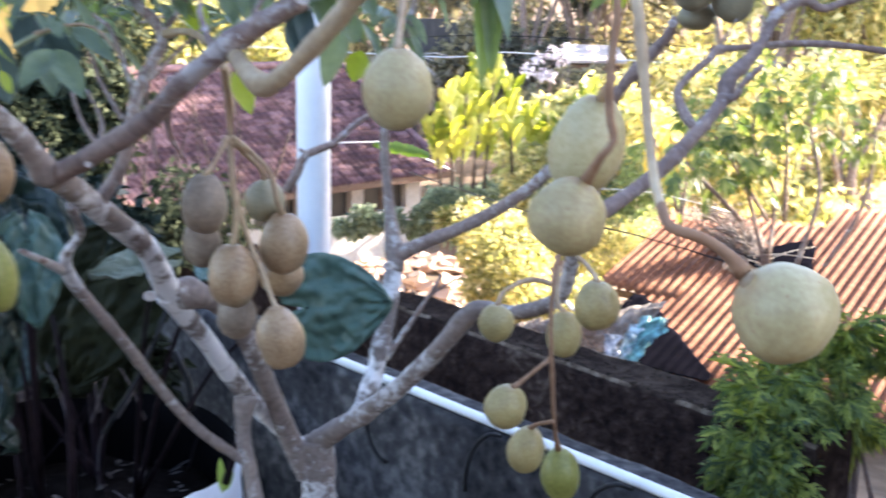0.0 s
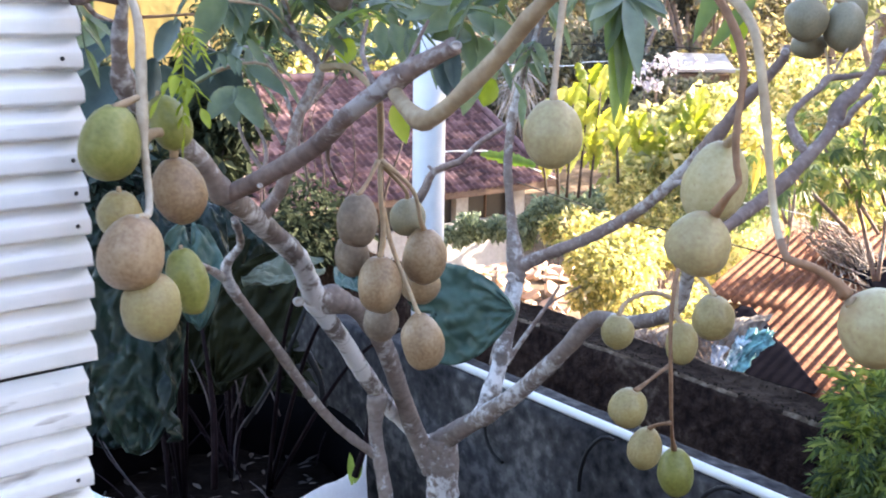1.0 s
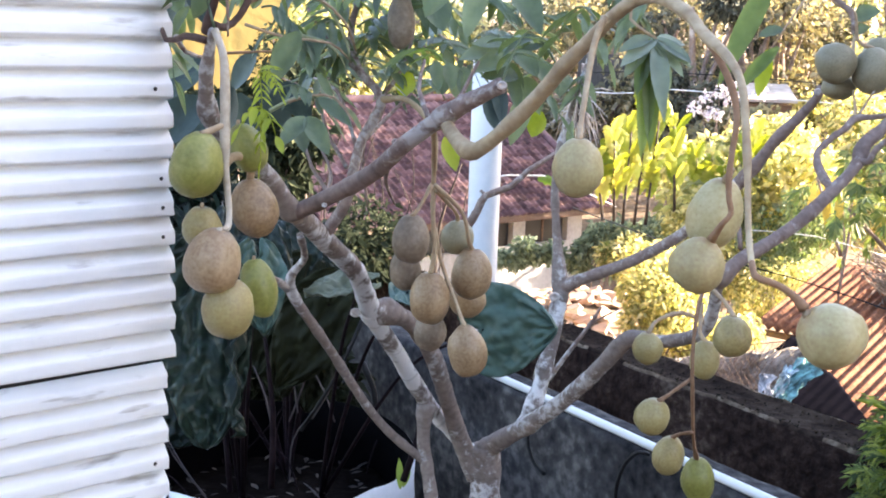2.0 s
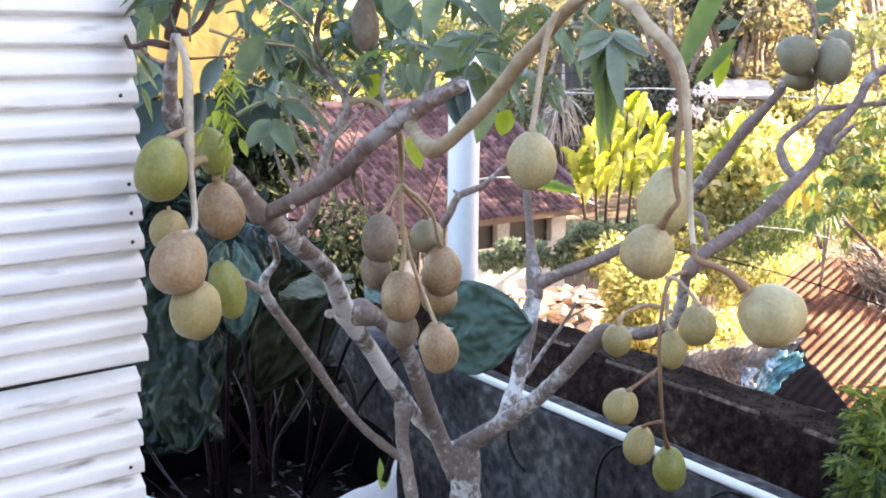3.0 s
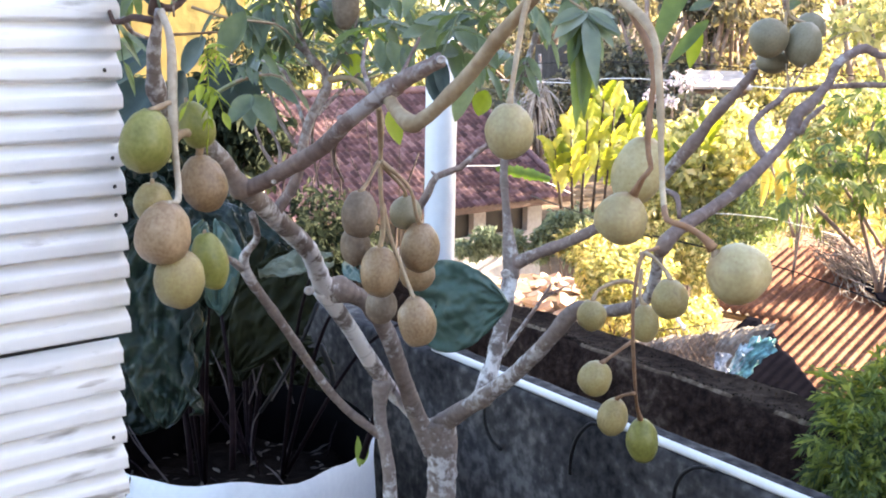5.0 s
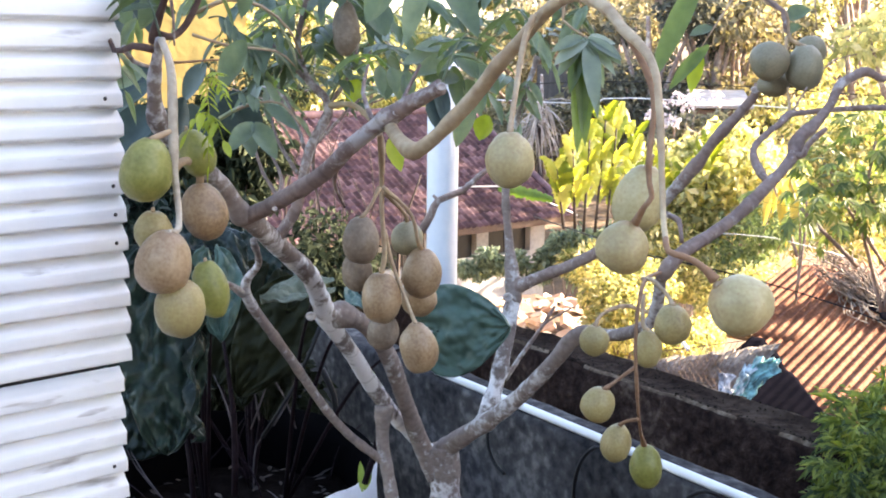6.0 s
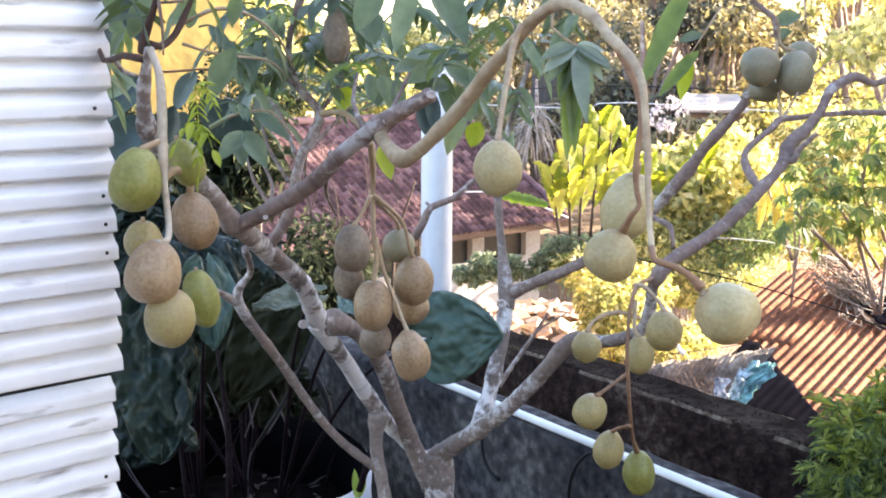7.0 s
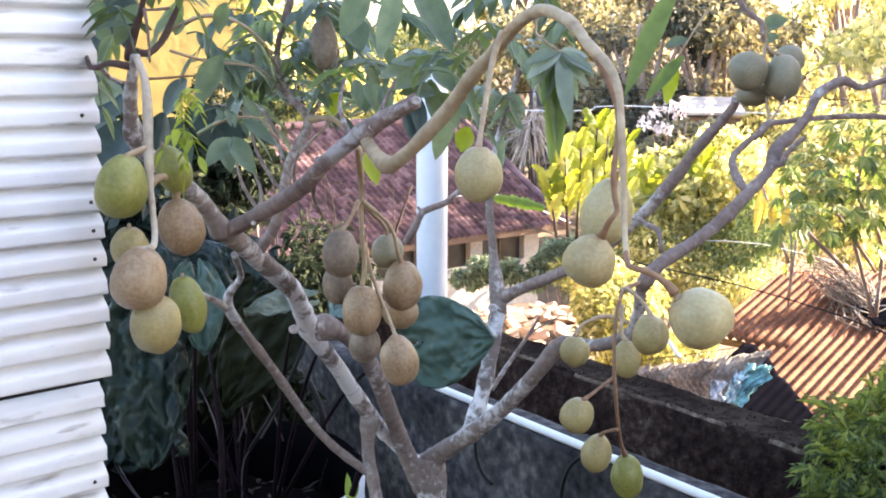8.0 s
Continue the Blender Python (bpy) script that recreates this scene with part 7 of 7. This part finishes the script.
tarp = thing("black_sheet", "black cloth sheet propped on short sticks over the shed roof", "tarpaulin", at=tuple(C_TOP + CROSS * 1.1 + RIB * -0.8))
corners = [C_TOP + CROSS * d_ + RIB * r__ + ROOF_N * 0.036 for r__, d_ in ((-0.44, 0.63), (-0.72, 0.86), (-0.55, 1.1), (-0.14, 0.97))]
verts, faces = [], []
N_T = 20
for i in range(N_T + 1):
    for j in range(N_T + 1):
        p_, q_ = i / N_T, j / N_T
        c = corners[0].lerp(corners[1], p_).lerp(corners[3].lerp(corners[2], p_), q_)
        sag = 0.06 * p_ * (1 - p_) * q_ * (1 - q_) * 4 * 0.25
        edge = 0.025 * noise.noise(c * 9)
        verts.append(c + ROOF_N * (0.008 * noise.noise(c * 6) + 0.005 * noise.noise(c * 15) - sag * 0.2) + CROSS * edge)
for i in range(N_T):
    for j in range(N_T):
        k = i * (N_T + 1) + j
        faces.append((k, k + 1, k + N_T + 2, k + N_T + 1))
sheet = part("sheet", from_lists("sheet", verts, faces), CLOTH_AND_SHADOW, tarp, smooth=True)
so = sheet.modifiers.new("thick", 'SOLIDIFY')
so.thickness = 0.004
for c in corners:
    c = c.lerp(sum(corners, Vector()) / 4, 0.08)
    v, f = tube_data([(*(c - ROOF_N * 0.036), 0.012), (*(c - ROOF_N * 0.005), 0.01)], 6, 0.1, 0.1, 0)
    part("prop_stick", from_lists("prop_stick", v, f), FASCIA, tarp, smooth=True)
for k, (e0, e1) in enumerate(((0.3, 0.75), (0.7, 0.35))):
    p0, p1 = corners[0].lerp(corners[1], e0) + ROOF_N * 0.015, corners[3].lerp(corners[2], e1) + ROOF_N * 0.02
    v, f = tube_data([(*p0, 0.005), (*(p0.lerp(p1, 0.5) + ROOF_N * 0.02), 0.005), (*p1, 0.003)], 5, 0.1, 0.1, 0)
    part("dry_stick", from_lists("dry_stick", v, f), DEAD, tarp, "pale dry stick lying on the sheet", smooth=True)

# dark sheet that stands in for the shadow on the corrugated roof's low corner
verts, faces = [], []
N_D, N_R = 70, 14
for i in range(N_D + 1):
    d_ = 0.28 + 0.74 * i / N_D
    hi = min(-1.17, -1.17 - 1.05 * (d_ - 0.35)) + 0.03 * noise.noise(Vector((d_ * 9, 0, 5)))
    for j in range(N_R + 1):
        r__ = -1.93 + (hi + 1.93) * j / N_R
        wave = 0.0016 * math.cos(2 * math.pi * d_ / 0.06)
        verts.append(C_TOP + CROSS * d_ + RIB * r__ + ROOF_N * (0.034 + wave + 0.003 * noise.noise(Vector((d_ * 7, r__ * 7, 1)))))
for i in range(N_D):
    for j in range(N_R):
        k = i * (N_R + 1) + j
        faces.append((k, k + N_R + 1, k + N_R + 2, k + 1))
shadow_sheet = part("black_sheet", from_lists("black_sheet", verts, faces), CLOTH_AND_SHADOW, smooth=True)
tagged(shadow_sheet, "dark sheet standing in for the shadow on the corrugated roof", "tarpaulin")
so = shadow_sheet.modifiers.new("thick", 'SOLIDIFY')
so.thickness = 0.003

# ---- rubble and low block wall between the retaining wall and the shed ----
PALE = mat("pale_cement_block", [(0.09, 0.075, 0.065), (0.2, 0.17, 0.145), (0.42, 0.35, 0.28)], 0.9, 17, 5, 1.0, spread=0.16, bump_scale=0.05)
RUBBLE = mat("orange_rubble", [(0.36, 0.22, 0.15), (0.47, 0.34, 0.255), (0.58, 0.47, 0.38)], 0.9, 8, 1.5, 0.5, per_object=0.5, island=0.0)
a_, b_ = Vector((0.403, 7.897, -0.644)), Vector((1.300, 7.5, -0.395))
rnd = random.Random(71)


def rubble_bank():
    """A low rough bank of broken cement between a_ and b_, steep in front, flat on top."""
    verts, faces = [], []
    n, prof = 80, [(-0.24, -1.2), (-0.14, -0.5), (-0.05, -0.18), (-0.02, -0.05), (0.02, 0.0), (0.15, 0.01), (0.35, -0.03), (0.5, -0.3)]
    back, run_ = Vector((0.24, 0.97, 0)), (b_ - a_).normalized()
    for i in range(n + 1):
        p = a_.lerp(b_, i / n)
        shrink = 0.75 * max(0, (i / n - 0.5) / 0.5)
        for q, h in prof:
            c = p + back * q + Vector((0, 0, h)) + run_ * (h * shrink)
            k = 0.04 * noise.noise(c * 4) + 0.035 * noise.noise(c * 13) + 0.025 * noise.noise(c * 33)
            verts.append(c + Vector((k, -k, k * 1.2)))
    m = len(prof)
    for i in range(n):
        for k in range(m - 1):
            a = i * m + k
            faces.append((a, a + m, a + m + 1, a + 1))
    return from_lists("rubble_bank", verts, faces)


tagged(part("rubble_bank", rubble_bank(), PALE), "rough pale bank of broken cement with a sunlit top", "rubble")


net = thing("wire_net", "sagging rusty wire netting hung before the rubble bank", "net", at=tuple(a_))
n0, n1 = Vector((0.330, 7.440, -0.520)), Vector((1.065, 7.120, -0.300))
shapes = []
for k in range(-9, 24):
    for s_ in (-1, 1):
        x0 = k / 22
        x1 = x0 + s_ * 0.3
        if min(x0, x1) < -0.02 or max(x0, x1) > 1.02:
            continue
        a, b = n0.lerp(n1, x0) + Vector((0, 0, 0.08)), n0.lerp(n1, x1) + Vector((0, 0, -0.32))
        shapes.append(tube_data([(*a, 0.0016), (*(a.lerp(b, 0.5) + Vector((0, -0.015, 0))), 0.0016), (*b, 0.0016)], 4, 0.2, 0, 0))
v, f = join_lists(shapes)
tagged(part("netting", from_lists("netting", v, f), FASCIA, net), kind="stuff")
v, f = tube_data([(*(n0 + Vector((0, 0, 0.08))), 0.003), (*(n1 + Vector((0, 0, 0.08))), 0.003)], 5, 0.3, 0, 0)
part("top_wire", from_lists("top_wire", v, f), FASCIA, net)


def shard(at, size, rnd, material):
    """A broken flat piece of tile or cement with a ragged outline."""
    bm = bmesh.new()
    n = 7
    rim = [(math.cos(2 * math.pi * k / n + rnd.uniform(-0.3, 0.3)) * size * rnd.uniform(0.6, 1.1), math.sin(2 * math.pi * k / n) * size * rnd.uniform(0.5, 1.0)) for k in range(n)]
    low = [bm.verts.new((x, y, 0)) for x, y in rim]
    top = [bm.verts.new((x * 0.93, y * 0.93, size * 0.3)) for x, y in rim]
    bm.faces.new(low[::-1])
    bm.faces.new(top)
    for k in range(n):
        bm.faces.new((low[k], low[(k + 1) % n], top[(k + 1) % n], top[k]))
    o = part("stone", bm, material)
    o.matrix_basis = Matrix.Translation(at) @ Matrix.Rotation(rnd.uniform(0, 6), 4, 'Z') @ Matrix.Rotation(rnd.uniform(-0.7, 0.7), 4, 'X') @ Matrix.Rotation(rnd.uniform(-0.5, 0.5), 4, 'Y')
    return o


for k in range(150):
    t = rnd.random()
    p = Vector((-1.298, 11.500, -0.940)).lerp(Vector((0.043, 11.500, -1.051)), t) + Vector((0, rnd.uniform(-0.9, 0.9), 0))
    p.z = ground_height(p.x, p.y) + rnd.uniform(-0.04, 0.015)
    tagged(shard(p, rnd.uniform(0.05, 0.16), rnd, RUBBLE), "sunlit pale orange shard of broken tile on the slope", "rubble", "rubble on the slope")
# plastic film hanging over the end of the bank
def plastic_sheet(a, b, width, col, seed, label):
    """A crumpled film that hangs from a down to b."""
    a, b = Vector(a), Vector(b)
    across = Vector((0.94, -0.34, 0))
    verts, faces, n = [], [], 34
    for i in range(n + 1):
        for j in range(n + 1):
            u, w = i / n, j / n - 0.5
            ragged = 1 + 0.5 * noise.noise(Vector((u * 5, (1 if w > 0 else -1) * 3, seed)))
            c = a.lerp(b, u) + across * (w * width * ragged)
            fold = 0.06 * noise.noise(Vector((u * 4, w * 5, seed))) + 0.02 * noise.noise(Vector((u * 9, w * 11, seed + 7)))
            verts.append(c + Vector((fold * 0.3, -abs(fold) - 0.02, fold * 0.5)))
    for i in range(n):
        for j in range(n):
            k = i * (n + 1) + j
            faces.append((k, k + 1, k + n + 2, k + n + 1))
    film_ = mat("plastic_film", [tuple(x * 0.2 for x in col), tuple(x * 0.6 for x in col), col], 0.4, 30, 14, 0.15, spread=0.12)
    tagged(part("plastic_scrap", from_lists("plastic_scrap", verts, faces), film_, smooth=True), label, "litter", "plastic scraps")


plastic_sheet((1.225, 7.12, -0.32), (1.005, 6.93, -0.55), 0.17, (0.22, 0.52, 0.52), 3, "crumpled teal plastic film hanging over the rubble")
plastic_sheet((1.11, 7.1, -0.36), (0.975, 6.93, -0.55), 0.08, (0.6, 0.76, 0.8), 9, "crumpled pale blue plastic film among the rubble")
plastic_sheet((0.945, 7.0, -0.40), (0.935, 6.9, -0.57), 0.085, (0.8, 0.8, 0.82), 5, "white plastic film hanging down the rubble bank")
v, f = tube_data([(*(0.655, 7.400, -0.247), 0.012), (*(0.724, 7.200, -0.315), 0.012)], 6, 0.2, 0, 0)
tagged(part("white_stick", from_lists("white_stick", v, f), POST_PAINT), "short white stick leaning over the rubble", "stick")

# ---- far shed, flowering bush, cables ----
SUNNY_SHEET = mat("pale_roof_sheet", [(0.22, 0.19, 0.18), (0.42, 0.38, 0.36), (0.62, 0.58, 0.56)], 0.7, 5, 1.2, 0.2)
far_shed = thing("far_shed", "low far shed with a pale sunlit roof", "shed", at=(4.0, 30.0, -4.5))
m_ = Matrix.Translation((3.3, 30.6, 0.2)) @ Matrix.Rotation(radians(8), 4, 'X')
bm = bmesh.new()
box(bm, (1.5, 2.2, 0.07), m_, 0.01)
part("roof", bm, SUNNY_SHEET, far_shed)
bm = bmesh.new()
box(bm, (1.3, 1.9, 4.2), Matrix.Translation((3.3, 30.7, -2.15)))
part("wall", bm, FASCIA, far_shed)
bm = bmesh.new()
box(bm, (4.6, 0.3, 3.6), Matrix.Translation((0.7, 36, -0.9)), 0.02)
GREY_BOARD = mat("grey_boards", [(0.04, 0.037, 0.037), (0.08, 0.074, 0.072), (0.14, 0.13, 0.125)], 0.85, 10, 1.5, 0.3, stretch=(6, 1, 1))
tagged(part("dark_wall", bm, GREY_BOARD), "dark grey weathered timber wall far behind the garden", "wall", kind="structure")
BLOSSOM = mat("pale_blossom", [(0.4, 0.34, 0.4), (0.6, 0.56, 0.6), (0.8, 0.78, 0.79)], 0.7, 10, 2, 0, through_light=0.4, island=0.4)
garden_bush("flowering_bush", (1.5, 22, -4.0), clumps_at([((1.4, 22.0, 0.48), 0.16), ((1.65, 22.0, 0.6), 0.16), ((1.98, 22.0, 0.64), 0.18), ((1.52, 22.0, 0.2), 0.22), ((1.81, 22.0, 0.5), 0.2), ((2.35, 22.0, 0.62), 0.16), ((1.2, 22.0, 0.3), 0.18)]), 300, 0.085, BLOSSOM, "bush covered with pale lilac-white blossom", seed=11, slim=0.8)
garden_bush("bush", (1.9, 23, -4.5), clumps_at([((1.903, 23.000, -0.125), 0.6), ((2.547, 23.000, -0.05), 0.55), ((1.377, 23.000, -0.583), 0.7), ((2.358, 22.000, -0.368), 0.7)]), 2600, 0.18, FOREST_LEAF, "dark shaded bush under the blossom", seed=12)
for k, (pts, rr) in enumerate(((((0.417, 6.000, 0.509), (0.899, 6.000, 0.413), (1.436, 6.000, 0.263), (1.911, 6.000, 0.080)), 0.004), (((-0.514, 12.000, -0.188), (-0.026, 11.000, -0.179), (0.600, 9.000, -0.047)), 0.006), (((-2.328, 18.000, -0.730), (-1.252, 18.000, -0.622), (-0.095, 18.000, -1.049)), 0.012), (((-5.861, 28.000, 0.356), (-0.345, 26.000, 0.271), (0.891, 26.000, 0.404), (6.382, 24.000, 0.227)), 0.012), (((-1.858, 30.000, 0.509), (0.578, 30.000, 0.623), (3.806, 30.000, 0.542), (9.250, 30.000, 0.230)), 0.014), (((0.968, 9.000, 0.166), (1.491, 9.000, 0.146), (2.143, 9.000, -0.010)), 0.0035))):
    v, f = tube_data([(*p, rr) for p in pts], 5, 0.4, 0, 0)
    tagged(part("cable", from_lists("cable", v, f), PVC if k in (2, 3, 5) else BLACK_PLASTIC, smooth=True), "thin cable stretched across the garden", "cable", "overhead cables")


# ---- wooded hill ----
def wood_tree(at, height, spread, seed, material, label, leaf=0.3, count=2200, airy=6):
    rnd = random.Random(seed)
    t = thing("tree", label, "tree", "trees on the hill", at=at)
    base = Vector(at)
    v, f = tube_data([(*base, 0.03 * height), (*(base + Vector((rnd.uniform(-0.3, 0.3), 0, height * 0.4))), 0.02 * height), (*(base + Vector((rnd.uniform(-0.6, 0.6), 0, height * 0.85))), 0.006 * height)], 8, 0.6, 0.1, 0.1, seed)
    part("trunk", from_lists("trunk", v, f), BARK, t, smooth=True)
    clumps, woods = [], []
    for k in range(airy):
        a = rnd.uniform(0, 2 * math.pi)
        h = rnd.uniform(0.35, 0.95)
        r = spread * rnd.uniform(0.35, 1.0) * (1.25 - 0.7 * h)
        c = base + Vector((math.cos(a) * r, math.sin(a) * r, height * h))
        q = spread * rnd.uniform(0.32, 0.52)
        clumps.append((c, (q, q, q * rnd.uniform(0.6, 0.9))))
        woods.append(tube_data([(*(base + Vector((0, 0, height * h * 0.6))), 0.012 * height), (*c, 0.004 * height)], 5, 0.8, 0.1, 0, k))
    for v, f in woods:
        part("limb", from_lists("limb", v, f), BARK, t, smooth=True)
    v, f = leaf_cloud(clumps, count, leaf, rnd, 0.55, 0.35)
    part("crown", from_lists("crown", v, f), material, t)


rnd = random.Random(81)
for k in range(40):
    row = k % 4
    y = 33 + row * 8 + rnd.uniform(-2, 2)
    x = -17 + (k // 4) * 3.6 + rnd.uniform(-1.2, 1.2) + row * 0.7
    z = ground_height(x, y) - 0.2
    top = 1.5 + row * 2.0 + rnd.uniform(-0.8, 1.4) + max(0, x) * 0.25
    if -14 < x < -3.5:
        top = min(top, 1.5 + 0.05 * (y - 33))
    h = max(3.0, top - z)
    # leaf brightness picked by place: the slope's sun and shade go into the colour
    wood_tree((x, y, z), h, rnd.uniform(2.4, 3.4), 100 + k, SUN_PALED_LEAF if x > 6 or (x < -2 and k % 2 == 0) else (BRIGHT_LEAF if x < -2 else FOREST_LEAF), "leafy tree on the wooded slope behind the houses", leaf=0.25, count=2000 if x > 6 else (3000 if x > 1 else 4300), airy=9)
# trees added east of the red-tiled house, mostly unseen, to shade its front
for k, (x, y, top, spread) in enumerate(((7.4, 28.2, 5.6, 2.8), (9.2, 26.4, 6.0, 2.8), (7.0, 21.6, 1.0, 2.0), (6.6, 25.2, 3.6, 2.4), (13.2, 29.4, 9.8, 3.4), (15.0, 27.0, 10.4, 3.4), (13.0, 32.4, 9.0, 3.0))):
    z = ground_height(x, y) - 0.2
    wood_tree((x, y, z), top - z, spread, 200 + k, SUN_PALED_LEAF, "leafy tree added to shade the tiled house", leaf=0.26, count=2600, airy=10)
# darker trees added behind the far shed, shade put into their leaf colour
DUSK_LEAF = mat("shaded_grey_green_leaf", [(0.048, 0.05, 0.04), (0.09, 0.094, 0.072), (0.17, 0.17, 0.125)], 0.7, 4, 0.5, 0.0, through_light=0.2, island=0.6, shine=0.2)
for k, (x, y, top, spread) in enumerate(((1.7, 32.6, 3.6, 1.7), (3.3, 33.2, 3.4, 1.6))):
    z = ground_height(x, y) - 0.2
    wood_tree((x, y, z), top - z, spread, 300 + k, DUSK_LEAF, "dark grey-green tree added for the shade behind the far shed", leaf=0.22, count=3400, airy=12)
